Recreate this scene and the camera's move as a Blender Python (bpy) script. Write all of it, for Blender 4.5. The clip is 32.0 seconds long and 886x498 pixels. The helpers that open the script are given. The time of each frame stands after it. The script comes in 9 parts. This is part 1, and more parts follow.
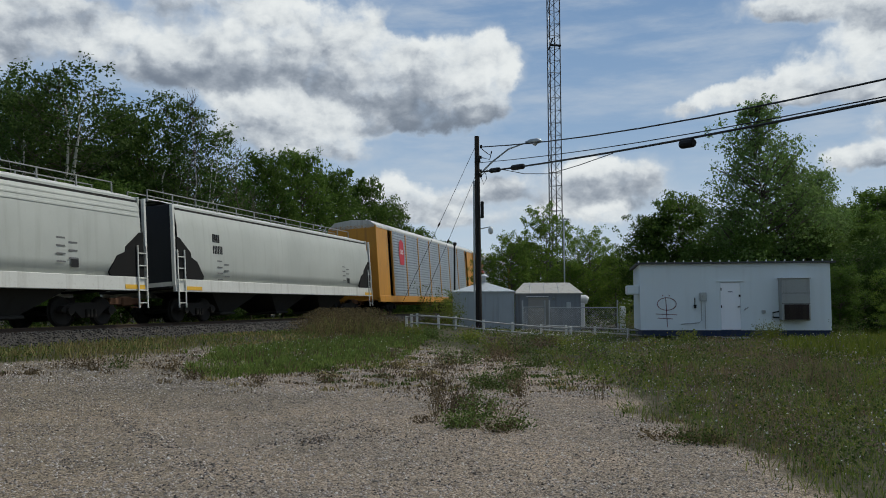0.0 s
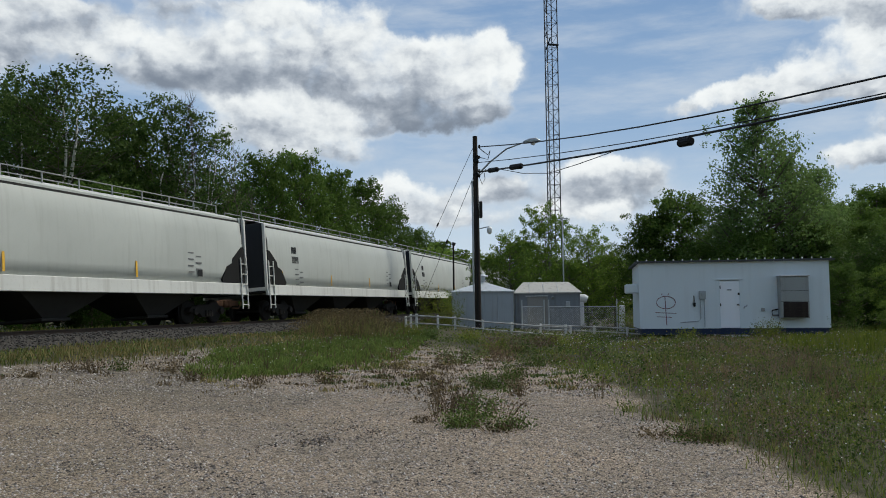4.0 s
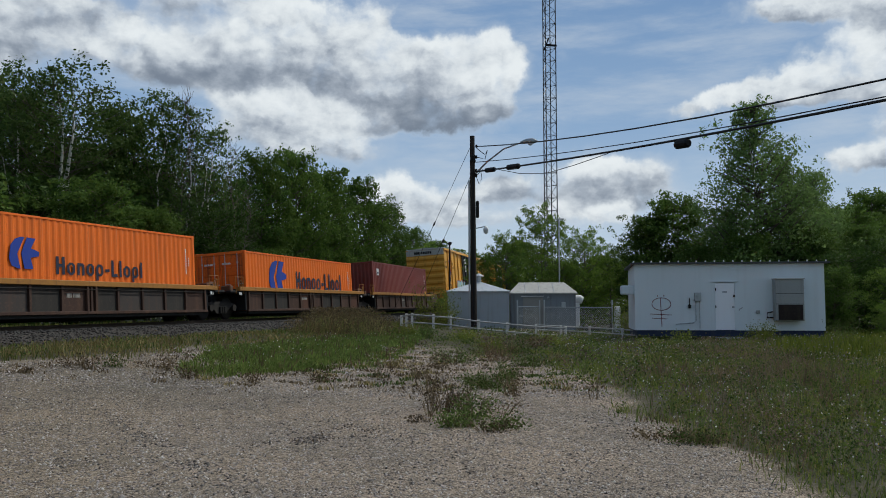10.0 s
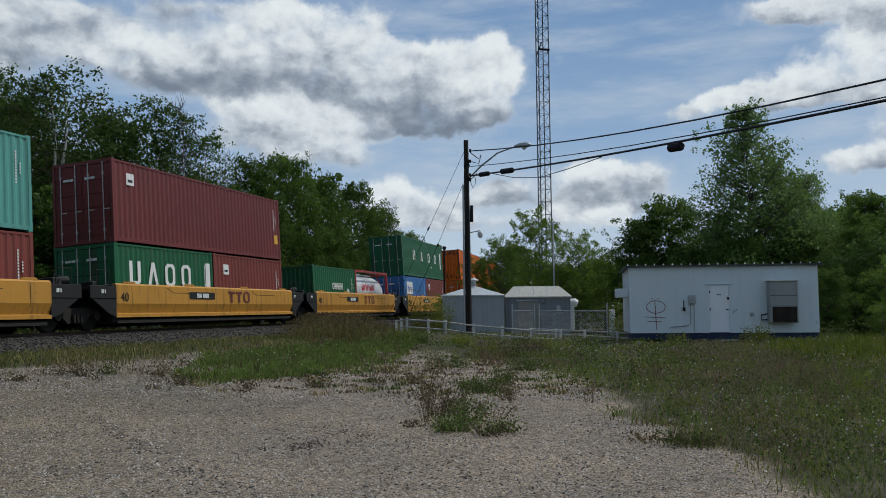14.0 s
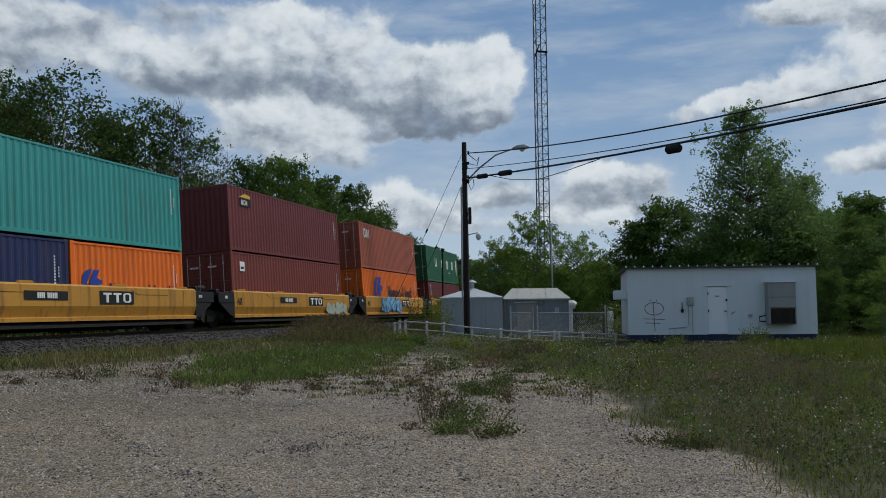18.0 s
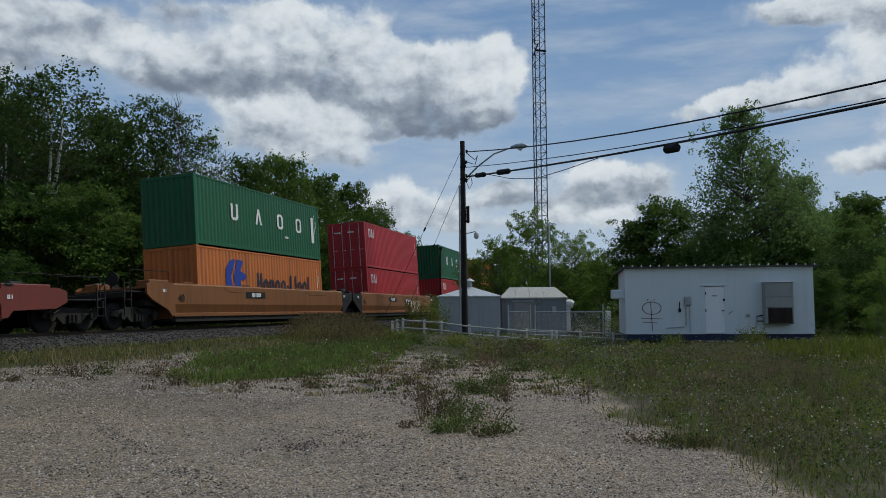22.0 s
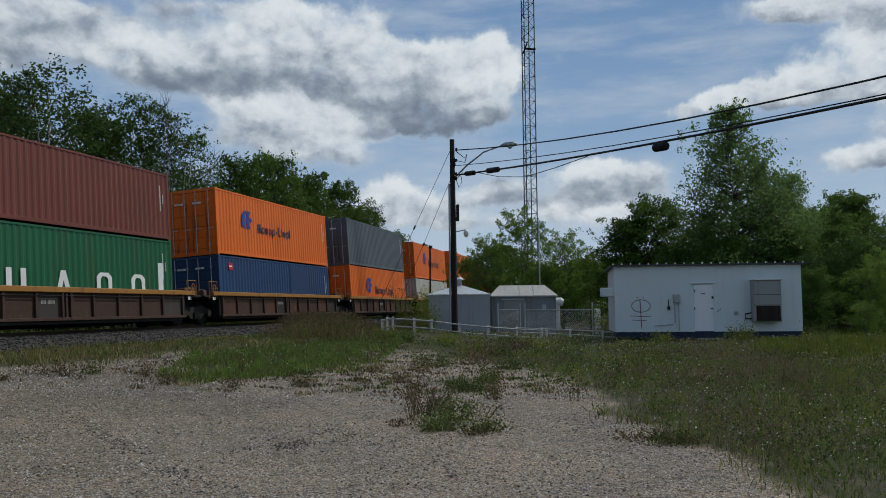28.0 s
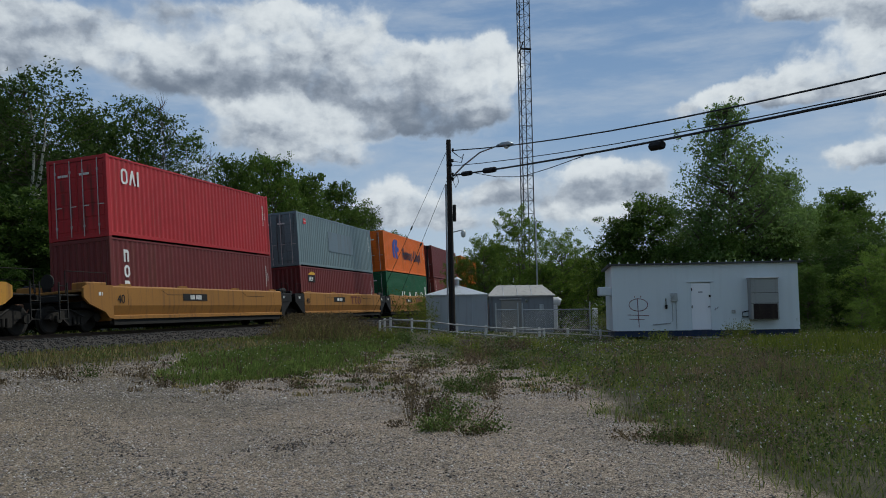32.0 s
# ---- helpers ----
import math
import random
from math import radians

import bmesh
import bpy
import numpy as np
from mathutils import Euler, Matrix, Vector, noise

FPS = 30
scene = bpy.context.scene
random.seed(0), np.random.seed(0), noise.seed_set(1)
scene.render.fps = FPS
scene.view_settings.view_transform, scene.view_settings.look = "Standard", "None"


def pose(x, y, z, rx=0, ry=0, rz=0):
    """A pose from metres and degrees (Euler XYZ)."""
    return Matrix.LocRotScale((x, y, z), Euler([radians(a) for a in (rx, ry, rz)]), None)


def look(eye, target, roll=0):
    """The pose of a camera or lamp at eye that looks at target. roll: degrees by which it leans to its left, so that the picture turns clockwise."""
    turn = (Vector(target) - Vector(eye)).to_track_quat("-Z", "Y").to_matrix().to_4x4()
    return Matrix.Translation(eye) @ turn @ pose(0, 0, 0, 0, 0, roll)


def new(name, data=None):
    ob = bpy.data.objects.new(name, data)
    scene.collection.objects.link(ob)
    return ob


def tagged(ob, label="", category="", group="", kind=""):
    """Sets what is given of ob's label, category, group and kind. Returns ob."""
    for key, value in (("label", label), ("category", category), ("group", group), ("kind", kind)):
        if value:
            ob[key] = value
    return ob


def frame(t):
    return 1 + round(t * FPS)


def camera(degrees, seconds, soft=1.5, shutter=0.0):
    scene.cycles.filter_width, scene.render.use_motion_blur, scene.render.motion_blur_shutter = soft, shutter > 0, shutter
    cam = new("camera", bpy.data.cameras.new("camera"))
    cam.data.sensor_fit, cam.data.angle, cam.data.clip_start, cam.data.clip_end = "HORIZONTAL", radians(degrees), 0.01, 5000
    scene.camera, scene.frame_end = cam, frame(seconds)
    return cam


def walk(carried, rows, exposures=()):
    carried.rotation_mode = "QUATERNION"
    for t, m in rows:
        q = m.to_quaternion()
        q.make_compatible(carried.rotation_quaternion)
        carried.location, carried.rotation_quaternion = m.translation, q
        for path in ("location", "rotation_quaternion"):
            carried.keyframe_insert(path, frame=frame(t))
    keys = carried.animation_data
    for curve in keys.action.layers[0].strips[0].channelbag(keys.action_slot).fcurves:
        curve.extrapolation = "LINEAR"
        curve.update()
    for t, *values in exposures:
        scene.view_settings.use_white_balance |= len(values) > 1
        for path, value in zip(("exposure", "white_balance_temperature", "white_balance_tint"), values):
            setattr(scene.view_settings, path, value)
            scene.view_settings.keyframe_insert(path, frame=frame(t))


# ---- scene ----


# ---------------------------------------------------------------- camera
EYE = Vector((0.0, 0.0, 1.55))
cam = camera(56.09, 32.0, soft=0.95)


def aim(yaw, pitch, lean):
    """Camera pose at the standpoint, turned to the right, up and leaning."""
    return Matrix.Translation(EYE) @ pose(0, 0, 0, 90 + pitch, 0, -yaw) @ pose(0, 0, 0, 0, 0, lean)


# seconds, turn to the right, tilt up, lean (degrees)
AIMS = [
    (0, -0.184, 3.807, -0.207), (0.5, -0.192, 3.805, -0.266), (1, -0.211, 3.809, -0.316), (1.5, -0.223, 3.832, -0.382),
    (2, -0.203, 3.855, -0.468), (2.5, -0.178, 3.849, -0.532), (3, -0.159, 3.829, -0.570), (3.5, -0.139, 3.826, -0.600),
    (5.5, 0.001, 3.760, -0.561), (6, 0.004, 3.751, -0.519), (6.5, 0.020, 3.744, -0.475), (7, 0.050, 3.736, -0.420),
    (7.5, 0.087, 3.747, -0.370), (8, 0.126, 3.775, -0.300), (8.5, 0.152, 3.781, -0.212), (9, 0.164, 3.775, -0.146),
    (9.5, 0.164, 3.777, -0.105), (10, 0.153, 3.773, -0.065), (10.5, 0.151, 3.765, -0.046), (11, 0.166, 3.765, -0.071),
    (11.5, 0.159, 3.766, -0.113), (12, 0.144, 3.773, -0.164), (12.5, 0.205, 3.810, -0.310), (13, 0.315, 3.855, -0.490),
    (13.5, 0.416, 3.920, -0.527), (14, 0.536, 4.078, -0.474), (14.5, 0.681, 4.336, -0.390), (16.5, 0.671, 4.268, -0.466),
    (17, 0.665, 4.236, -0.549), (17.5, 0.654, 4.224, -0.591), (18, 0.656, 4.224, -0.579), (18.5, 0.674, 4.206, -0.524),
    (19, 0.700, 4.178, -0.475), (19.5, 0.718, 4.162, -0.448), (20, 0.722, 4.145, -0.437), (20.5, 0.725, 4.115, -0.421),
    (21, 0.740, 4.088, -0.378), (21.5, 0.766, 4.092, -0.346), (22, 0.801, 4.128, -0.368), (22.5, 0.844, 4.148, -0.458),
    (23, 0.878, 4.133, -0.538), (23.5, 0.911, 4.105, -0.518), (24, 0.963, 4.087, -0.497), (24.5, 1.009, 4.076, -0.542),
    (25, 1.031, 4.059, -0.611), (25.5, 1.055, 4.038, -0.682), (27.5, 1.515, 3.971, -0.428), (28, 1.505, 4.007, -0.501),
    (28.5, 1.503, 4.024, -0.562), (29, 1.517, 4.042, -0.650), (29.5, 1.531, 4.051, -0.754), (30, 1.531, 4.032, -0.833),
    (30.5, 1.545, 4.051, -0.889), (31, 1.607, 4.116, -0.900), (31.5, 1.673, 4.119, -0.893), (32, 1.701, 4.030, -0.909)]
# the picture darkens a little as the train goes by
LIGHTNESS = [(0.0, -0.04, 6440, 4.6), (1.0, 0.06, 6460, 4.8), (2.0, 0.16, 6500, 5), (3.5, 0.16, 6500, 5), (5.5, 0.02, 6380, 4.4), (9.0, -0.02, 6280, 4.4), (13.5, -0.05, 6260, 4.4), (17.0, -0.20, 6150, 4.2),
             (32.0, -0.20, 6170, 4.2)]
walk(cam, [(t, aim(a, b, c)) for t, a, b, c in AIMS], LIGHTNESS)

# ---------------------------------------------------------------- track line, train speed
HEAD, KAPPA, CANT = 0.33004, 0.0014421, radians(3.8)
RAIL_Z = 0.86
ARC0, ARC1 = -45.0, 170.0
SIDE = 20.01          # from the standpoint to the track's centre line


def track(s):
    """Centre of the track at s metres along it, and its heading (radians from +y to the right)."""
    u, n = Vector((math.sin(HEAD), math.cos(HEAD))), Vector((-math.cos(HEAD), math.sin(HEAD)))
    k = KAPPA / (1 - KAPPA * (SIDE - 19.19))
    c = min(max(s, ARC0), ARC1)
    a = k * c
    p = n * SIDE + u * (math.sin(a) / k) + n * ((1 - math.cos(a)) / k)
    d = u * math.cos(a) + n * math.sin(a)
    p = p + d * (s - c)
    return p, math.atan2(d.x, d.y)


def on_track(s):
    """Pose on the rails: x along the way of travel, y to the far side, z up, leaning with the cant."""
    p, h = track(s)
    return Matrix.Translation((p.x, p.y, RAIL_Z)) @ Matrix.Rotation(math.pi / 2 - h, 4, "Z") @ Matrix.Rotation(-CANT, 4, "X")


def run(t):
    """Metres that the train has gone at t seconds."""
    return 22.969 * t - 0.00695 * t ** 2 - 0.0000417 * t ** 3


TRACK_PTS = np.array([tuple(track(s)[0]) for s in range(-760, 961, 4)])


def off_track(x, y):
    """Distance from the track's centre line (numpy arrays)."""
    x, y = np.asarray(x, float), np.asarray(y, float)
    best = np.full(x.shape, 1e9)
    for p in TRACK_PTS:
        best = np.minimum(best, (x - p[0]) ** 2 + (y - p[1]) ** 2)
    return np.sqrt(best)


def ground_height(x, y):
    """Height of the ground: level lot, rising to the railway bank."""
    d = off_track(x, y)
    u = np.clip((15.0 - d) / 10.5, 0, 1)
    z = 0.46 * u * u * (3 - 2 * u)
    return z + 0.025 * np.sin(x * 0.9 + 1.3) * np.sin(y * 0.7) * np.clip(np.hypot(x, y) / 8, 0, 1)


# ---------------------------------------------------------------- world, sun, exposure
SUN_AZ, SUN_EL = radians(58), radians(52)     # to the right of +y
world = bpy.data.worlds.new("sky")
scene.world = world
world.use_nodes = True
wn, wl = world.node_tree.nodes, world.node_tree.links
wn.clear()
sky = wn.new("ShaderNodeTexSky")
sky.sky_type, sky.sun_disc = "NISHITA", False
sky.sun_elevation, sky.sun_rotation = SUN_EL, SUN_AZ
sky.air_density, sky.dust_density = 1.0, 1.5
wmix, wbg, wout = wn.new("ShaderNodeMixRGB"), wn.new("ShaderNodeBackground"), wn.new("ShaderNodeOutputWorld")
wcloud, wramp, wco = wn.new("ShaderNodeTexNoise"), wn.new("ShaderNodeValToRGB"), wn.new("ShaderNodeTexCoord")
wcloud.inputs["Scale"].default_value, wcloud.inputs["Detail"].default_value = 3.0, 6
wramp.color_ramp.elements[0].position, wramp.color_ramp.elements[1].position = 0.46, 0.64
wmix.inputs["Color2"].default_value = (2.6, 2.8, 3.1, 1)
wl.new(wco.outputs["Generated"], wcloud.inputs["Vector"])
wl.new(wcloud.outputs["Fac"], wramp.inputs["Fac"])
wl.new(wramp.outputs["Color"], wmix.inputs["Fac"])
wl.new(sky.outputs["Color"], wmix.inputs["Color1"])
wl.new(wmix.outputs["Color"], wbg.inputs["Color"])
wbg.inputs["Strength"].default_value = 0.122
wl.new(wbg.outputs["Background"], wout.inputs["Surface"])

sun = new("sun", bpy.data.lights.new("sun", "SUN"))
sun.data.energy, sun.data.angle, sun.data.color = 2.6, radians(2.0), (1.0, 0.95, 0.86)
sun.matrix_world = look((0, 0, 0), (-math.sin(SUN_AZ) * math.cos(SUN_EL), -math.cos(SUN_AZ) * math.cos(SUN_EL), -math.sin(SUN_EL)))


# ---------------------------------------------------------------- materials
def material(name):
    m = bpy.data.materials.new(name)
    m.use_nodes = True
    return m, m.node_tree.nodes, m.node_tree.links, m.node_tree.nodes["Principled BSDF"]


def tint(c, k):
    return tuple(min(1, max(0, v * k)) for v in c[:3]) + (1,)


def paint(name, colour, rough=0.55, metal=0.0, wear=0.25, dirt=(0.09, 0.07, 0.05), streak=0.3, scale=1.0, relief=0.15, fade=0.18):
    """Painted or bare metal, concrete or wood: fading at two scales, stains, streaks that run down, fine relief."""
    m, n, l, b = material(name)
    co = n.new("ShaderNodeTexCoord")
    info = n.new("ShaderNodeObjectInfo")
    add = n.new("ShaderNodeVectorMath")
    rnd = n.new("ShaderNodeMath")
    rnd.operation, rnd.inputs[1].default_value = "MULTIPLY", 37.0
    l.new(info.outputs["Random"], rnd.inputs[0])
    l.new(co.outputs["Object"], add.inputs[0])
    l.new(rnd.outputs[0], add.inputs[1])
    big, fine, run_ = n.new("ShaderNodeTexNoise"), n.new("ShaderNodeTexNoise"), n.new("ShaderNodeTexNoise")
    big.inputs["Scale"].default_value, big.inputs["Detail"].default_value = 0.5 * scale, 5
    fine.inputs["Scale"].default_value, fine.inputs["Detail"].default_value = 14 * scale, 4
    run_.inputs["Scale"].default_value, run_.inputs["Detail"].default_value = 3.0 * scale, 5
    mp = n.new("ShaderNodeMapping")
    mp.inputs["Scale"].default_value = (1.6, 1.6, 0.12)
    l.new(add.outputs[0], mp.inputs["Vector"])
    l.new(mp.outputs[0], run_.inputs["Vector"])
    l.new(add.outputs[0], big.inputs["Vector"])
    l.new(add.outputs[0], fine.inputs["Vector"])
    r1 = n.new("ShaderNodeMixRGB")
    r1.inputs["Color1"].default_value, r1.inputs["Color2"].default_value = tint(colour, 1 - fade), tint(colour, 1 + fade)
    l.new(big.outputs["Fac"], r1.inputs["Fac"])
    r2 = n.new("ShaderNodeValToRGB")
    r2.color_ramp.elements[0].position, r2.color_ramp.elements[1].position = 0.52, 0.72
    r2.color_ramp.elements[1].color = (streak, streak, streak, 1)
    l.new(run_.outputs["Fac"], r2.inputs["Fac"])
    r3 = n.new("ShaderNodeMixRGB")
    r3.inputs["Color2"].default_value = (*dirt, 1)
    l.new(r2.outputs["Color"], r3.inputs["Fac"])
    l.new(r1.outputs["Color"], r3.inputs["Color1"])
    r4 = n.new("ShaderNodeValToRGB")
    r4.color_ramp.elements[0].position, r4.color_ramp.elements[1].position = 0.56, 0.75
    r4.color_ramp.elements[1].color = (wear, wear, wear, 1)
    l.new(fine.outputs["Fac"], r4.inputs["Fac"])
    r5 = n.new("ShaderNodeMixRGB")
    r5.inputs["Color2"].default_value = tint(dirt, 1.4)
    l.new(r4.outputs["Color"], r5.inputs["Fac"])
    l.new(r3.outputs["Color"], r5.inputs["Color1"])
    l.new(r5.outputs["Color"], b.inputs["Base Color"])
    b.inputs["Roughness"].default_value, b.inputs["Metallic"].default_value = rough, metal
    b.inputs["Specular IOR Level"].default_value = 0.3
    if relief:
        bump = n.new("ShaderNodeBump")
        bump.inputs["Strength"].default_value, bump.inputs["Distance"].default_value = relief, 0.01
        l.new(fine.outputs["Fac"], bump.inputs["Height"])
        l.new(bump.outputs["Normal"], b.inputs["Normal"])
    return m


def plain(name, colour, rough=0.6):
    m, n, l, b = material(name)
    nz, mx = n.new("ShaderNodeTexNoise"), n.new("ShaderNodeMixRGB")
    nz.inputs["Scale"].default_value, nz.inputs["Detail"].default_value = 6, 5
    mx.inputs["Color1"].default_value, mx.inputs["Color2"].default_value = tint(colour, 0.8), tint(colour, 1.12)
    co = n.new("ShaderNodeTexCoord")
    l.new(co.outputs["Object"], nz.inputs["Vector"])
    l.new(nz.outputs["Fac"], mx.inputs["Fac"])
    l.new(mx.outputs["Color"], b.inputs["Base Color"])
    b.inputs["Roughness"].default_value = rough
    return m


def leafy(name, colour, colour2, through_=0.35, rough=0.55):
    """Leaves or blades: colour varies from piece to piece, some light passes through."""
    m, n, l, b = material(name)
    geo, mx = n.new("ShaderNodeNewGeometry"), n.new("ShaderNodeMixRGB")
    mx.inputs["Color1"].default_value, mx.inputs["Color2"].default_value = (*colour, 1), (*colour2, 1)
    l.new(geo.outputs["Random Per Island"], mx.inputs["Fac"])
    info, mul, val = n.new("ShaderNodeObjectInfo"), n.new("ShaderNodeHueSaturation"), n.new("ShaderNodeMapRange")
    val.inputs["To Min"].default_value, val.inputs["To Max"].default_value = 0.75, 1.3
    l.new(info.outputs["Random"], val.inputs["Value"])
    l.new(val.outputs[0], mul.inputs["Value"])
    l.new(mx.outputs["Color"], mul.inputs["Color"])
    l.new(mul.outputs["Color"], b.inputs["Base Color"])
    b.inputs["Roughness"].default_value = rough
    b.inputs["Specular IOR Level"].default_value = 0.08
    tr, ms = n.new("ShaderNodeBsdfTranslucent"), n.new("ShaderNodeMixShader")
    l.new(mul.outputs["Color"], tr.inputs["Color"])
    ms.inputs["Fac"].default_value = through_
    l.new(b.outputs[0], ms.inputs[1])
    l.new(tr.outputs[0], ms.inputs[2])
    l.new(ms.outputs[0], n["Material Output"].inputs["Surface"])
    return m


MATS = {}


def mat(key, make, *args, **kw):
    if key not in MATS:
        MATS[key] = make(key, *args, **kw)
    return MATS[key]


STEEL = paint("galvanised_steel", (0.42, 0.45, 0.47), 0.45, 0.6, 0.2)
DARK = paint("dark_grimy_steel", (0.016, 0.0145, 0.013), 0.8, 0.0, 0.3, (0.035, 0.028, 0.02))
BLACK = paint("black_paint", (0.009, 0.009, 0.010), 0.7, 0.0, 0.15, (0.03, 0.028, 0.025), 0.1)
WHITE = paint("white_lettering", (0.72, 0.72, 0.7), 0.6, 0, 0.3, (0.3, 0.3, 0.28), 0.2)
RUST = paint("rusty_steel", (0.13, 0.065, 0.035), 0.85, 0.0, 0.4, (0.05, 0.03, 0.02))


# ---------------------------------------------------------------- mesh helpers
class Shape:
    """Collects faces; made into one mesh."""

    def __init__(self):
        self.v, self.f = [], []

    def face(self, pts):
        i = len(self.v)
        self.v += [tuple(p) for p in pts]
        self.f.append(tuple(range(i, i + len(pts))))
        return self

    def box(self, x0, x1, y0, y1, z0, z1, b=0.0):
        """A box; b chamfers its edges."""
        if x1 < x0:
            x0, x1 = x1, x0
        if y1 < y0:
            y0, y1 = y1, y0
        if z1 < z0:
            z0, z1 = z1, z0
        b = min(b, (x1 - x0) * 0.45, (y1 - y0) * 0.45, (z1 - z0) * 0.45)
        i = len(self.v)
        if b <= 0:
            self.v += [(x, y, z) for x in (x0, x1) for y in (y0, y1) for z in (z0, z1)]
            self.f += [tuple(i + k for k in q) for q in ((0, 1, 3, 2), (4, 6, 7, 5), (0, 4, 5, 1), (2, 3, 7, 6), (0, 2, 6, 4), (1, 5, 7, 3))]
            return self
        lo, hi = (x0, y0, z0), (x1, y1, z1)
        ids = {}
        for sx in (0, 1):
            for sy in (0, 1):
                for sz in (0, 1):
                    for ax in range(3):
                        p = []
                        for k, sg in enumerate((sx, sy, sz)):
                            edge = hi[k] if sg else lo[k]
                            p.append(edge if k == ax else edge - b * (1 if sg else -1))
                        ids[(sx, sy, sz, ax)] = len(self.v)
                        self.v.append(tuple(p))
        fs = []
        for ax in range(3):
            o = [k for k in range(3) if k != ax]
            for sg in (0, 1):
                q = []
                for a, c in ((0, 0), (1, 0), (1, 1), (0, 1)):
                    s3 = [0, 0, 0]
                    s3[ax], s3[o[0]], s3[o[1]] = sg, a, c
                    q.append(ids[(*s3, ax)])
                fs.append(tuple(q if (sg == 1) == (ax != 1) else q[::-1]))
        for ax in range(3):
            o = [k for k in range(3) if k != ax]
            for a in (0, 1):
                for c in (0, 1):
                    q = []
                    for sg, w in ((0, 0), (1, 0), (1, 1), (0, 1)):
                        s3 = [0, 0, 0]
                        s3[ax], s3[o[0]], s3[o[1]] = sg, a, c
                        q.append(ids[(*s3, o[w])])
                    fs.append(tuple(q))
        for sx in (0, 1):
            for sy in (0, 1):
                for sz in (0, 1):
                    fs.append(tuple(ids[(sx, sy, sz, k)] for k in range(3)))
        self.f += fs
        return self

    def tube(self, pts, rad, n=8, cap=True):
        """A tube through points; rad one radius or one for each point."""
        pts = [Vector(p) for p in pts]
        rad = rad if isinstance(rad, (list, tuple)) else [rad] * len(pts)
        rings = []
        up = None
        for i, p in enumerate(pts):
            d = (pts[min(i + 1, len(pts) - 1)] - pts[max(i - 1, 0)]).normalized()
            if up is None or abs(up.dot(d)) > 0.95:
                up = Vector((0, 0, 1)) if abs(d.z) < 0.9 else Vector((1, 0, 0))
            a = d.cross(up).normalized()
            c = d.cross(a).normalized()
            i0 = len(self.v)
            self.v += [tuple(p + (a * math.cos(2 * math.pi * k / n) + c * math.sin(2 * math.pi * k / n)) * rad[i]) for k in range(n)]
            rings.append(i0)
        for a, c in zip(rings, rings[1:]):
            for k in range(n):
                j = (k + 1) % n
                self.f.append((a + k, c + k, c + j, a + j))
        if cap:
            self.f.append(tuple(rings[0] + k for k in range(n)))
            self.f.append(tuple(rings[-1] + k for k in reversed(range(n))))
        return self

    def sweep(self, profile, x0, x1, axis="x", close=True, caps=True):
        """A profile of (y, z) drawn out along x, or of (x, z) along y, or of (x, y) along z."""
        put = {"x": lambda a, c, t: (t, a, c), "y": lambda a, c, t: (a, t, c), "z": lambda a, c, t: (a, c, t)}[axis]
        n, i = len(profile), len(self.v)
        self.v += [put(a, c, x0) for a, c in profile] + [put(a, c, x1) for a, c in profile]
        for k in range(n if close else n - 1):
            j = (k + 1) % n
            self.f.append((i + k, i + j, i + n + j, i + n + k))
        if caps and close:
            self.f += [tuple(range(i + n - 1, i - 1, -1)), tuple(range(i + n, i + 2 * n))]
        return self

    def disc(self, c, r, axis="y", n=16, depth=0.1, y0=None):
        """A short cylinder round c."""
        d = {"x": Vector((1, 0, 0)), "y": Vector((0, 1, 0)), "z": Vector((0, 0, 1))}[axis] * (depth / 2)
        return self.tube([Vector(c) - d, Vector(c) + d], r, n)

    def mesh(self, name, m, smooth=False):
        me = bpy.data.meshes.new(name)
        me.from_pydata(self.v, [], self.f)
        me.materials.append(m)
        bm = bmesh.new()
        bm.from_mesh(me)
        bmesh.ops.recalc_face_normals(bm, faces=bm.faces)
        bm.to_mesh(me)
        bm.free()
        if smooth:
            me.shade_smooth()
        return me


MESHES = {}


def kept(key, make):
    """One mesh for alike parts."""
    if key not in MESHES:
        MESHES[key] = make()
    return MESHES[key]


def part(name, me, parent, label="", m=None):
    ob = new(name, me)
    ob.parent = parent
    if m is not None:
        ob.matrix_basis = m
    if label:
        tagged(ob, label)
    if name in ("marking", "panel_seam", "graffiti_stroke", "rust_spots"):
        tagged(ob, kind="stuff")
    return ob


def thing(name, label, category, group="", kind="", m=None):
    ob = new(name)
    ob.empty_display_size = 0.2
    if m is not None:
        ob.matrix_basis = m
    return tagged(ob, label, category, group, kind)


def lettering(text, height, m, width=None):
    """Words in the built-in font as a mesh in the xz plane, facing -y, its lower left corner at the origin."""
    def make():
        cu = bpy.data.curves.new("words", "FONT")
        cu.body, cu.size, cu.extrude = text, height * 1.4, 0.002
        ob = bpy.data.objects.new("words", cu)
        scene.collection.objects.link(ob)
        dg = bpy.context.evaluated_depsgraph_get()
        me = bpy.data.meshes.new_from_object(ob.evaluated_get(dg))
        me.transform(Matrix.Rotation(math.pi / 2, 4, "X"))
        if width:
            me.transform(Matrix.Diagonal((width / max(v.co.x for v in me.vertices), 1, 1, 1)))
        me.materials.clear()
        me.materials.append(m)
        bpy.data.objects.remove(ob)
        bpy.data.curves.remove(cu)
        return me
    return kept(("words", text, height, m.name, width), make)


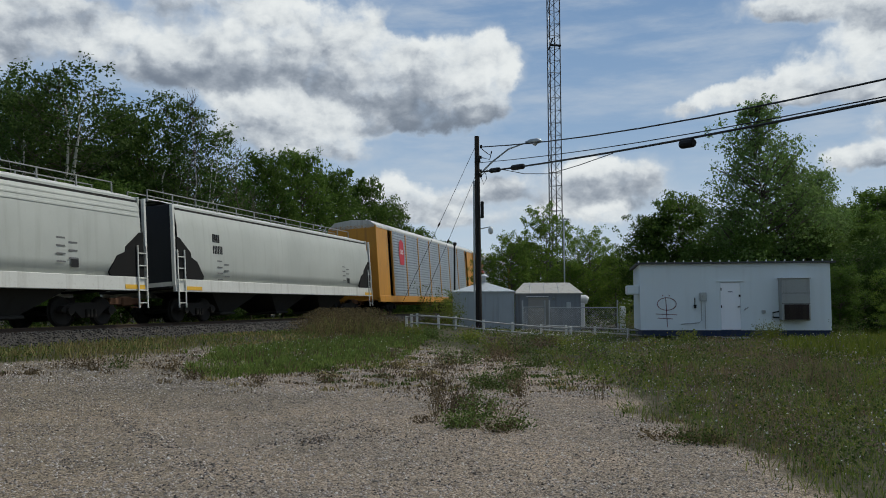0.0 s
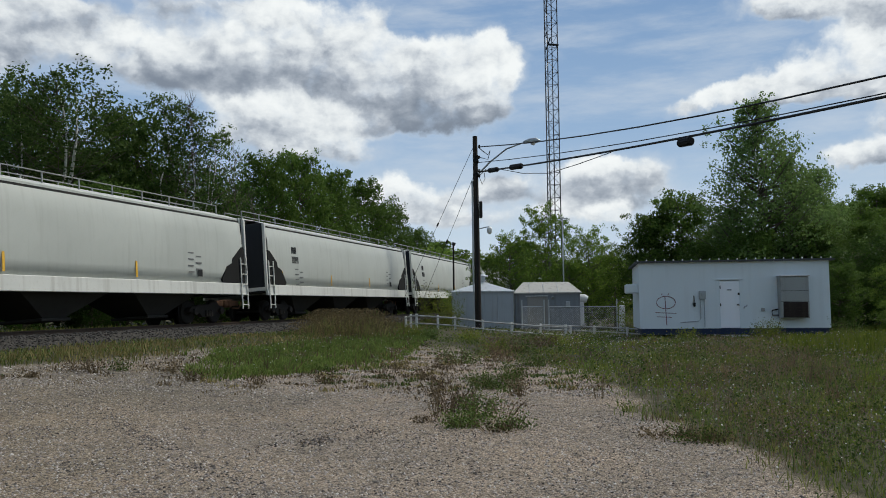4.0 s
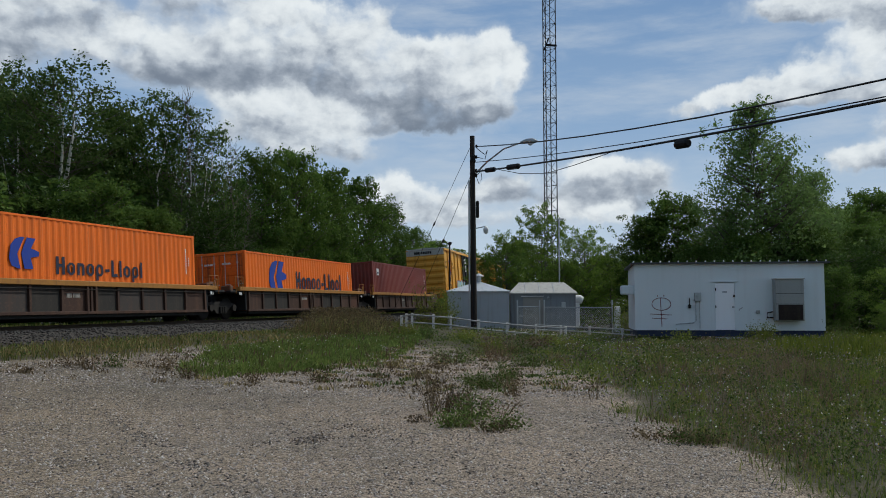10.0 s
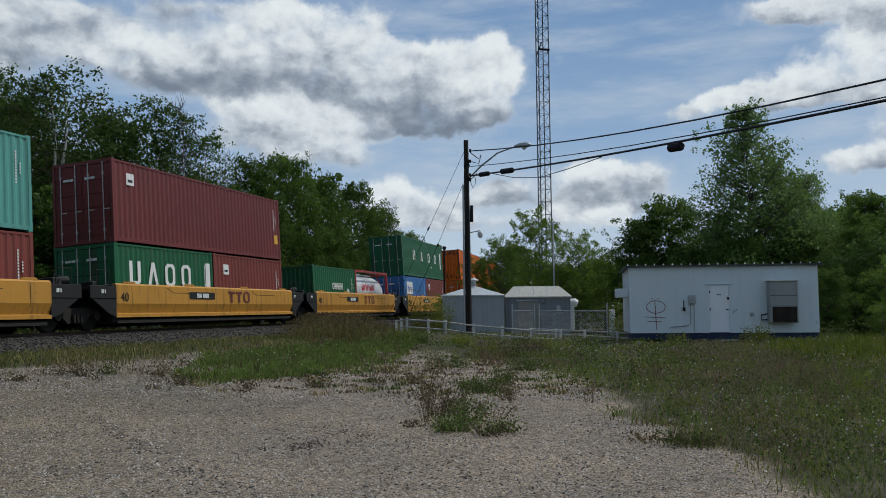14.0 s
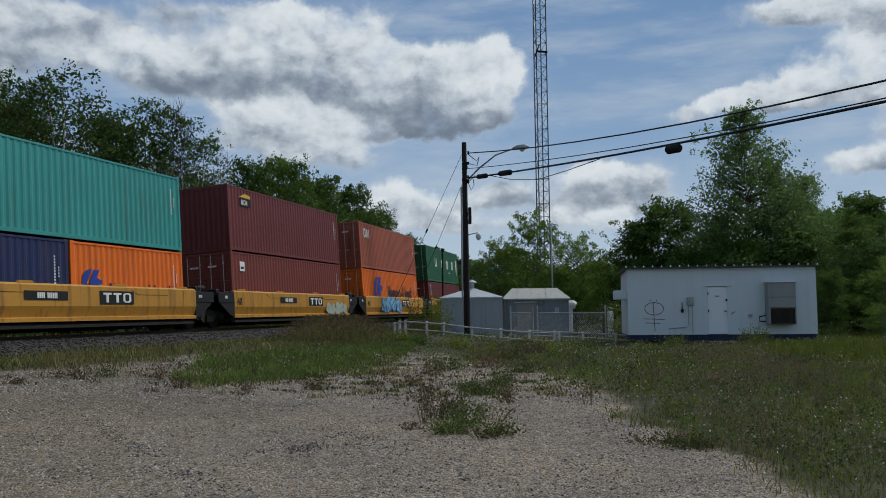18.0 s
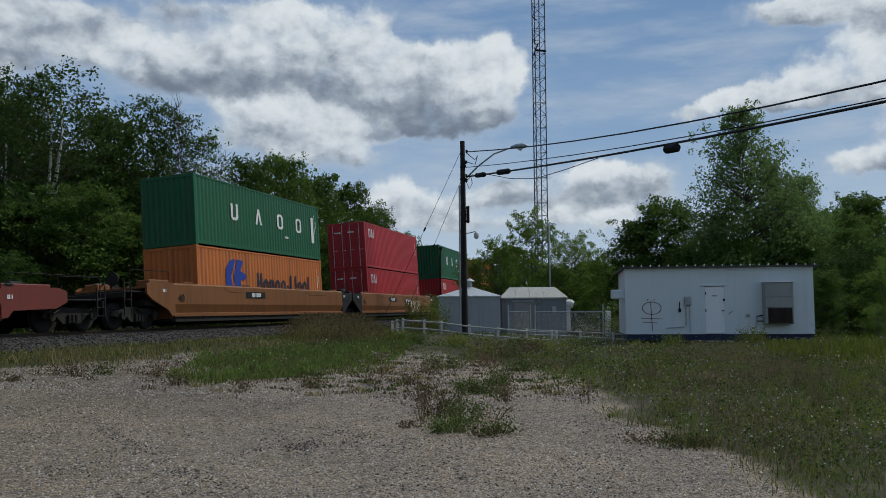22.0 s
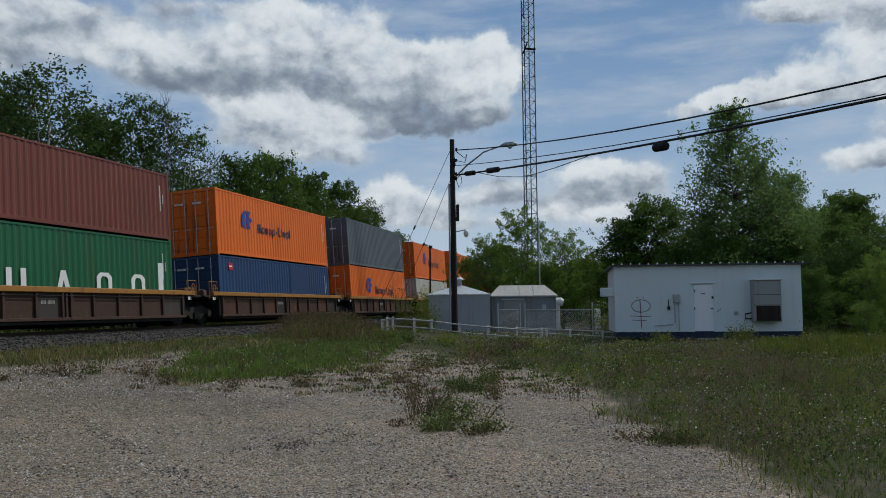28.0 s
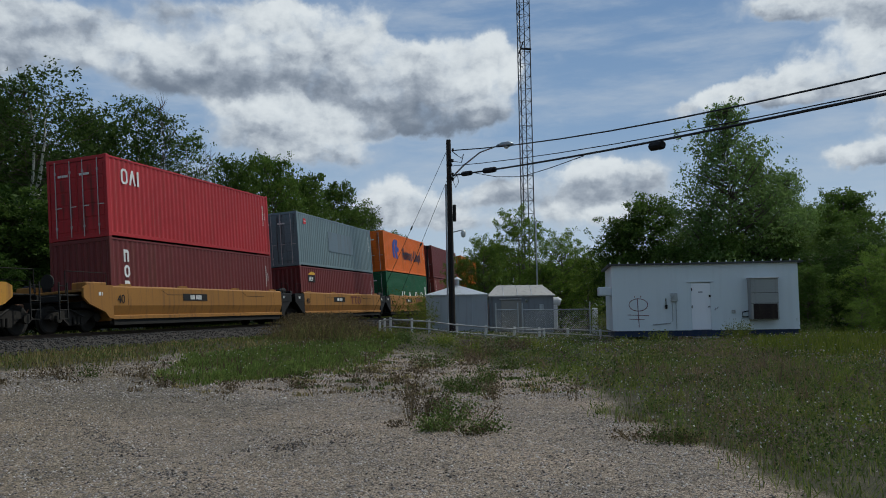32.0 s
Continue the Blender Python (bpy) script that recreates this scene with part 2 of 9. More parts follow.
def bars(name, spec, height, m):
    """Writing as plain bars: spec is a row of (width, low, high) in parts of the height, with gaps between."""
    def make():
        s, x = Shape(), 0.0
        for w, lo, hi in spec:
            if hi > lo:
                s.box(x * height, (x + w) * height, -0.004, 0.004, lo * height, hi * height)
            x += w + 0.12
        return s.mesh(name, m)
    return kept(("bars", name, tuple(spec), height, m.name), make)


moving = []           # (thing, metres along the track at 0 s, height, offset across)


# ---------------------------------------------------------------- rolling stock: common parts
def ring(w, lo, hi, t):
    """An open ring with cut corners, in quads."""
    c = 0.16
    out = [(c, lo), (w - c, lo), (w, lo + c), (w, hi - c), (w - c, hi), (c, hi), (0, hi - c), (0, lo + c)]
    mx, mz = w / 2, (lo + hi) / 2
    kx, kz = (w - 2 * t) / w, (hi - lo - 1.7 * t) / (hi - lo)
    inn = [(mx + (x - mx) * kx, mz + (z - mz) * kz) for x, z in out]
    return [[out[k], out[(k + 1) % 8], inn[(k + 1) % 8], inn[k]] for k in range(8)]


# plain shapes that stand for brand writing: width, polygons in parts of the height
BLOCKS = {"T": (0.56, [[(0, 0), (0.18, 0), (0.18, 0.42), (0.38, 0.42), (0.38, 0), (0.56, 0), (0.56, 1), (0.38, 1), (0.38, 0.6), (0.18, 0.6), (0.18, 1), (0, 1)]]),
          "L": (0.46, [[(0, 0), (0.46, 0), (0.46, 0.18), (0.18, 0.18), (0.18, 1), (0, 1)]]), "l": (0.17, [[(0, 0), (0.17, 0), (0.17, 1), (0, 1)]]),
          "I": (0.2, [[(0, 0), (0.2, 0), (0.2, 1), (0, 1)]]), "-": (0.3, [[(0, 0.28), (0.3, 0.28), (0.3, 0.44), (0, 0.44)]]), " ": (0.35, []),
          "o": (0.52, ring(0.52, 0, 0.7, 0.16)), "O": (0.68, ring(0.68, 0, 1, 0.17)), "U": (0.64, [[(0, 1), (0, 0.16), (0.16, 0), (0.48, 0), (0.64, 0.16), (0.64, 1), (0.46, 1), (0.46, 0.18), (0.18, 0.18), (0.18, 1)]]),
          "x": (0.48, [[(0, 0), (0.16, 0), (0.16, 0.52), (0.32, 0.52), (0.32, 0), (0.48, 0), (0.48, 0.58), (0.38, 0.7), (0, 0.7)]]),
          "p": (0.52, ring(0.52, 0, 0.7, 0.16) + [[(0, 0.1), (0, -0.26), (0.16, -0.26), (0.16, 0.1)]]),
          "^": (0.72, [[(0, 0), (0.26, 1), (0.46, 1), (0.72, 0), (0.53, 0), (0.36, 0.66), (0.19, 0)]]), "Y": (0.66, [[(0, 1), (0, 0.8), (0.23, 0.8), (0.23, 0), (0.43, 0), (0.43, 0.8), (0.66, 0.8), (0.66, 1)]])}


def word(parent, pattern, h, m, width, at):
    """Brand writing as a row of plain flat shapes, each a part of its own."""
    total = sum(BLOCKS[c][0] + 0.15 for c in pattern) - 0.15
    k = width / (total * h) if width else 1.0
    x = 0.0
    for ch in pattern:
        w, polys = BLOCKS[ch]
        if polys:
            me = kept(("block", ch, h, round(k, 3), m.name), lambda: flat_poly([([(px * h * k, pz * h) for px, pz in q], 0.0) for q in polys], m, "letter"))
            part("letter", me, parent, m=at @ pose(x * h * k, -0.003, 0))
        x += w + 0.15


def flat_poly(polys, m, name):
    """Flat painted shapes: polygons of (x, z, y)."""
    s = Shape()
    for pts, y in polys:
        s.face([(px, y, pz) for px, pz in pts])
    me = bpy.data.meshes.new(name)
    me.from_pydata(s.v, [], s.f)
    me.materials.append(m)
    return me


def graffiti(parent, x0, z0, w, h, y, letters, seed, fill, edge, back=None, label="", lift=0.0):
    """Sprayed block letters: a backing cloud, outlined letters, strokes inside."""
    rnd = random.Random(seed)
    fills, edges, inner, cloud = [], [], [], []
    lw = w / letters
    for i in range(letters):
        cx, cz = x0 + (i + 0.5) * lw, z0 + h * (0.5 + rnd.uniform(-0.06, 0.06))
        n = 13
        a0 = rnd.uniform(0, 6)
        rad = [rnd.uniform(0.58, 1.22) for _ in range(n)]
        sq = [max(abs(math.cos(a0 + 6.2832 * k / n)), abs(math.sin(a0 + 6.2832 * k / n))) for k in range(n)]
        pts = [(cx + math.cos(a0 + 6.2832 * k / n) * lw * 0.52 * rad[k] / sq[k] ** 0.7, cz + math.sin(a0 + 6.2832 * k / n) * h * 0.46 * rad[k] / sq[k] ** 0.7) for k in range(n)]
        edges.append(([(cx + (px - cx) * 1.16, cz + (pz - cz) * 1.14) for px, pz in pts], y - 0.002 - 0.0002 * i))
        fills.append((pts, y - 0.004 - 0.0004 * i))
        for k in range(6):
            bx, bz = cx + rnd.uniform(-0.3, 0.3) * lw, cz + rnd.uniform(-0.3, 0.3) * h
            dx, dz = rnd.uniform(-0.22, 0.22) * lw, rnd.uniform(0.1, 0.26) * h
            t = rnd.uniform(0.018, 0.05) * h
            inner.append(([(bx - dx - t, bz - dz), (bx - dx + t, bz - dz), (bx + dx + t * 1.4, bz + dz), (bx + dx - t, bz + dz)], y - 0.012))
        cloud.append(([(cx + math.cos(6.2832 * k / 9) * lw * 0.8 * rnd.uniform(0.8, 1.1), cz + math.sin(6.2832 * k / 9) * h * 0.62 * rnd.uniform(0.8, 1.05)) for k in range(9)], y + 0.0004 * i))
    if back is not None:
        for poly in cloud:
            part("graffiti_backing", flat_poly([poly], back, "backing"), parent)
    for f_, e_ in zip(fills, edges):
        g = part("graffiti_letter", flat_poly([f_], fill, "letter"), parent, label or "sprayed graffiti letter")
        part("letter_outline", flat_poly([e_], edge, "outline"), g)
    part("graffiti_stroke", flat_poly(inner, edge, "stroke"), parent)


# cast steel darkened so that under-car shade sits in the colour
CAST = paint("darkened_cast_steel", (0.022, 0.019, 0.016), 0.9, 0.0, 0.4, (0.012, 0.010, 0.008), 0.4)


def truck(parent, x, small=False):
    """A two-axle truck: cast side frames, bolster, springs, four wheels, axles."""
    base = part("truck", kept("bolster", lambda: Shape().box(-0.25, 0.25, -1.05, 1.05, 0.42, 0.72, 0.03).box(-0.16, 0.16, -0.4, 0.4, 0.7, 0.92, 0.02).mesh("bolster", DARK)),
                parent, "grimy cast steel two-axle truck", pose(x, 0, 0))

    def side():
        s = Shape()
        s.sweep([(-1.25, 0.46), (-1.1, 0.62), (-0.55, 0.72), (0.55, 0.72), (1.1, 0.62), (1.25, 0.46), (1.05, 0.40), (0.7, 0.50), (0.38, 0.24), (-0.38, 0.24), (-0.7, 0.50), (-1.05, 0.40)], -0.09, 0.09, "y")
        for k in (-0.16, 0, 0.16):
            s.tube([(k, -0.13, 0.26), (k, -0.13, 0.5)], 0.06, 8)
        for k in (-0.89, 0.89):
            s.disc((k, -0.12, 0.46), 0.14, "y", 10, 0.12)
        return s.mesh("side_frame", CAST)
    for y in (-1.0, 1.0):
        part("side_frame", kept("side_frame", side), base, m=pose(0, y, 0, 0, 0, 0 if y < 0 else 180))
    for ax in (-0.89, 0.89):
        part("axle", kept("axle", lambda: Shape().tube([(0, -0.9, 0.46), (0, 0.9, 0.46)], 0.08, 10).mesh("axle", DARK)), base, m=pose(ax, 0, 0))
        for y in (-0.75, 0.75):
            part("wheel", kept("wheel", lambda: Shape().tube([(0, -0.07, 0.46), (0, -0.04, 0.46), (0, 0.04, 0.46), (0, 0.07, 0.46)], [0.40, 0.455, 0.46, 0.49], 24).mesh("wheel", DARK)), base, "worn steel wheel", pose(ax, y, 0))


def ladder(parent, x, y, z0, z1, w=0.42, m=None, n=5, name="ladder"):
    def make():
        s = Shape()
        s.box(-0.025, 0.025, -0.02, 0.02, 0, z1 - z0, 0.004).box(w - 0.025, w + 0.025, -0.02, 0.02, 0, z1 - z0, 0.004)
        for k in range(n):
            z = (k + 0.4) * (z1 - z0) / n
            s.box(0, w, -0.018, 0.012, z - 0.016, z + 0.016)
        return s.mesh("ladder", m)
    part(name, kept(("ladder", round(z1 - z0, 2), w, n, m.name), make), parent, m=pose(x, y, z0))


def coupler(parent, x, d, name="coupler"):
    part(name, kept("coupler", lambda: Shape().box(0, 0.75, -0.1, 0.1, 0.72, 0.95, 0.02).box(0.6, 0.92, -0.16, 0.16, 0.66, 1.0, 0.05).tube([(0.1, 0.3, 0.9), (0.4, 0.32, 0.6), (0.85, 0.25, 0.62)], 0.025, 6).mesh("coupler", RUST)), parent, m=pose(x, 0, 0, 0, 0, 0 if d > 0 else 180))


# ---------------------------------------------------------------- shipping containers
BLUE_LOGO = paint("blue_emblem", (0.02, 0.05, 0.3), 0.5, 0, 0.15)
NAVY = paint("navy_lettering", (0.02, 0.025, 0.05), 0.6, 0, 0.2)
RED_LET = paint("red_lettering", (0.5, 0.02, 0.03), 0.5, 0, 0.1)
YELLOW_LAB = plain("yellow_sticker", (0.7, 0.4, 0.03))
CANS = {"orange": (0.76, 0.15, 0.010), "faded_orange": (0.5, 0.15, 0.035), "green": (0.012, 0.105, 0.042), "maroon": (0.145, 0.026, 0.026), "brown": (0.165, 0.043, 0.028),
        "red": (0.40, 0.024, 0.03), "teal": (0.045, 0.28, 0.26), "sea_green": (0.09, 0.30, 0.26), "blue": (0.02, 0.055, 0.14), "sky_blue": (0.05, 0.17, 0.42), "navy": (0.015, 0.025, 0.09),
        "salmon": (0.36, 0.12, 0.065), "grey": (0.10, 0.115, 0.13), "grey_blue": (0.155, 0.22, 0.24), "terracotta": (0.34, 0.085, 0.042), "white": (0.55, 0.52, 0.46), "dull_red": (0.185, 0.040, 0.031)}


def can_mat(c):
    k = {"faded_orange": 0.5, "salmon": 0.45, "white": 0.7, "brown": 0.5, "orange": 0.28, "terracotta": 0.4}.get(c, 0.3)
    return mat("container_" + c, paint, CANS[c], 0.5, 0.0, 0.22, (0.10, 0.055, 0.03), k, 1.0, 0.12)


def corrugated(length, h, m, pitch=0.278, deep=0.027):
    """A wall of trapezoid corrugation along x, its outer face at y = 0, from z = 0 to h."""
    s = Shape()
    n = max(2, round(length / pitch))
    p = length / n
    xs = []
    for i in range(n):
        xs += [(i * p, 0), (i * p + p * 0.26, 0), (i * p + p * 0.5, deep), (i * p + p * 0.76, deep)]
    xs.append((length, 0))
    for a, c in zip(xs, xs[1:]):
        s.face([(a[0] - length / 2, a[1], 0), (c[0] - length / 2, c[1], 0), (c[0] - length / 2, c[1], h), (a[0] - length / 2, a[1], h)])
    me = bpy.data.meshes.new("corrugated")
    me.from_pydata(s.v, [], s.f)
    me.materials.append(m)
    return me


def can_frame(L, h, m):
    s, w = Shape(), 1.219
    for x in (-1, 1):
        for y in (-1, 1):
            s.box(x * (L / 2), x * (L / 2 - 0.13), y * w, y * (w - 0.10), 0.1, h - 0.1, 0.008)
            for z in (0, h - 0.118):
                s.box(x * (L / 2 + 0.004), x * (L / 2 - 0.178), y * (w + 0.004), y * (w - 0.16), z, z + 0.118, 0.012)
        s.box(x * (L / 2 - 0.012), x * (L / 2 - 0.09), -w + 0.1, w - 0.1, h - 0.14, h - 0.01, 0.006)
        s.box(x * (L / 2 - 0.012), x * (L / 2 - 0.09), -w + 0.1, w - 0.1, 0.01, 0.16, 0.006)
    for y in (-1, 1):
        s.box(-L / 2 + 0.13, L / 2 - 0.13, y * (w - 0.002), y * (w - 0.07), h - 0.10, h - 0.03, 0.006)
        s.box(-L / 2 + 0.13, L / 2 - 0.13, y * (w - 0.002), y * (w - 0.06), 0.045, 0.17, 0.006)
    return s.mesh("frame", m)


ROD = paint("door_gear_steel", (0.5, 0.48, 0.46), 0.5, 0.2, 0.3)


def door_leaf(h, m):
    """One door: a flat leaf with five pressed panels between seams."""
    s = Shape().box(-0.555, 0.555, 0, 0.05, 0, h - 0.31, 0.008)
    for k in range(5):
        z0 = 0.10 + k * (h - 0.5) / 5
        s.box(-0.51, 0.51, -0.022, 0, z0 + 0.03, z0 + (h - 0.5) / 5 - 0.03, 0.018)
    return s.mesh("door", m)


def code_column(h):
    """Upright number and weights: two columns of small dashes."""
    s = Shape()
    for k in range(11):
        s.box(0.0, 0.055, -0.003, 0.003, 0.09 * k, 0.09 * k + 0.06)
    for k in range(4):
        s.box(0.17, 0.215, -0.003, 0.003, 0.30 + 0.09 * k, 0.355 + 0.09 * k)
    return s.mesh("marking", WHITE)


def container(s_mid, z, colour, feet=40, high=True, doors=True, words=None, label="", extra=()):
    """One freight container whose middle stands s_mid metres along the track at 0 s, its floor z above the rails."""
    L, h = (12.192 if feet == 40 else 6.058), (2.896 if high else 2.591)
    m = can_mat(colour)
    root = thing("shipping_container", label, "container", "containers on the freight train")
    part("frame", kept(("frame", L, h, colour), lambda: can_frame(L, h, m)), root)
    wall = kept(("wall", L, h, colour), lambda: corrugated(L - 0.26, h - 0.235, m))
    part("side_panel", wall, root, m=pose(0, -1.209, 0.16))
    part("side_panel", wall, root, m=pose(0, 1.209, 0.16, 0, 0, 180))
    part("roof_panel", kept(("roof", L, colour), lambda: Shape().box(-L / 2 + 0.1, L / 2 - 0.1, -1.15, 1.15, -0.05, -0.02, 0.005).mesh("roof_panel", m)), root, m=pose(0, 0, h))
    part("floor_panel", kept(("floor", L, colour), lambda: Shape().box(-L / 2 + 0.1, L / 2 - 0.1, -1.15, 1.15, 0.12, 0.16).mesh("floor_panel", DARK)), root)
    end = kept(("end", h, colour), lambda: corrugated(2.24, h - 0.29, m, 0.25, 0.045))
    part("end_panel", end, root, m=pose(L / 2 - 0.02, 0, 0.15, 0, 0, 90))
    if doors:
        # rust and grime, laid on heavily to paint the rear end's shade too
        dm = mat("weathered_door_" + colour, paint, CANS[colour], 0.6, 0.0, 0.5, (0.045, 0.026, 0.018), 0.8, 1.3, 0.15)
        leaf = kept(("leaf", h, colour), lambda: door_leaf(h, dm))
        rod = kept(("rod", h), lambda: Shape().tube([(0, -0.05, -0.06), (0, -0.05, h - 0.26)], 0.017, 6).box(-0.03, 0.03, -0.06, -0.012, 0.25, 0.33).box(-0.03, 0.03, -0.06, -0.012, h - 0.7, h - 0.62).box(-0.02, 0.24, -0.07, -0.058, 0.98, 1.01).mesh("lock_rod", ROD))
        for y in (0.56, -0.56):
            d = part("door", leaf, root, m=pose(-L / 2 + 0.03, y, 0.155, 0, 0, -90))
            for k in (-0.3, 0.3):
                part("lock_rod", rod, d, "galvanised lock rod", pose(k, 0, 0))
            part("marking", bars("marking", [(0.9, 0, 0.5), (0.5, 0, 0.5), (0.9, 0.0, 0.5)], 0.16, WHITE), d, m=pose(-0.45 if y < 0 else -0.2, -0.028, h * 0.72))
    else:
        part("end_panel", end, root, m=pose(-L / 2 + 0.02, 0, 0.15, 0, 0, -90))
    # number and weights, near the front end and on the side
    part("marking", kept(("sidemark", h), lambda: code_column(h)), root, m=pose(L / 2 - 0.62, -1.222, h - 1.5))
    y = -1.222
    if words == "line":          # emblem and long dark name, mid-size
        emblem(root, L, h, 0.225, 0.82, 0.60, y)
        word(root, "Toxop-Llopl", 0.44, NAVY, 3.6, pose(-L / 2 + L * 0.31, y, h * 0.42))
    elif words == "big_line":
        emblem(root, L, h, 0.25, 1.42, 0.60, y)
        word(root, "Toxop-Llopl", 0.88, NAVY, 5.6, pose(-L / 2 + L * 0.405, y, h * 0.37))
    elif words == "mid_line":
        emblem(root, L, h, 0.30, 0.92, 0.6, y)
        word(root, "Toxop-Llopl", 0.55, NAVY, 4.1, pose(-L / 2 + L * 0.40, y, h * 0.40))
    elif words == "small_line":
        emblem(root, L, h, 0.16 if feet == 20 else 0.36, 0.8, 0.5 if feet == 20 else 0.58, y)
        word(root, "Toxop-Llopl", 0.42, NAVY, 3.4, pose(-L / 2 + L * (0.3 if feet == 20 else 0.46), y, h * (0.33 if feet == 20 else 0.45)))
    elif words == "four":        # four wide white letters and a bar
        for k, x in enumerate((0.25, 0.43, 0.61, 0.78) if feet == 40 else (0.16, 0.33, 0.50, 0.67)):
            hh = 0.72 if feet == 40 else 0.85
            word(root, "U^OO"[k], hh, WHITE, 0.62, pose(-L / 2 + L * x - 0.2, y, h * 0.44))
        part("writing", kept(("bar4", m.name), lambda: Shape().box(0, 0.3, -0.003, 0.003, 0, 1.35).mesh("bar", WHITE)), root, m=pose(-L / 2 + L * 0.915, y, h * 0.30))
        part("marking", bars("marking", [(1.2, 0, 1), (0.8, 0, 1), (1.0, 0, 1)], 0.1, WHITE), root, m=pose(-L / 2 + L * 0.66, y, h * 0.30))
    elif words == "low_four":
        for k, x in enumerate((0.34, 0.50, 0.66, 0.81)):
            word(root, "U^OO"[k], 0.9, WHITE, 0.78, pose(-L / 2 + L * x - 0.2, y, 0.62))
        part("writing", kept(("bar5", m.name), lambda: Shape().box(0, 0.3, -0.003, 0.003, 0, 1.5).mesh("bar", WHITE)), root, m=pose(-L / 2 + L * 0.925, y, 0.5))
    elif words == "three":       # three white letters near the rear top
        word(root, "O^I", 0.55, WHITE, None, pose(-L / 2 + 0.8, y, h - 0.95))
    elif words == "upright":     # three letters one under the other
        for k in range(3):
            word(root, "xox"[k], 0.62, WHITE, None, pose(-L / 2 + 0.75, y, h - 0.85 - 0.55 * k))
        part("marking", kept("yellowtag", lambda: Shape().box(0, 0.35, -0.003, 0.003, 0, 0.2).mesh("tag", YELLOW_LAB)), root, m=pose(L / 2 - 0.8, y, 0.6))
    elif words == "two_word":    # two long white words
        word(root, "TTITT TTIOOITO", 0.72, WHITE, None, pose(-L / 2 + L * 0.33, y, h * 0.45))
        for k in range(6):
            word(root, "O", 0.3, WHITE, None, pose(-L / 2 + 0.7, y, h - 0.5 - 0.37 * k))
    elif words == "capitals":
        word(root, "OTTITTl", 0.36, WHITE, None, pose(-L / 2 + L * 0.42, y, h * 0.52))
        part("hazard_sticker", kept("diamond", lambda: Shape().sweep([(0, -0.22), (0.22, 0), (0, 0.22), (-0.22, 0)], -0.003, 0.003, "y").mesh("sticker", RED_LET)), root, m=pose(L * 0.3, y, h * 0.28))
        part("hazard_sticker", kept("diamond2", lambda: Shape().sweep([(0, -0.22), (0.22, 0), (0, 0.22), (-0.22, 0)], -0.003, 0.003, "y").mesh("sticker", WHITE)), root, m=pose(L * 0.3, y, h * 0.48))
    elif words == "badge":       # small pale badge
        part("emblem", kept("badge", lambda: Shape().box(0, 0.42, -0.003, 0.003, 0, 0.42).mesh("badge", WHITE)), root, m=pose(-L / 2 + 0.75, y, h - 0.85))
        part("writing", kept("badgein", lambda: Shape().box(0.08, 0.34, -0.006, -0.003, 0.1, 0.2).mesh("badge", NAVY)), root, m=pose(-L / 2 + 0.75, y, h - 0.85))
        part("marking", kept("yellowtag2", lambda: Shape().box(0, 0.32, -0.003, 0.003, 0, 0.42).mesh("tag", YELLOW_LAB)), root, m=pose(L / 2 - 0.6, y, 0.75))
    elif words == "black_badge":
        part("emblem", kept("bbadge", lambda: Shape().box(0, 1.0, -0.003, 0.003, 0, 0.36).mesh("badge", BLACK)), root, m=pose(-L / 2 + 1.0, y, h - 0.85))
        part("emblem", kept("bbadge2", lambda: Shape().sweep([(0, 0.4), (1.0, 0.4), (1.0, 0.52), (0.5, 0.58)], -0.003, 0.003, "y").mesh("badge", YELLOW_LAB)), root, m=pose(-L / 2 + 1.0, y, h - 0.85))
        word(root, "ITOT", 0.22, WHITE, None, pose(-L / 2 + 1.15, y - 0.005, h - 0.78))
    elif words == "side_name":   # upright name on a pale strip
        part("emblem", kept("strip", lambda: Shape().box(0, 0.34, -0.003, 0.003, 0, 2.0).mesh("strip", WHITE)), root, m=pose(-L / 2 + 0.75, y, 0.55))
        for k in range(7):
            part("writing", kept("stripletter", lambda: Shape().box(0, 0.16, -0.003, 0.003, 0, 0.14).mesh("l", mat("strip_teal", plain, (0.03, 0.25, 0.24)))), root, m=pose(-L / 2 + 0.84, y - 0.005, 0.7 + 0.25 * k))
    elif words == "small_red":
        part("emblem", kept("redbadge", lambda: Shape().box(0, 0.36, -0.003, 0.003, 0, 0.3).mesh("badge", RED_LET)), root, m=pose(-L / 2 + 0.85, y, h - 0.62))
        part("writing", kept("redbadgein", lambda: Shape().box(0.05, 0.31, -0.006, -0.003, 0.12, 0.18).mesh("badge", WHITE)), root, m=pose(-L / 2 + 0.85, y, h - 0.62))
    elif words == "diamonds":
        for k in (0, 1):
            part("emblem", kept("dia", lambda: Shape().sweep([(0, -0.12), (0.12, 0), (0, 0.12), (-0.12, 0)], -0.003, 0.003, "y").mesh("dia", WHITE)), root, m=pose(L / 2 - 1.3 + 0.26 * k, y, h - 0.5))
    elif words == "upright_six":
        for k in range(6):
            word(root, "O", 0.26, WHITE, None, pose(-L / 2 + 0.7, y, h - 0.5 - 0.36 * k))
    elif words == "yellow_word":
        word(root, "TTOTO", 0.2, YELLOW_LAB, None, pose(-L / 2 + 0.5, y, h - 0.55))
    elif words == "flag":
        part("emblem", kept("flagw", lambda: Shape().box(0, 1.5, -0.003, 0.003, 0, 0.9).mesh("flag", WHITE)), root, m=pose(-L / 2 + 0.7, y, h - 1.3))
        word(root, "Toxo", 0.4, BLUE_LOGO, None, pose(-L / 2 + 0.85, y - 0.005, h - 1.05))
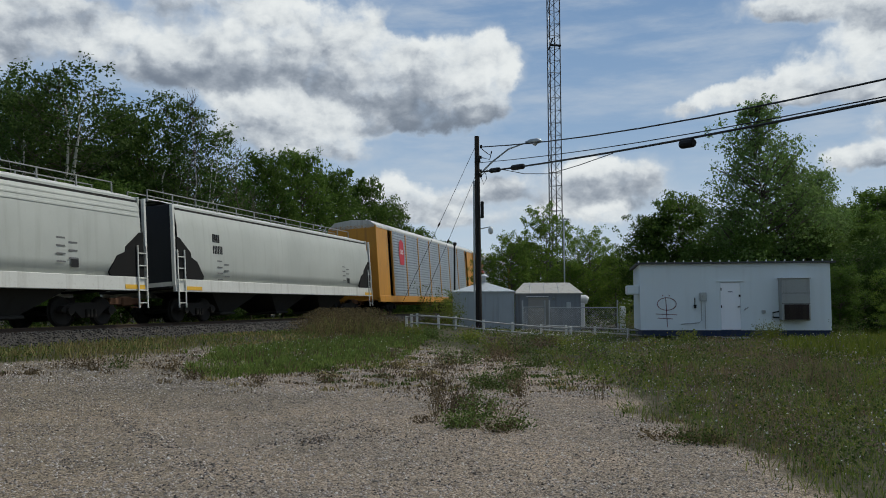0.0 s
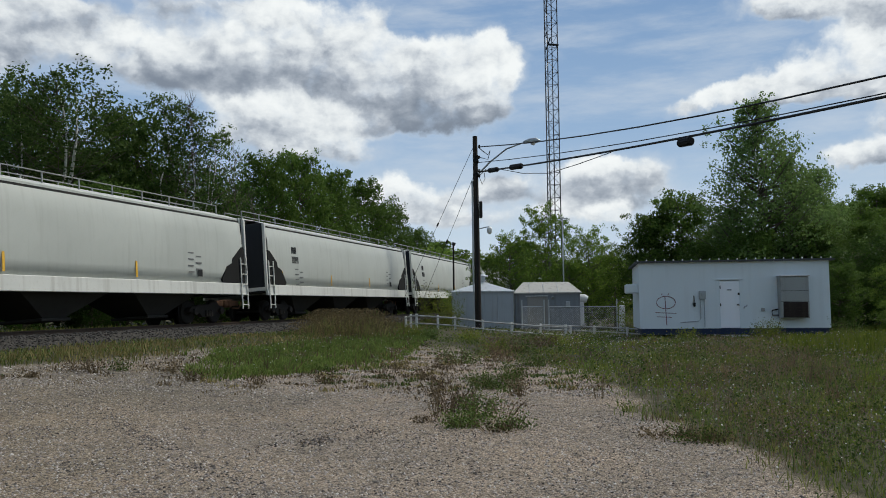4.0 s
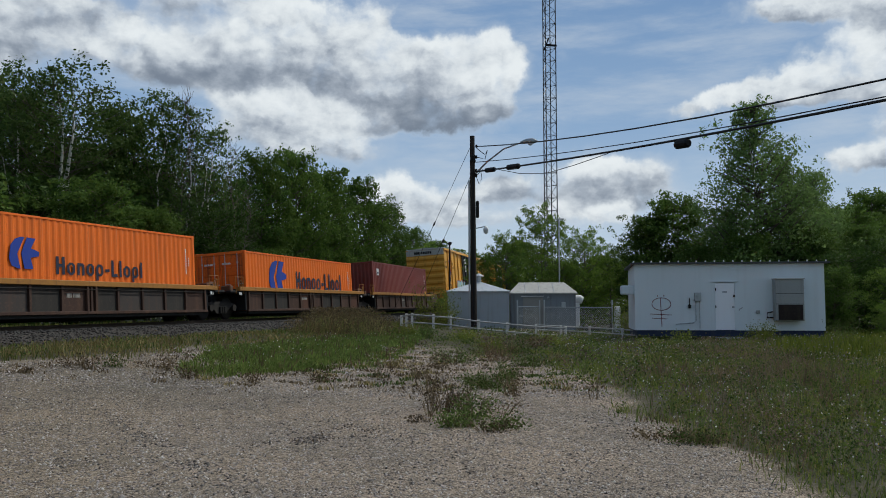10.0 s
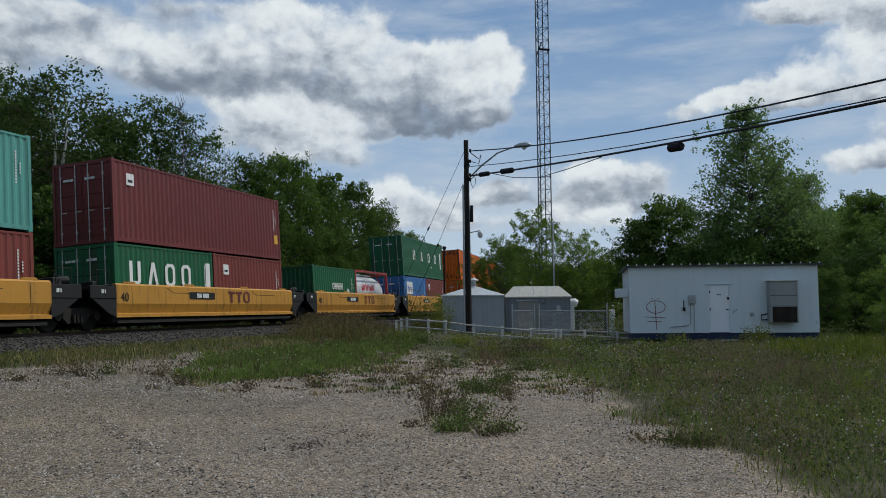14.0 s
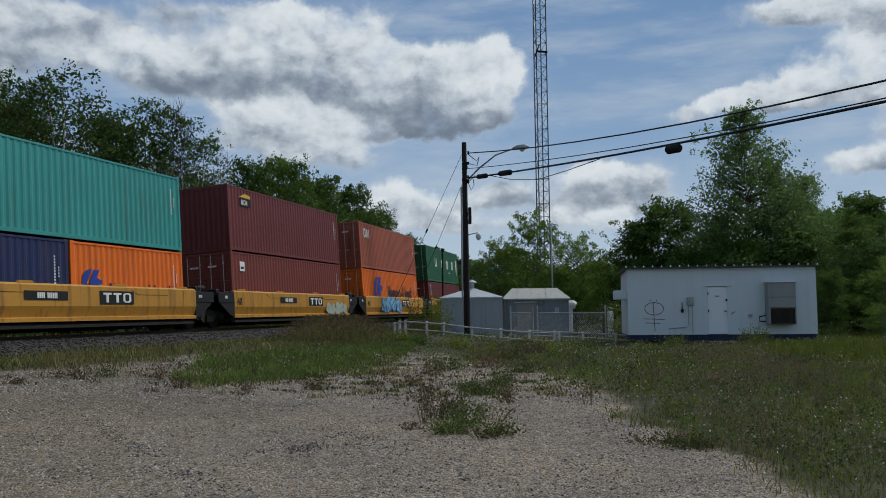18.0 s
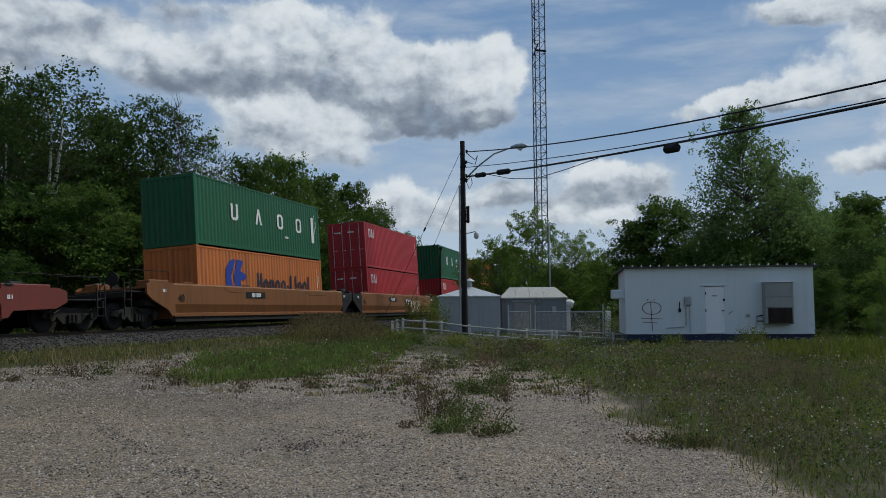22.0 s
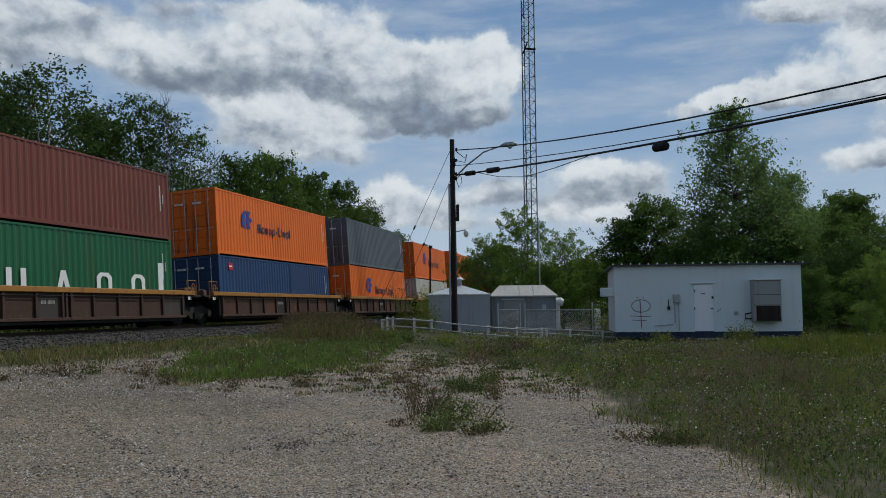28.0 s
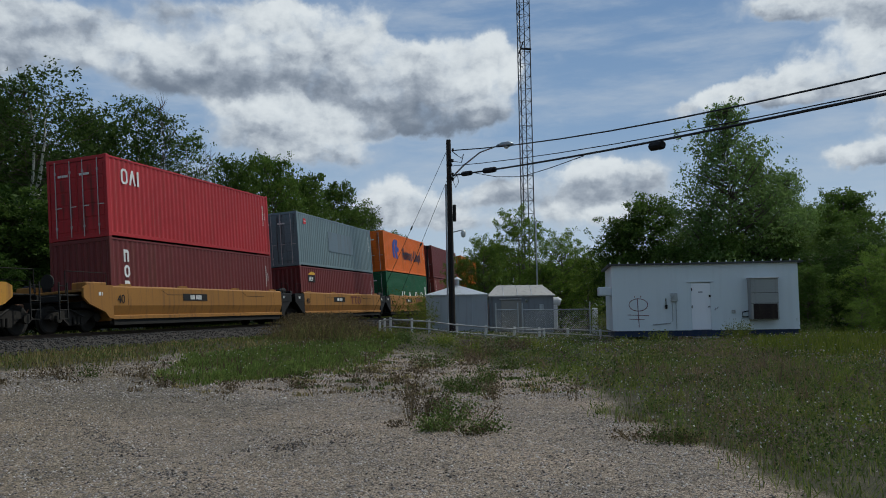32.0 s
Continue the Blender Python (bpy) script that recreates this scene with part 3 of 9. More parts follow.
        part("emblem", kept("patch", lambda: Shape().box(0, 3.0, -0.003, 0.003, 0, 0.75).mesh("patch", BLUE_LOGO)), root, m=pose(-L / 2 + 2.1, y, 0.5))
    for what in extra:
        if what == "patch":      # painted-over name
            part("painted_patch", kept("greypatch", lambda: Shape().box(0, 4.0, -0.003, 0.003, 0, 1.15).mesh("patch", mat("patch_grey", paint, (0.13, 0.18, 0.22), 0.6))), root, m=pose(-1.7, y, 1.0))
        if what == "dark_patch":
            part("painted_patch", kept("bluepatch", lambda: Shape().box(0, 2.2, -0.003, 0.003, 0, 2.1).mesh("patch", mat("patch_blue", paint, (0.015, 0.04, 0.11), 0.6))), root, m=pose(1.0, y, 0.3))
        if what == "smudge":
            part("painted_patch", kept("smudge", lambda: Shape().box(0, 3.2, -0.003, 0.003, 0, 0.85).mesh("patch", mat("patch_ochre", paint, (0.33, 0.22, 0.07), 0.7))), root, m=pose(-L / 2 + 0.7, y, 0.16))
        if what == "rusty":
            rn = random.Random(7)

            def spots(n, x0, x1, big):
                """Ragged rust patches, thickest along the top and bottom edges."""
                out = []
                for _ in range(n):
                    cx, r = rn.uniform(x0, x1), rn.uniform(0.03, big)
                    cz = rn.choice([rn.uniform(0.2, 0.55), rn.uniform(0.5, h - 0.5), rn.uniform(h - 0.45, h - 0.2)])
                    out.append(([(cx + math.cos(q) * r * rn.uniform(0.5, 1.1), cz + math.sin(q) * r * rn.uniform(0.6, 1.9)) for q in (0, 1, 2, 3, 4, 5)], 0.0))
                return flat_poly(out, RUST, "rust")
            part("rust_spots", spots(46, -5.8, 5.8, 0.09), root, "rust spots", pose(0, y, 0))
            part("rust_spots", spots(60, -1.05, 1.05, 0.10), root, "rust spots", pose(-L / 2 + 0.012, 0, 0, 0, 0, -90))
            part("rusty_edge", kept(("rustedge", L, h), lambda: Shape().box(-L / 2, L / 2, -1.225, -1.221, h - 0.05, h - 0.01).box(-L / 2 - 0.006, -L / 2 - 0.003, -1.2, 1.2, h - 0.1, h - 0.02).box(-L / 2 - 0.006, -L / 2 - 0.003, -1.2, -1.06, 0.1, h - 0.1).mesh("rusty_edge", RUST)), root, "rusted top edge and corner")
        if what == "teal_patch":
            part("painted_patch", kept("tealpatch", lambda: Shape().box(0, 1.6, -0.003, 0.003, 0, 0.5).box(2.4, 3.4, -0.003, 0.003, 0.1, 0.5).mesh("patch", mat("patch_teal", paint, (0.03, 0.24, 0.24), 0.6))), root, m=pose(-L / 2 + 4.2, y, 0.55))
        if what == "sprayed":
            graffiti(root, -5.0, 0.9, 5, 1.1, y, 5, 31, mat("spray_cream", plain, (0.5, 0.45, 0.3)), mat("spray_dark", plain, (0.1, 0.09, 0.07)))
    moving.append((root, s_mid, z))
    return root


def emblem(root, L, h, at, size, zc, y):
    """Blue emblem: a rounded half and two blades pointing forward."""
    def make():
        s = Shape()
        s.sweep([(0.36, 1.0), (0.14, 0.92), (0.0, 0.72), (0.0, 0.30), (0.14, 0.08), (0.40, 0.0), (0.50, 0.0), (0.30, 0.46), (0.52, 1.0)], -0.003, 0.003, "y")
        s.sweep([(0.62, 1.0), (0.98, 0.98), (0.84, 0.66), (1.2, 0.56), (1.2, 0.42), (0.86, 0.36), (1.02, 0.0), (0.66, 0.0), (0.46, 0.48)], -0.004, 0.003, "y")
        s.v = [((x + 0.16 * z - 0.08) * size, yy, z * size) for x, yy, z in s.v]
        return s.mesh("emblem", BLUE_LOGO)
    part("emblem", kept(("emblem", size), make), root, "blue painted emblem", pose(-L / 2 + L * at - size * 0.6, y, h * zc - size / 2))


def tank_container(s_mid, z):
    """A twenty-foot tank in a red frame."""
    L, h = 6.058, 2.591
    red = mat("tank_frame_red", paint, (0.30, 0.03, 0.025), 0.5)
    pale = mat("tank_cladding", paint, (0.55, 0.56, 0.56), 0.4, 0.2, 0.2, (0.2, 0.18, 0.16), 0.5)
    root = thing("tank_container", "white cylindrical tank in a red steel container frame", "container", "containers on the freight train")

    def fr():
        s = Shape()
        for x in (-1, 1):
            for y in (-1, 1):
                s.box(x * L / 2, x * (L / 2 - 0.16), y * 1.219, y * 1.07, 0, h, 0.012)
                s.tube([(x * (L / 2 - 0.1), y * 1.15, 0.3), (x * (L / 2 - 0.1), y * 0.5, h - 0.1)], 0.04, 6)
            for zz in (0.06, h - 0.16):
                s.box(x * L / 2, x * (L / 2 - 0.12), -1.07, 1.07, zz, zz + 0.14, 0.01)
        for y in (-1, 1):
            s.box(-L / 2 + 0.16, L / 2 - 0.16, y * 1.215, y * 1.12, h - 0.13, h, 0.01)
            s.box(-L / 2 + 0.16, L / 2 - 0.16, y * 1.215, y * 1.12, 0.02, 0.16, 0.01)
        return s.mesh("frame", red)
    part("frame", fr(), root, "red painted steel frame")
    rr = [0.25, 0.7, 0.95, 1.06, 1.08, 1.08, 1.06, 0.95, 0.7, 0.25]
    xx = [-2.85, -2.78, -2.6, -2.3, -2.2, 2.2, 2.3, 2.6, 2.78, 2.85]
    part("tank", Shape().tube([(x, 0, 1.3) for x in xx], rr, 32).mesh("tank", pale, True), root, "white insulated tank shell")
    part("walkway", Shape().box(-2.2, 2.2, -0.35, 0.35, 2.4, 2.46, 0.005).box(-0.3, 0.3, -0.3, 0.3, 2.3, 2.5, 0.04).mesh("walkway", STEEL), root)
    word(root, "TOOTT", 0.62, RED_LET, None, pose(-1.6, -1.07, 1.15))
    moving.append((root, s_mid, z))


# ---------------------------------------------------------------- well cars
YELLOW = mat("rail_yellow", paint, (0.46, 0.225, 0.032), 0.6, 0.0, 0.35, (0.12, 0.06, 0.03), 0.6)
TAN = mat("faded_rail_yellow", paint, (0.30, 0.14, 0.03), 0.65, 0.0, 0.4, (0.10, 0.05, 0.03), 0.6)
REDBROWN = mat("red_brown_paint", paint, (0.19, 0.075, 0.022), 0.6, 0.0, 0.35, (0.06, 0.035, 0.025), 0.5)
BARNRED = mat("oxide_red_paint", paint, (0.15, 0.030, 0.021), 0.6, 0.0, 0.3, (0.07, 0.03, 0.02), 0.4)
BROWN = mat("brown_well_paint", paint, (0.05, 0.026, 0.018), 0.75, 0.0, 0.4, (0.10, 0.05, 0.03), 0.6)
EDGE = mat("ochre_top_rail", paint, (0.33, 0.15, 0.03), 0.6, 0.0, 0.5, (0.10, 0.05, 0.03), 0.5)


PANEL_PAINTS = [BROWN, mat("sooty_panel", paint, (0.028, 0.025, 0.022), 0.8, 0.0, 0.4, (0.06, 0.045, 0.035), 0.6), mat("rusty_panel", paint, (0.085, 0.036, 0.022), 0.8, 0.0, 0.5, (0.03, 0.02, 0.015), 0.7),
                BROWN, mat("greyed_panel", paint, (0.05, 0.042, 0.038), 0.8, 0.0, 0.5, (0.09, 0.05, 0.035), 0.6)]


def well_car(s_mid, body, ribbed, half_pitch, well=12.9, lead=False, tail=True, label="", tag="", sprayed=None, number=True, rim=None):
    """One unit of a double-stack car: deep sides, bulkheads, dark joints over shared trucks, platforms at free ends."""
    root = thing("well_car", label, "railway car", "cars of the freight train")
    hw, hp = well / 2, half_pitch
    rim = rim or (1.32 if ribbed else 1.52)
    low = 0.28 if ribbed else 0.38
    key = (body.name, ribbed, well, hp, rim)

    def side():
        s = Shape()
        if ribbed:
            s.box(-hw, hw, 0.10, 0.13, low, rim)
            s.box(-hw, hw, 0.0, 0.13, low, low + 0.10, 0.01)
            n = 10
            for k in range(n + 1):
                x = -hw + 0.12 + k * (well - 0.24) / n
                s.box(x - 0.05, x + 0.05, 0.01, 0.11, low + 0.1, rim - 0.15, 0.008)
            s.box(-0.24, -0.14, -0.01, 0.11, low, rim - 0.1, 0.008).box(0.14, 0.24, -0.01, 0.11, low, rim - 0.1, 0.008)
        else:
            s.sweep([(0.06, rim), (0.0, rim - 0.06), (0.0, 0.84), (0.11, 0.52), (0.02, 0.49), (0.02, low), (0.16, low), (0.16, rim)], -hw, hw, "x")
        return s.mesh("side_sill", body)
    sd = kept(("wellside", *key), side)
    for y, r in ((-1.5, 0), (1.5, 180)):
        a = part("side_sill", sd, root, m=pose(0, y, 0, 0, 0, r))
        if ribbed:
            for k in range(10):
                wp_w = (well - 0.24) / 10
                pm = PANEL_PAINTS[(k * 7 + int(abs(s_mid)) * 3 + k * k) % 5]
                part("side_panel", kept(("wellpanel", well, pm.name, rim), lambda: Shape().box(-wp_w / 2 + 0.05, wp_w / 2 - 0.05, 0.085, 0.1, low + 0.1, rim - 0.17).mesh("panel", pm)), a, m=pose(-hw + 0.12 + (k + 0.5) * wp_w, 0, 0))
            part("pipe", kept(("wellpipe", well), lambda: Shape().tube([(-hw + 0.2, 0.0, rim - 0.27), (hw - 0.2, 0.0, rim - 0.27)], 0.015, 5).mesh("pipe", CAST)), a)
            for k in (-1, 1):
                part("handhold", kept("wellloop", lambda: Shape().tube([(0, 0, -0.1), (-0.11, 0, -0.08), (-0.12, 0, 0.22), (-0.03, 0, 0.27), (0.07, 0, 0.24), (0.08, 0, -0.1)], 0.03, 6).mesh("handhold", EDGE)), a, m=pose(k * (hw + 0.6), -0.01, rim))
            part("top_rail", kept(("toprail", well), lambda: Shape().box(-hw - 0.7, hw + 0.7, -0.03, 0.16, rim - 0.17, rim, 0.015).mesh("top_rail", EDGE)), a, "ochre painted top rail")
        else:
            for k in (-0.44, -0.16, 0.16, 0.44):
                part("guide_lug", kept(("lug", body.name), lambda: Shape().sweep([(-0.34, 0), (0.34, 0), (0.24, 0.08), (-0.24, 0.08)], 0.04, 0.12, "y").mesh("lug", body)), a, m=pose(k * well, 0, rim - 0.01))
            part("panel_seam", kept(("seamline", well, rim), lambda: Shape().box(-hw + 0.8, -hw + 0.815, -0.003, 0.0, 0.86, rim - 0.1).box(hw - 0.815, hw - 0.8, -0.003, 0.0, 0.86, rim - 0.1).tube([(-0.28 * well, -0.002, rim - 0.12), (-0.25 * well, -0.002, rim - 0.28), (-0.12 * well, -0.002, rim - 0.28)], 0.008, 4).tube([(0.20 * well, -0.002, rim - 0.12), (0.23 * well, -0.002, rim - 0.28), (0.36 * well, -0.002, rim - 0.28)], 0.008, 4).mesh("seams", DARK)), a)
        part("underframe_edge", kept(("lip", well), lambda: Shape().box(-hw + 0.1, hw - 0.1, 0.08, 0.2, 0.18, low, 0.01).mesh("lip", DARK)), a)
    part("floor", kept(("wellfloor", well), lambda: Shape().box(-hw, hw, -1.35, 1.35, 0.22, 0.33, 0.01).mesh("floor", DARK)), root)
    gap = hp - hw

    def joint():
        s = Shape()
        s.box(0, 0.12, -1.42, 1.42, 0.34, rim - 0.04, 0.02)
        s.box(0, gap - 0.05, -0.6, 0.6, 0.6, 1.02, 0.03)
        s.box(0.1, gap - 0.16, -1.44, 1.44, rim - 0.24, rim - 0.16, 0.01)
        if ribbed:
            return s.mesh("end_platform", BLACK)
        s.box(0.0, gap - 0.18, -1.5, -1.44, rim - 0.52, rim - 0.1, 0.01).box(0.0, gap - 0.18, 1.44, 1.5, rim - 0.52, rim - 0.1, 0.01)
        for y in (-1, 1):
            s.sweep([(0, rim - 0.5), (gap - 0.25, rim - 0.5), (0.35, 0.5), (0, 0.4)], y * 1.4, y * 1.48, "y")
        return s.mesh("end_platform", BLACK)

    def free():
        s, c = Shape(), (gap + 1.2) * 0.58
        s.box(0, 0.12, -1.42, 1.42, 0.34, rim - 0.04, 0.02)
        s.box(0.1, c, -1.42, 1.42, rim - 0.22, rim - 0.14, 0.01)
        for y in (-1, 1):
            s.sweep([(0, rim), (c * 0.86, rim), (c, rim - 0.10), (c, rim - 0.42), (c * 0.82, rim - 0.62), (0.42, 0.62), (0.22, 0.42), (0, 0.4)], y * 1.42, y * 1.5, "y")
            s.box(0.12, c * 0.8, y * 1.36, y * 0.8, rim - 0.15, rim + 0.11, 0.03)
        return s.mesh("end_platform", body)

    def end_sill():
        """Dark draft sill, cross member, steps and brake rigging past the painted cheeks."""
        s, c, e = Shape(), (gap + 1.2) * 0.58, gap + 1.2
        s.box(0, e, -0.36, 0.36, 0.62, 1.02, 0.03)
        s.box(e - 0.16, e, -1.4, 1.4, rim - 0.56, rim - 0.36, 0.02)
        s.box(c - 0.02, e - 0.1, -1.32, 1.32, rim - 0.36, rim - 0.31, 0.01)
        for y in (-1, 1):
            for x in (e - 0.42, e - 0.05):
                s.box(x - 0.02, x + 0.02, y * 1.43, y * 1.39, 0.42, rim + 0.05, 0.005)
            for z in (0.44, 0.72, 1.0, rim - 0.06):
                s.tube([(e - 0.42, y * 1.41, z), (e - 0.05, y * 1.41, z)], 0.014, 5)
            s.tube([(c - 0.3, y * 1.2, 0.52), (c + 0.2, y * 1.1, 0.75), (e - 0.2, y * 0.8, 0.7)], 0.03, 6)
            s.box(0.15, c - 0.15, y * 1.3, y * 0.4, 0.78, 1.0, 0.03)
        s.disc((e - 0.35, 0.75, rim + 0.12), 0.24, "x", 16, 0.05)
        return s.mesh("end_sill", DARK)

    def posts(x1):
        s = Shape()
        for y in (-1.44, 1.44):
            for x in (0.25, x1):
                s.tube([(x, y, rim - 0.3), (x, y, rim + 0.42)], 0.014, 6)
            s.tube([(0.25, y, rim + 0.41), (x1, y, rim + 0.41)], 0.013, 6)
        return s.mesh("grab_rail", CAST if not ribbed else EDGE)
    for x, r, fr in ((hw, 0, lead), (-hw, 180, tail)):
        d = part("end_platform", kept(("free" if fr else "joint", *key), free if fr else joint), root, m=pose(x, 0, 0, 0, 0, r))
        gm_ = BLACK if not ribbed else RUST
        part("valve_box", kept(("valvebox", rim, ribbed), lambda: Shape().box(0.2, 0.62, -1.36, -0.75, rim - 0.16, rim + 0.12, 0.03).mesh("valve_box", gm_)), d)
        part("air_reservoir", kept(("reservoir", rim, ribbed), lambda: Shape().tube([(0.5, -1.2, rim + 0.05), (0.54, -1.2, rim + 0.05), (0.95, -1.2, rim + 0.05), (1.0, -1.2, rim + 0.05)], [0.09, 0.14, 0.14, 0.09], 12).mesh("reservoir", gm_)), d)
        part("brake_hose", kept(("hose", rim), lambda: Shape().tube([(0.2, -1.46, rim - 0.3), (0.5, -1.4, rim + 0.05), (0.9, -1.1, rim - 0.1), (1.1, -0.7, rim + 0.15), (1.3, -0.5, rim - 0.1)], 0.03, 6).mesh("hose", BLACK)), d)
        part("brake_cylinder", kept(("cylinder", rim, ribbed), lambda: Shape().box(0.25, 0.5, 0.5, 0.95, rim - 0.16, rim + 0.1, 0.03).mesh("cylinder", gm_)), d)
        near = -1 if r == 0 else 1
        part("marking", bars("endmark", [(0.4, 0, 1), (0.4, 0, 1), (0.2, 0, 0), (0.3, 0, 1)], 0.12, WHITE), d, m=pose(0.2 if r == 0 else 0.75, near * 1.508, rim - 0.35, 0, 0, 0 if r == 0 else 180))
        part("grab_rail", kept(("grab", fr, *key), lambda: posts(min(gap - 0.3, 0.9) if not fr else gap + 0.9)), d)
        if fr:
            part("end_sill", kept(("end_sill", *key), end_sill), d, "grimy dark draft sill and steps")
            coupler(root, (hp + 1.0) if r == 0 else (-hp - 1.0), 1 if r == 0 else -1)
    if lead:
        truck(root, hp)
    truck(root, -hp)
    y = -1.513
    if number and ribbed:
        part("marking", bars("marking_faint", [(0.3, 0, 1)] * 4 + [(0.35, 0, 0)] + [(0.28, 0, 1)] * 6, 0.13, mat("faint_lettering", plain, (0.3, 0.27, 0.24))), root, m=pose(-hw + well * 0.42, -1.42, 0.8))
    elif number:
        part("number_board", kept(("nb", well), lambda: Shape().box(0, 1.75, -0.003, 0.003, 0, 0.27).mesh("board", BLACK)), root, m=pose(-hw + well * 0.33, y if not ribbed else y + 0.1, rim - 0.5 if not ribbed else 0.62))
        part("marking", bars("marking", [(0.34, 0, 1)] * 4 + [(0.35, 0, 0)] + [(0.3, 0, 1)] * 6, 0.17, WHITE), root, m=pose(-hw + well * 0.33 + 0.5, (y if not ribbed else y + 0.1) - 0.006, (rim - 0.45) if not ribbed else 0.67))
    if not ribbed:
        part("writing", lettering("40", 0.30, BLACK), root, m=pose(-hw + 0.2, y - 0.004, 0.92))
    if tag == "maroon":
        word(root, "YYO", 0.46, mat("maroon_lettering", plain, (0.12, 0.02, 0.015)), 1.75, pose(0.6, y - 0.004, 0.9))
    if tag == "boxed":
        part("number_board", kept("ttbox", lambda: Shape().box(0, 1.7, -0.003, 0.003, 0, 0.44).mesh("board", BLACK)), root, m=pose(1.0, y - 0.002, 0.9))
        word(root, "YYO", 0.32, WHITE, 1.4, pose(1.15, y - 0.008, 0.96))
    if sprayed:
        for k, (x0, w, h, n, fill, edge, back) in enumerate(sprayed):
            graffiti(root, x0, 0.46, w, h, y - 0.006, n, 11 * k + int(abs(s_mid)), fill, edge, back)
    moving.append((root, s_mid, 0.0))
    return root


# ---------------------------------------------------------------- box cars
BOXY = mat("boxcar_yellow", paint, (0.72, 0.36, 0.05), 0.5, 0.0, 0.22, (0.13, 0.065, 0.03), 0.4)
PALE = mat("pale_end_panel", paint, (0.5, 0.5, 0.47), 0.5)


def box_car(s_mid, grid, label, sprays=(), slogan=True):
    """A long high box car: ribbed sides, two black plug doors, ribbed ends, pale roof."""
    L, z0, z1, w = 19.05, 0.98, 5.12, 1.6
    root = thing("box_car", label, "railway car", "cars of the freight train")
    h = L / 2
    d0, d1 = -2.52, 2.52          # door opening

    for a, c in ((-h, d0), (d1, h)):
        for y in (-1, 1):
            part("side_wall", kept(("boxwall", a), lambda: Shape().box(a, c, -0.02, 0.02, z0, z1).mesh("side_wall", BOXY)), root, m=pose(0, y * (w - 0.11), 0))
    part("floor", kept("boxfloor", lambda: Shape().box(-h + 0.02, h - 0.02, -w + 0.14, w - 0.14, z0 - 0.05, z0 + 0.08).mesh("floor", DARK)), root)

    def ribs(x0, x1, n):
        s = Shape()
        for k in range(n + 1):
            x = x0 + k * (x1 - x0) / n
            s.box(x - 0.05, x + 0.05, 0, 0.1, z0 + 0.02, z1 - 0.12, 0.012)
        if grid:
            for zz in (z0 + 1.0, z0 + 2.1, z0 + 3.15):
                s.box(x0, x1, 0.02, 0.1, zz - 0.045, zz + 0.045, 0.012)
        return s.mesh("side_ribs", BOXY)
    n = 6 if grid else 5
    rear_n = 7 if grid else 5
    for y, r in ((-w, 0), (w, 180)):
        for a, c in ((-h + 0.05, d0 - 0.05), (d1 + 0.05, h - 0.05)):
            part("side_ribs", kept(("ribs", grid, a), lambda: ribs(a, c, rear_n if a < 0 else n)), root, m=pose(0, y, 0, 0, 0, r) if r == 0 else pose(0, y, 0) @ Matrix.Diagonal((1, -1, 1, 1)))
        part("top_chord", kept("topchord", lambda: Shape().box(-h, h, -0.03, 0.14, z1 - 0.14, z1 + 0.02, 0.02).mesh("top_chord", BOXY)), root, m=pose(0, y, 0, 0, 0, r))
        part("side_sill", kept("boxsill", lambda: Shape().box(-h, h, 0.0, 0.14, z0 - 0.14, z0 + 0.04, 0.015).box(-4.6, 4.6, 0.04, 0.14, z0 - 0.34, z0 - 0.13, 0.015).mesh("side_sill", BOXY)), root, m=pose(0, y, 0, 0, 0, r))
        part("safety_stripe", kept("stripe", lambda: (lambda s: [s.sweep([(x, z0 - 0.12), (x + 0.1, z0 - 0.12), (x + 0.2, z0 - 0.02), (x + 0.1, z0 - 0.02)], -0.004, 0.0, "y") for x in np.arange(-4.4, 4.2, 0.3)] and s.mesh("stripes", WHITE))(Shape())), root, m=pose(0, y, 0, 0, 0, r))

    wide = (d1 - d0) / 2 - 0.06

    def plug_door(x, m):
        """One black door leaf with its own ribs and lock rods."""
        d = part("door", kept("plugdoor", lambda: Shape().box(0, wide, 0, 0.07, z0 + 0.12, z1 - 0.16, 0.02).mesh("door", BLACK)), root, "black plug door with lock rods", m)
        for zz in (z0 + 0.75, z0 + 1.75, z0 + 2.75, z0 + 3.6):
            part("door_rib", kept("doorrib", lambda: Shape().box(0.03, wide - 0.03, -0.05, 0, -0.05, 0.05, 0.015).mesh("door_rib", BLACK)), d, m=pose(0, 0, zz))
        for q in (0.04, wide * 0.5, wide - 0.10):
            part("door_stile", kept("doorstile", lambda: Shape().box(0, 0.07, -0.055, 0, z0 + 0.2, z1 - 0.25, 0.012).mesh("door_stile", BLACK)), d, m=pose(q, 0, 0))
        for q in (wide * 0.25, wide * 0.75):
            part("lock_rod", kept("lockrod", lambda: Shape().tube([(0, -0.075, z0 + 0.2), (0, -0.075, z1 - 0.3)], 0.022, 6).mesh("lock_rod", BLACK)), d, m=pose(q, 0, 0))
        return d

    def notice():
        """Rows of small stencilled writing, as bars."""
        s, rn = Shape(), random.Random(9)
        for top, rows in ((z1 - 0.50, 4), (z1 - 1.12, 5)):
            for k in range(rows):
                x, end = 0.58 + rn.uniform(0, 0.2), 1.68 - rn.uniform(0, 0.25)
                while x < end:
                    wd = rn.uniform(0.10, 0.26)
                    s.box(x, min(end, x + wd), -0.062, -0.056, top - 0.115 * k - 0.055, top - 0.115 * k)
                    x += wd + 0.045
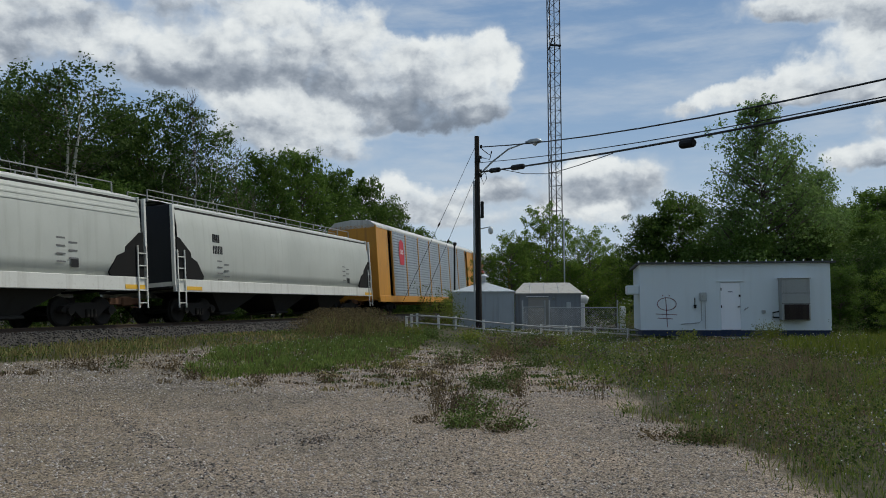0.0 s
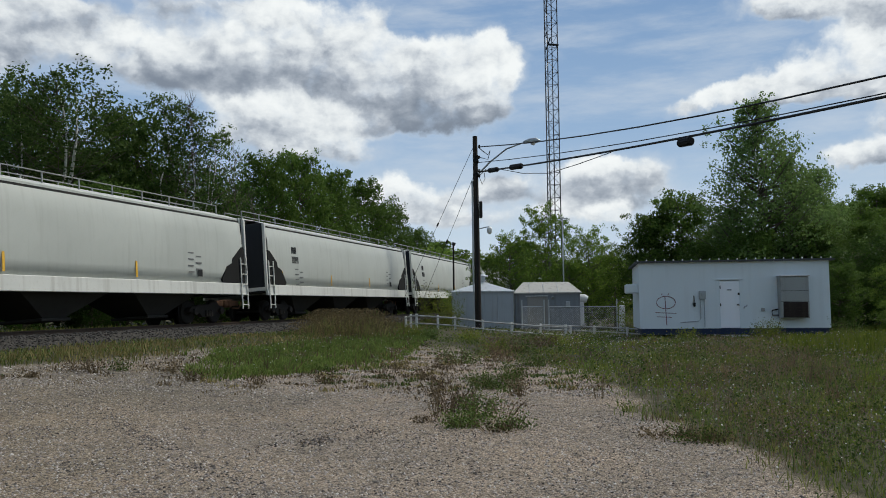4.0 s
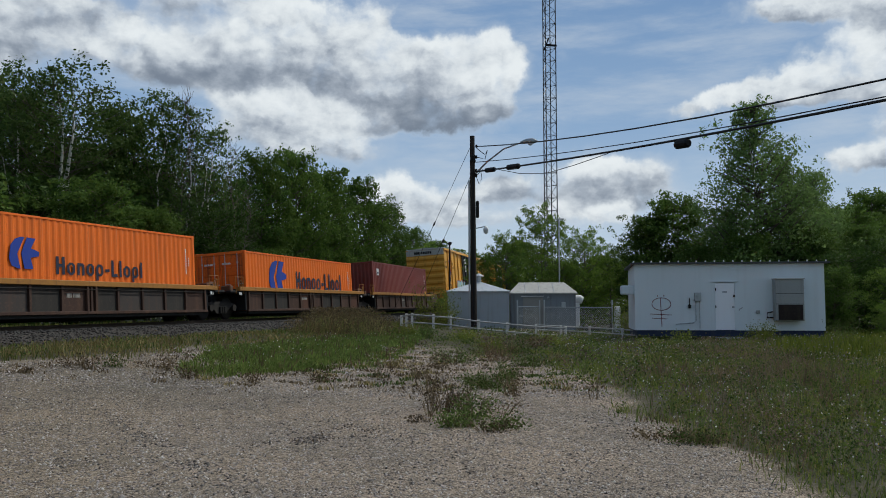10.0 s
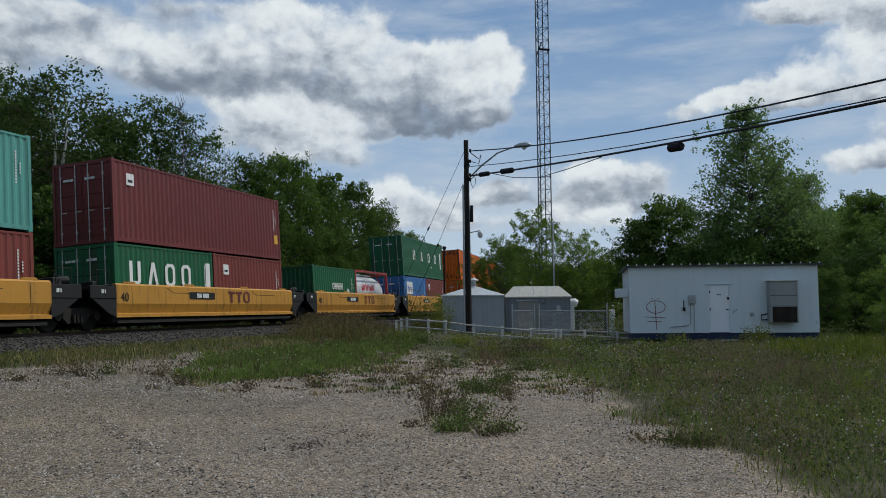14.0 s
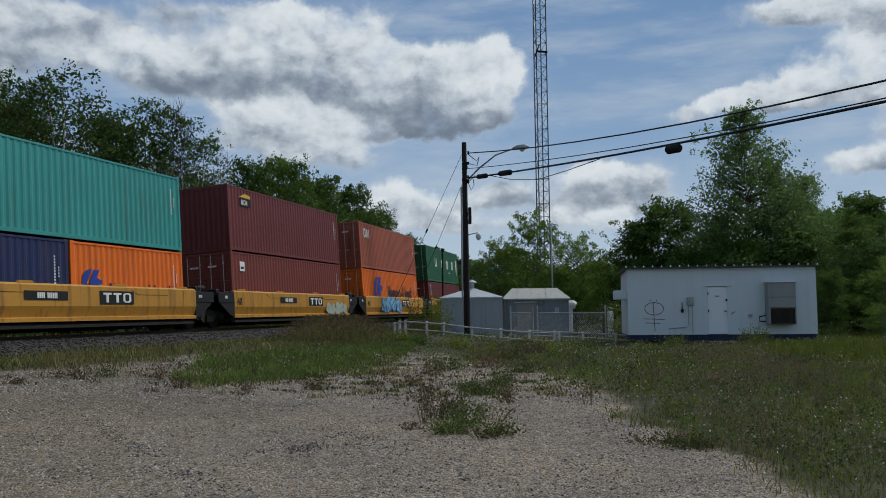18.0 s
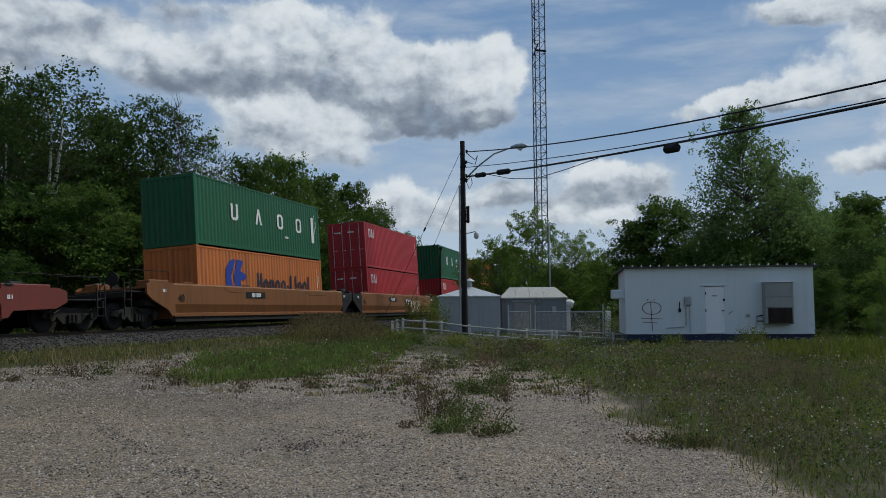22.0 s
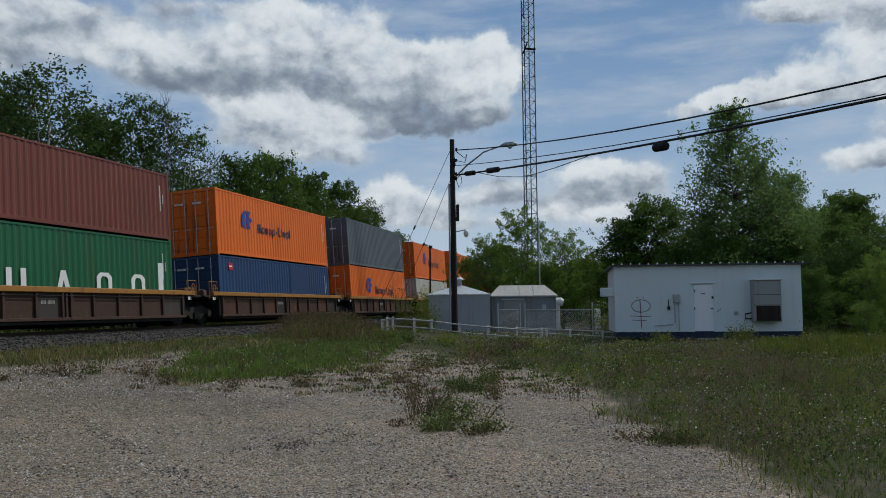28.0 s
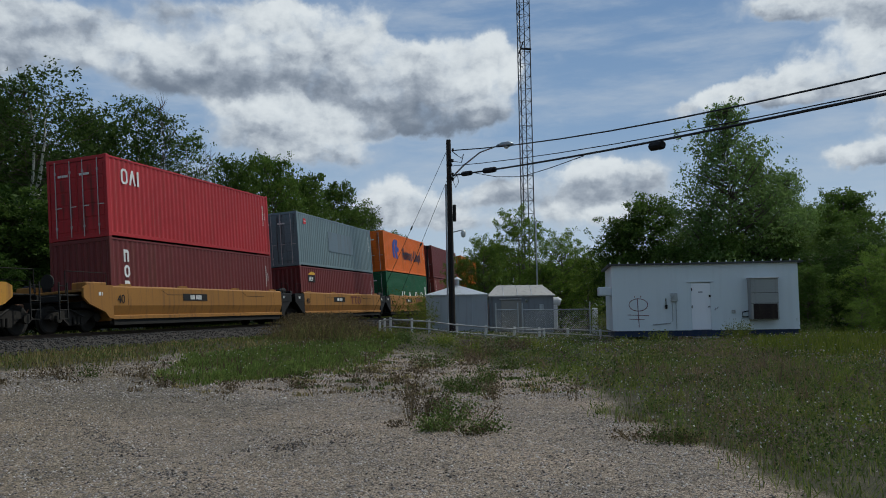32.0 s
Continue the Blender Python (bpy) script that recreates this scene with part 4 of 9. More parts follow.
        for x, z, a_, c_ in ((0.4, 1.5, 0.16, 0.03), (0.4, 1.56, 0.1, 0.03), (1.0, 1.2, 0.3, 0.03), (0.9, 0.95, 0.05, 0.2), (0.98, 1.0, 0.05, 0.14), (0.45, 0.8, 0.04, 0.22)):
            s.box(x, x + a_, -0.062, -0.056, z0 + z, z0 + z + c_)
        return s.mesh("notice", WHITE)
    for x in (d0 + 0.03, (d0 + d1) / 2 + 0.03):
        d = plug_door(x, pose(x, -w - 0.03, 0))
        tagged(part("notice", kept("doornotice", notice), d), "white stencilled notice", kind="stuff")
        plug_door(x, pose(x, w + 0.03, 0) @ Matrix.Diagonal((1, -1, 1, 1)))
    part("door_track", kept("doortrack", lambda: Shape().box(d0 - 2.6, d1 + 2.7, -0.12, -0.02, z0 - 0.05, z0 + 0.06, 0.01).box(d0 - 2.6, d1 + 2.7, -0.08, 0, z1 - 0.2, z1 - 0.13, 0.01).mesh("door_track", BOXY)), root, m=pose(0, -w, 0))

    def endwall():
        prof = [(0.0, z0)]
        for k in range(7):
            z = z0 + 0.42 + k * 0.5
            prof += [(0.05, z - 0.2), (0.15, z - 0.08), (0.15, z + 0.06), (0.05, z + 0.18)]
        prof += [(0.05, z1 - 0.05), (0.0, z1 - 0.05)]
        return Shape().sweep(prof, -w + 0.02, w - 0.02, "y").mesh("end_wall", BOXY)
    for x, r in ((h - 0.06, 0), (-h + 0.06, 180)):
        e = part("end_wall", kept("boxend", endwall), root, m=pose(x, 0, 0, 0, 0, r))
        part("end_band", kept("endband", lambda: Shape().box(0.04, 0.09, -w + 0.03, w - 0.03, z1 - 0.48, z1 - 0.06, 0.01).mesh("band", PALE)), e, "pale top band")
        part("marking", bars("marking", [(0.7, 0, 1)] * 3 + [(0.3, 0, 0)] + [(0.62, 0, 1)] * 6, 0.2, BLACK), e, m=pose(0.095, -0.9, z1 - 0.36, 0, 0, 90))
        ladder(e, 0.12, -1.5 if r == 0 else 1.5, z0 - 0.5, z1 - 1.8, 0.4, BOXY, 6)
        coupler(root, x * 1.0, 1 if r == 0 else -1)
    part("roof", kept("boxroof", lambda: (lambda s: ([s.box(-h + 0.2 + k * 1.18, -h + 0.28 + k * 1.18, -w, w, z1 + 0.06, z1 + 0.1) for k in range(17)] and s.sweep([(-w, z1 - 0.02), (-w, z1 + 0.03), (0, z1 + 0.15), (w, z1 + 0.03), (w, z1 - 0.02)], -h, h, "x").mesh("roof", PALE)))(Shape())), root, "pale steel roof")
    for x in (-h + 0.12, h - 0.55):
        ladder(root, x, -w - 0.06, z0 - 0.35, z0 + 1.5, 0.42, BOXY, 5)
    for x in (-h + 2.6, h - 2.6):
        truck(root, x)
    part("centre_sill", kept("csill", lambda: Shape().box(-h + 0.4, h - 0.4, -0.3, 0.3, 0.72, 1.0, 0.02).box(-4, 4, -1.2, 1.2, 0.62, 0.9, 0.05).box(-1.5, 0.2, -1.35, -0.7, 0.45, 0.85, 0.05).mesh("sill", DARK)), root)
    y = -w + 0.084          # on the sheets between the ribs
    # crossed blue and red emblem
    part("emblem", kept("crossblue", lambda: Shape().sweep([(-0.62, 0.72), (-0.36, 0.72), (0.0, 0.16), (0.36, 0.72), (0.62, 0.72), (0.14, 0.0), (0.62, -0.72), (0.36, -0.72), (0, -0.16), (-0.36, -0.72), (-0.62, -0.72), (-0.14, 0.0)], -0.003, 0.003, "y").mesh("cross", BLUE_LOGO)), root, "blue and red crossed emblem", pose(-h + 2.12, y, z1 - 1.35))
    part("emblem", kept("crossred", lambda: Shape().sweep([(-0.62, 0.42), (-0.44, 0.5), (0.0, 0.05), (0.44, 0.5), (0.62, 0.42), (0.1, -0.06), (0.62, -0.5), (0.44, -0.5), (0.0, -0.2), (-0.44, -0.5), (-0.62, -0.5), (-0.1, -0.06)], -0.004, 0.003, "y").mesh("cross", mat("cross_red", plain, (0.5, 0.06, 0.03)))), root, m=pose(-h + 2.12, y - 0.005, z1 - 1.35))
    for txt, x in (("next\nload", -h + 0.55), ("any\nroad", -h + 3.05)):
        part("writing", lettering(txt, 0.27, BLACK), root, m=pose(x, y, z1 - 1.2))
    part("marking", bars("carmark", [(0.3, 0, 1)] * 2 + [(0.5, 0, 0)] + [(0.3, 0, 1)] * 2, 0.34, BLACK), root, m=pose(-h + 1.7, y, z1 - 2.65))
    part("marking", bars("carmark2", [(0.28, 0, 1), (1.0, 0, 0), (0.28, 0, 1), (0.28, 0, 1), (1.0, 0, 0), (0.28, 0, 1), (0.28, 0, 1)], 0.34, BLACK), root, m=pose(-h + 1.1, y, z1 - 3.2))
    if slogan:
        part("writing", lettering("RAILCAR POOLING EXPERTS", 0.33, mat("brown_lettering", plain, (0.12, 0.05, 0.02)), 4.9), root, m=pose(3.5, y, z1 - 1.95))
        word(root, "YYO", 0.62, mat("orange_red_lettering", plain, (0.4, 0.06, 0.02)), 1.8, pose(5.1, y, z1 - 1.4))
    else:
        part("number_board", kept("boxtt", lambda: Shape().box(-0.06, 1.66, 0, 0.003, -0.05, 0.55).mesh("board", BLACK)), root, m=pose(6.4, y, z1 - 1.2))
        word(root, "YYO", 0.48, WHITE, None, pose(6.5, y - 0.006, z1 - 1.18))
        for k, txt in enumerate(("Railcar Pooling", "Experts")):
            part("writing", lettering(txt, 0.2, mat("brown_lettering", plain, (0.12, 0.05, 0.02))), root, m=pose(6.3, y, z1 - 1.75 - 0.38 * k))
    part("placard", kept("placard", lambda: Shape().box(0, 0.5, -0.006, 0, 0, 0.55).mesh("placard", BLACK)), root, m=pose(h - 2.2, y, z0 + 0.75))
    part("marking", kept("datalines", lambda: (lambda s: [s.box(0.45 * (k % 2), 0.45 * (k % 2) + 0.3, -0.003, 0.003, -0.11 * k, -0.11 * k + 0.05) for k in range(10)] and s.mesh("data", mat("brown_lettering", plain, (0.12, 0.05, 0.02))))(Shape())), root, m=pose(h - 3.4, y, z0 + 1.9))
    for x0, wd, hg, n, fill, edge, back, seed in sprays:
        graffiti(root, x0, z0 + 0.02, wd, hg, -w - 0.039, n, seed, fill, edge, back)
    moving.append((root, s_mid, 0.0))


# ---------------------------------------------------------------- covered hoppers
HOPG = mat("hopper_grey", paint, (0.45, 0.465, 0.43), 0.5, 0.0, 0.10, (0.20, 0.18, 0.15), 0.16)
RAILG = mat("roof_rail_grey", paint, (0.24, 0.25, 0.24), 0.6)
HOPW = mat("hopper_sill_white", paint, (0.62, 0.62, 0.58), 0.5, 0.0, 0.2, (0.2, 0.17, 0.13), 0.3)
# near-black: the shade of the open ends is in this colour
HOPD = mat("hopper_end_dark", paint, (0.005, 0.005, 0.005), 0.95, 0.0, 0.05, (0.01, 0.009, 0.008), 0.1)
# rear end wall only: its shade is painted in as blue-black
HOP_REAR = mat("hopper_end_blue_black", paint, (0.016, 0.019, 0.024), 0.8, 0.0, 0.1, (0.03, 0.03, 0.03), 0.2)
# grey bays, darkened in colour for the shade below the body
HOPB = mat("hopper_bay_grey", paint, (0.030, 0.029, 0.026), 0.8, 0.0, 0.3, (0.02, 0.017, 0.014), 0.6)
EAVE_SHADE = mat("dark_eave_shadow_gap", paint, (0.02, 0.02, 0.02), 0.9)


def hopper_car(s_mid, L, label, ribs_top=False, stripes=False):
    """A covered grain hopper: bulging sides, roof walk with rails, black sheets for the shaded end bays, ladders, three
    hoppers below.
    """
    root = thing("hopper_car", label, "railway car", "cars of the freight train")
    h = L / 2
    prof = [(1.50, 1.5), (1.57, 2.0), (1.60, 2.7), (1.58, 3.5), (1.50, 4.05), (1.38, 4.3), (0.9, 4.46), (0.35, 4.55)]
    full = [(-a, b) for a, b in prof] + [(a, b) for a, b in reversed(prof)]
    part("body", kept(("hopbody", L), lambda: Shape().sweep(full, -h + 0.35, h - 0.35, "x", True, False).mesh("body", HOPG, True)), root)
    part("side_sill", kept(("hopsill", L), lambda: Shape().box(-h + 0.1, h - 0.1, -1.62, -1.5, 1.08, 1.54, 0.015).box(-h + 0.1, h - 0.1, 1.5, 1.62, 1.08, 1.54, 0.015).box(-h + 0.1, h - 0.1, -1.5, 1.5, 1.25, 1.45).mesh("side_sill", HOPW)), root, "white side sill")
    part("eave", kept(("hopeave", L), lambda: Shape().box(-h + 0.3, h - 0.3, -1.44, -1.36, 4.18, 4.27, 0.01).box(-h + 0.3, h - 0.3, 1.36, 1.44, 4.18, 4.27, 0.01).mesh("eave", HOPG)), root)
    # black strip that paints the eave's shadow on the side
    part("eave_gap", kept(("hopeaveshadow", L), lambda: Shape().box(-h + 0.35, h - 0.35, -1.475, -1.40, 4.10, 4.18).mesh("eave_gap", EAVE_SHADE)), root)
    if ribs_top:
        for k in range(3):
            part("side_rib", kept(("hoprib", L), lambda: Shape().box(-h + 0.4, h - 0.4, -0.03, 0.02, -0.035, 0.035, 0.01).mesh("rib", HOPG)), root, m=pose(0, -1.555 + 0.03 * k, 3.62 + 0.17 * k))
    for x in (-1, 1):
        # sloped end sheet, and a black sheet that paints the open bay's shade
        part("end_wall", kept(("hopend", x), lambda: Shape().box(0, 0.1, -1.5, 1.5, 1.4, 4.3, 0.02).mesh("end_wall", HOPG if x > 0 else HOP_REAR)), root, m=pose(x * (h - 0.35) - (0.1 if x < 0 else 0), 0, 0))
        part("end_cutout", kept(("hopbayshade", x), lambda: Shape().sweep([(0.1 * x, 1.56), (x * -1.55, 1.56), (x * -1.62, 1.66), (x * -1.2, 2.22), (x * -0.82, 2.36), (x * -0.78, 2.55), (x * -0.1, 3.05), (0.1 * x, 3.08)], -1.615, -1.55, "y").mesh("bay_shade", HOPD)), root, "black sheet painted as the shaded open end bay", pose(x * (h - 0.36), 0, 0))
        ladder(root, x * (h - 0.42) - 0.2, -1.66, 0.5, 2.6, 0.44, HOPW, 5)
        part("post", kept("hoppost", lambda: Shape().box(-0.06, 0.06, -0.06, 0.06, 1.3, 4.25, 0.01).mesh("post", HOPW)), root, m=pose(x * (h - 0.12), -1.56, 0))
        part("post", kept("hoppost", lambda: None), root, m=pose(x * (h - 0.12), 1.5, 0))
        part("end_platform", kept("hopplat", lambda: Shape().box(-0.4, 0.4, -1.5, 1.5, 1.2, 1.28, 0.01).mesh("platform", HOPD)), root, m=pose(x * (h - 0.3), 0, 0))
        truck(root, x * (h - 2.3))
        coupler(root, x * (h - 0.2), x)

    def walk_rail():
        s = Shape()
        for y in (-0.42, 0.42):
            s.box(-h + 0.3, h - 0.3, y - 0.02, y + 0.02, 4.93, 4.965, 0.008)
            n = 12
            for k in range(n + 1):
                x = -h + 0.3 + k * (L - 0.6) / n
                s.box(x - 0.02, x + 0.02, y - 0.02, y + 0.02, 4.5, 4.95)
        return s.mesh("roof_rail", RAILG)
    part("roof_rail", kept(("hoprail", L), walk_rail), root)

    def roof_walk():
        s = Shape().box(-h + 0.3, h - 0.3, -0.4, 0.4, 4.58, 4.62, 0.005)
        for k in range(8):
            x = -h + 1.4 + k * (L - 2.8) / 7
            s.box(x - 0.5, x + 0.5, -0.3, 0.3, 4.5, 4.58, 0.02)
        return s.mesh("roof_walk", HOPW)
    part("roof_walk", kept(("hopwalk", L), roof_walk), root)
    for k in (-0.27, 0.0, 0.27):
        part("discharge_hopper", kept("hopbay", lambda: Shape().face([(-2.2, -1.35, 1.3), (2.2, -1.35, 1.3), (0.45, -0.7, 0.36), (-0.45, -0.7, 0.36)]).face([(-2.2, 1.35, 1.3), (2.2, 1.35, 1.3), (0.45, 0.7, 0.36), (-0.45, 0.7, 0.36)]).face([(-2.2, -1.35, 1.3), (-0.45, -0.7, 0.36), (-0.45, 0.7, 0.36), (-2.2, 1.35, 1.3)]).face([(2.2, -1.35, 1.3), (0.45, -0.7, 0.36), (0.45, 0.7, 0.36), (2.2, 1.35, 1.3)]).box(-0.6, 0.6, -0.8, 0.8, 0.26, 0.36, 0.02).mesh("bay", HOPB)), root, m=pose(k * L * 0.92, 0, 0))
    part("marking", bars("hopmark", [(0.3, 0, 1)] * 4, 0.32, BLACK), root, m=pose(-h + 2.7, -1.597, 3.05))
    part("marking", bars("hopmark2", [(0.26, 0, 1)] * 6, 0.32, BLACK), root, m=pose(-h + 2.7, -1.600, 2.6))
    part("marking", kept("hopdata", lambda: (lambda s: [s.box(0.5 * (k % 2), 0.5 * (k % 2) + 0.36, -0.003, 0.003, -0.12 * k, -0.12 * k + 0.05) for k in range(7)] and s.mesh("data", mat("grey_lettering", plain, (0.12, 0.12, 0.12))))(Shape())), root, m=pose(-h + 3.0, -1.590, 2.3))
    part("marking", kept("hopdata", lambda: None), root, m=pose(h - 4.2, -1.597, 2.6))
    part("placard", kept("hopplac", lambda: Shape().box(0, 0.3, -0.006, 0, 0, 0.28).mesh("placard", BLACK)), root, m=pose(h - 3.6, -1.59, 1.75))
    for k in range(4 if stripes else 2):
        x = (-0.42 + 0.28 * k) * L if stripes else (-0.46 + 0.9 * k) * L
        me = kept(("hopstripe", stripes), lambda: Shape().box(0, 0.09 if stripes else 1.0, -0.004, 0.004, 0, 0.55 if stripes else 0.14).mesh("stripe", YELLOW_LAB))
        part("reflector", me, root, "yellow reflective strip", pose(x, -1.595 if stripes else -1.626, 1.62 if stripes else 1.14))
    moving.append((root, s_mid, 0.0))


def auto_rack(s_mid, label):
    """A covered car carrier: yellow ends and posts, grey louvred side panels, pale roof."""
    L, w = 27.4, 1.52
    h = L / 2
    root = thing("auto_rack", label, "railway car", "cars of the freight train")
    grey = mat("rack_panel_grey", paint, (0.33, 0.37, 0.4), 0.45, 0.3)
    yel = mat("rack_yellow", paint, (0.5, 0.23, 0.03), 0.5)
    part("frame", kept("rackframe", lambda: (lambda s: [s.box(-h + k * L / 9 - 0.08, -h + k * L / 9 + 0.08, y * (w + 0.02), y * (w - 0.1), 1.0, 5.4, 0.01) for k in range(10) for y in (-1, 1)] and s.box(-h, h, -w - 0.03, -w + 0.15, 0.75, 1.15, 0.02).box(-h, h, w - 0.15, w + 0.03, 0.75, 1.15, 0.02).box(-h, h, -w + 0.15, w - 0.15, 0.9, 1.1).box(-h, -h + 2.2, -w, -w + 0.06, 1.1, 5.4).box(-h, -h + 2.2, w - 0.06, w, 1.1, 5.4).box(h - 2.2, h, -w, -w + 0.06, 1.1, 5.4).box(h - 2.2, h, w - 0.06, w, 1.1, 5.4).box(-h, -h + 0.06, -w + 0.06, w - 0.06, 1.0, 5.5).box(h - 0.06, h, -w + 0.06, w - 0.06, 1.0, 5.5).mesh("frame", yel))(Shape())), root, "yellow painted frame and ends")
    def louvre():
        a, prof = L / 9 - 0.16, [(0.05, 0.0)]
        for k in range(24):
            prof += [(0.03, k * 0.175 + 0.01), (0.0, k * 0.175 + 0.03), (0.0, k * 0.175 + 0.12), (0.03, k * 0.175 + 0.14)]
        prof += [(0.05, 4.2)]
        s = Shape().sweep([(c, d) for c, d in prof], 0, a, "x")
        return s.mesh("side_panel", grey)
    for k in range(9):
        if k in (0, 8):
            continue
        for y in (-1, 1):
            part("side_panel", kept("rackpanel", louvre), root, m=pose(-h + k * L / 9 + 0.08, y * (w - 0.0), 1.15) @ (Matrix.Identity(4) if y < 0 else Matrix.Diagonal((1, -1, 1, 1))))
    part("roof", kept("rackroof", lambda: Shape().sweep([(-w - 0.02, 5.3), (-w - 0.02, 5.42), (-1.1, 5.75), (0, 5.85), (1.1, 5.75), (w + 0.02, 5.42), (w + 0.02, 5.3)], -h, h, "x").mesh("roof", PALE)), root, "pale steel roof")
    part("emblem", kept("rackbadge", lambda: Shape().sweep([(-0.45, -0.7), (0.45, -0.7), (0.6, 0), (0.45, 0.8), (0, 1.0), (-0.45, 0.8), (-0.6, 0)], -0.003, 0.003, "y").mesh("badge", RED_LET)), root, "red and white painted emblem", pose(-h + 5.0, -w - 0.02, 3.9))
    word(root, "OTO", 0.3, WHITE, None, pose(-h + 4.65, -w - 0.03, 3.9))
    for x in (-1, 1):
        truck(root, x * (h - 3.2))
        coupler(root, x * (h - 0.1), x)
    moving.append((root, s_mid, 0.0))


# ---------------------------------------------------------------- the train, head to tail
PINK, VIOLET, PALEW = mat("spray_pink", plain, (0.5, 0.2, 0.3)), mat("spray_violet", plain, (0.16, 0.09, 0.19)), mat("spray_white", plain, (0.7, 0.7, 0.68))
BLUEG, SKYG, BLACKG = mat("spray_blue", plain, (0.05, 0.16, 0.45)), mat("spray_sky", plain, (0.2, 0.45, 0.6)), mat("spray_black", plain, (0.015, 0.015, 0.018))
MINT, REDG, GREYG = mat("spray_mint", plain, (0.45, 0.5, 0.38)), mat("spray_red", plain, (0.35, 0.08, 0.05)), mat("spray_grey", plain, (0.32, 0.33, 0.32))
for s_ in (87.5, 59.65):
    auto_rack(s_, "yellow and grey louvred car carrier with a pale roof")
hopper_car(34.8, 19.7, "grey covered hopper car with a white sill")
hopper_car(13.2, 20.8, "long grey covered hopper car with ribbed upper sides", ribs_top=True)
for s_ in (-7.85, -28.85, -49.96, -71.5):
    hopper_car(s_, 20.05, "grey covered hopper car with yellow reflectors", stripes=True)
box_car(-92.9, False, "yellow ribbed box car with black doors and pale graffiti", [(-4.2, 3.6, 1.45, 5, MINT, BLACKG, None, 3), (4.3, 2.4, 1.4, 4, PALEW, BLACKG, None, 4)], slogan=False)
box_car(-113.8, True, "yellow box car with black doors and violet graffiti", [(-6.3, 6.5, 1.6, 6, VIOLET, PALEW, PINK, 5)])
box_car(-134.8, True, "yellow box car with black doors and blue graffiti", [(-7.2, 4.5, 1.3, 4, SKYG, BLUEG, BLUEG, 8), (2.8, 5.0, 1.2, 6, PALEW, BLACKG, REDG, 9)])
box_car(-155.6, False, "yellow ribbed box car with black doors and rounded graffiti", [(-5.2, 3.5, 1.6, 4, MINT, SKYG, REDG, 12), (3.2, 3.2, 1.35, 4, MINT, PALEW, None, 13)], slogan=False)

OCHRE_WELL = "brown ribbed double-stack well car with an ochre rail"
FLOOR = 0.36
for i, s_ in enumerate((-175.9, -191.7, -207.7, -223.4, -239.5)):
    well_car(s_, BROWN, True, 7.95, lead=i == 0, tail=i == 4, label=OCHRE_WELL)
container(-175.9, FLOOR, "dull_red", doors=False, words="badge", label="dull red steel container with a small badge")
container(-191.7, FLOOR, "orange", words="big_line", label="orange steel container with a blue emblem, low in a well car", high=False)
container(-207.7, FLOOR, "orange", words="mid_line", label="orange steel container with a blue emblem, low in a well car")
container(-223.4, FLOOR, "orange", words="big_line", label="bright orange container with a large blue emblem, under another")
container(-223.4, FLOOR + 2.9, "orange", words="big_line", label="bright orange container with a large blue emblem, stacked on top")
container(-239.5, FLOOR, "orange", words="mid_line", label="orange container with closed doors, under another")
container(-239.5, FLOOR + 2.9, "orange", doors=False, words="mid_line", label="orange container with a corrugated end, stacked on top", extra=("rusty",))

for i, (s_, tg) in enumerate(((-259.26, ""), (-275.2, "maroon"), (-290.98, "maroon"), (-306.77, "maroon"), (-323.0, ""))):
    well_car(s_, YELLOW, False, 7.9, lead=i == 0, tail=i == 4, label="yellow double-stack well car with smooth sides", tag=tg)
container(-259.26 - 3.07, FLOOR, "sky_blue", 20, False, words="flag", label="light blue short container with a white badge")
container(-259.26 + 3.07, FLOOR, "dull_red", 20, False, words="badge", label="dull red short container with a pale badge")
container(-259.26, FLOOR + 2.6, "green", words="four", label="dark green container with wide white letters, stacked on top")
container(-275.2 - 3.07, FLOOR, "green", 20, False, doors=False, words="capitals", label="dark green short container with hazard stickers")
tank_container(-275.2 + 3.07, FLOOR)
container(-290.98 - 3.07, FLOOR, "green", 20, False, words="four", label="dark green short container with white letters")
container(-290.98 + 3.07, FLOOR, "dull_red", 20, False, words="badge", label="dull red short container with a pale badge")
container(-290.98, FLOOR + 2.6, "maroon", words="badge", label="maroon container with door rods, stacked on top")
container(-306.77, FLOOR, "dull_red", words="badge", label="dull red container under a pale green one", high=False)
container(-306.77, FLOOR + 2.6, "sea_green", words="two_word", label="pale sea-green container with white words, stacked on top", extra=("teal_patch",))
container(-323.0, FLOOR, "maroon", words="badge", label="maroon container under a green one", high=False)
container(-323.0, FLOOR + 2.6, "green", words="four", label="dark green container with wide white letters, stacked on top")

for i, (s_, tg, sp) in enumerate(((-342.8, "", [(0.3, 2.4, 0.7, 4, SKYG, BLACKG, None)]), (-358.5, "boxed", [(-3.6, 4.2, 1.0, 4, SKYG, BLUEG, None)]), (-374.2, "boxed", [(3.2, 2.8, 0.6, 5, MINT, GREYG, None)]), (-389.96, "boxed", None), (-406.0, "", None))):
    well_car(s_, YELLOW, False, 7.9, lead=i == 0, tail=i == 4, label="yellow double-stack well car with smooth sides", tag=tg, sprayed=sp)
container(-342.8, FLOOR, "maroon", words="upright_six", label="maroon container under a green one", high=False)
container(-342.8, FLOOR + 2.6, "green", words="four", label="dark green container with wide white letters, stacked on top")
container(-358.5, FLOOR, "orange", words="big_line", label="orange container with a large blue emblem, under another")
container(-358.5, FLOOR + 2.9, "terracotta", words="three", label="faded terracotta container with white letters, stacked on top")
container(-374.2, FLOOR, "dull_red", words="badge", label="dull red container under a maroon one")
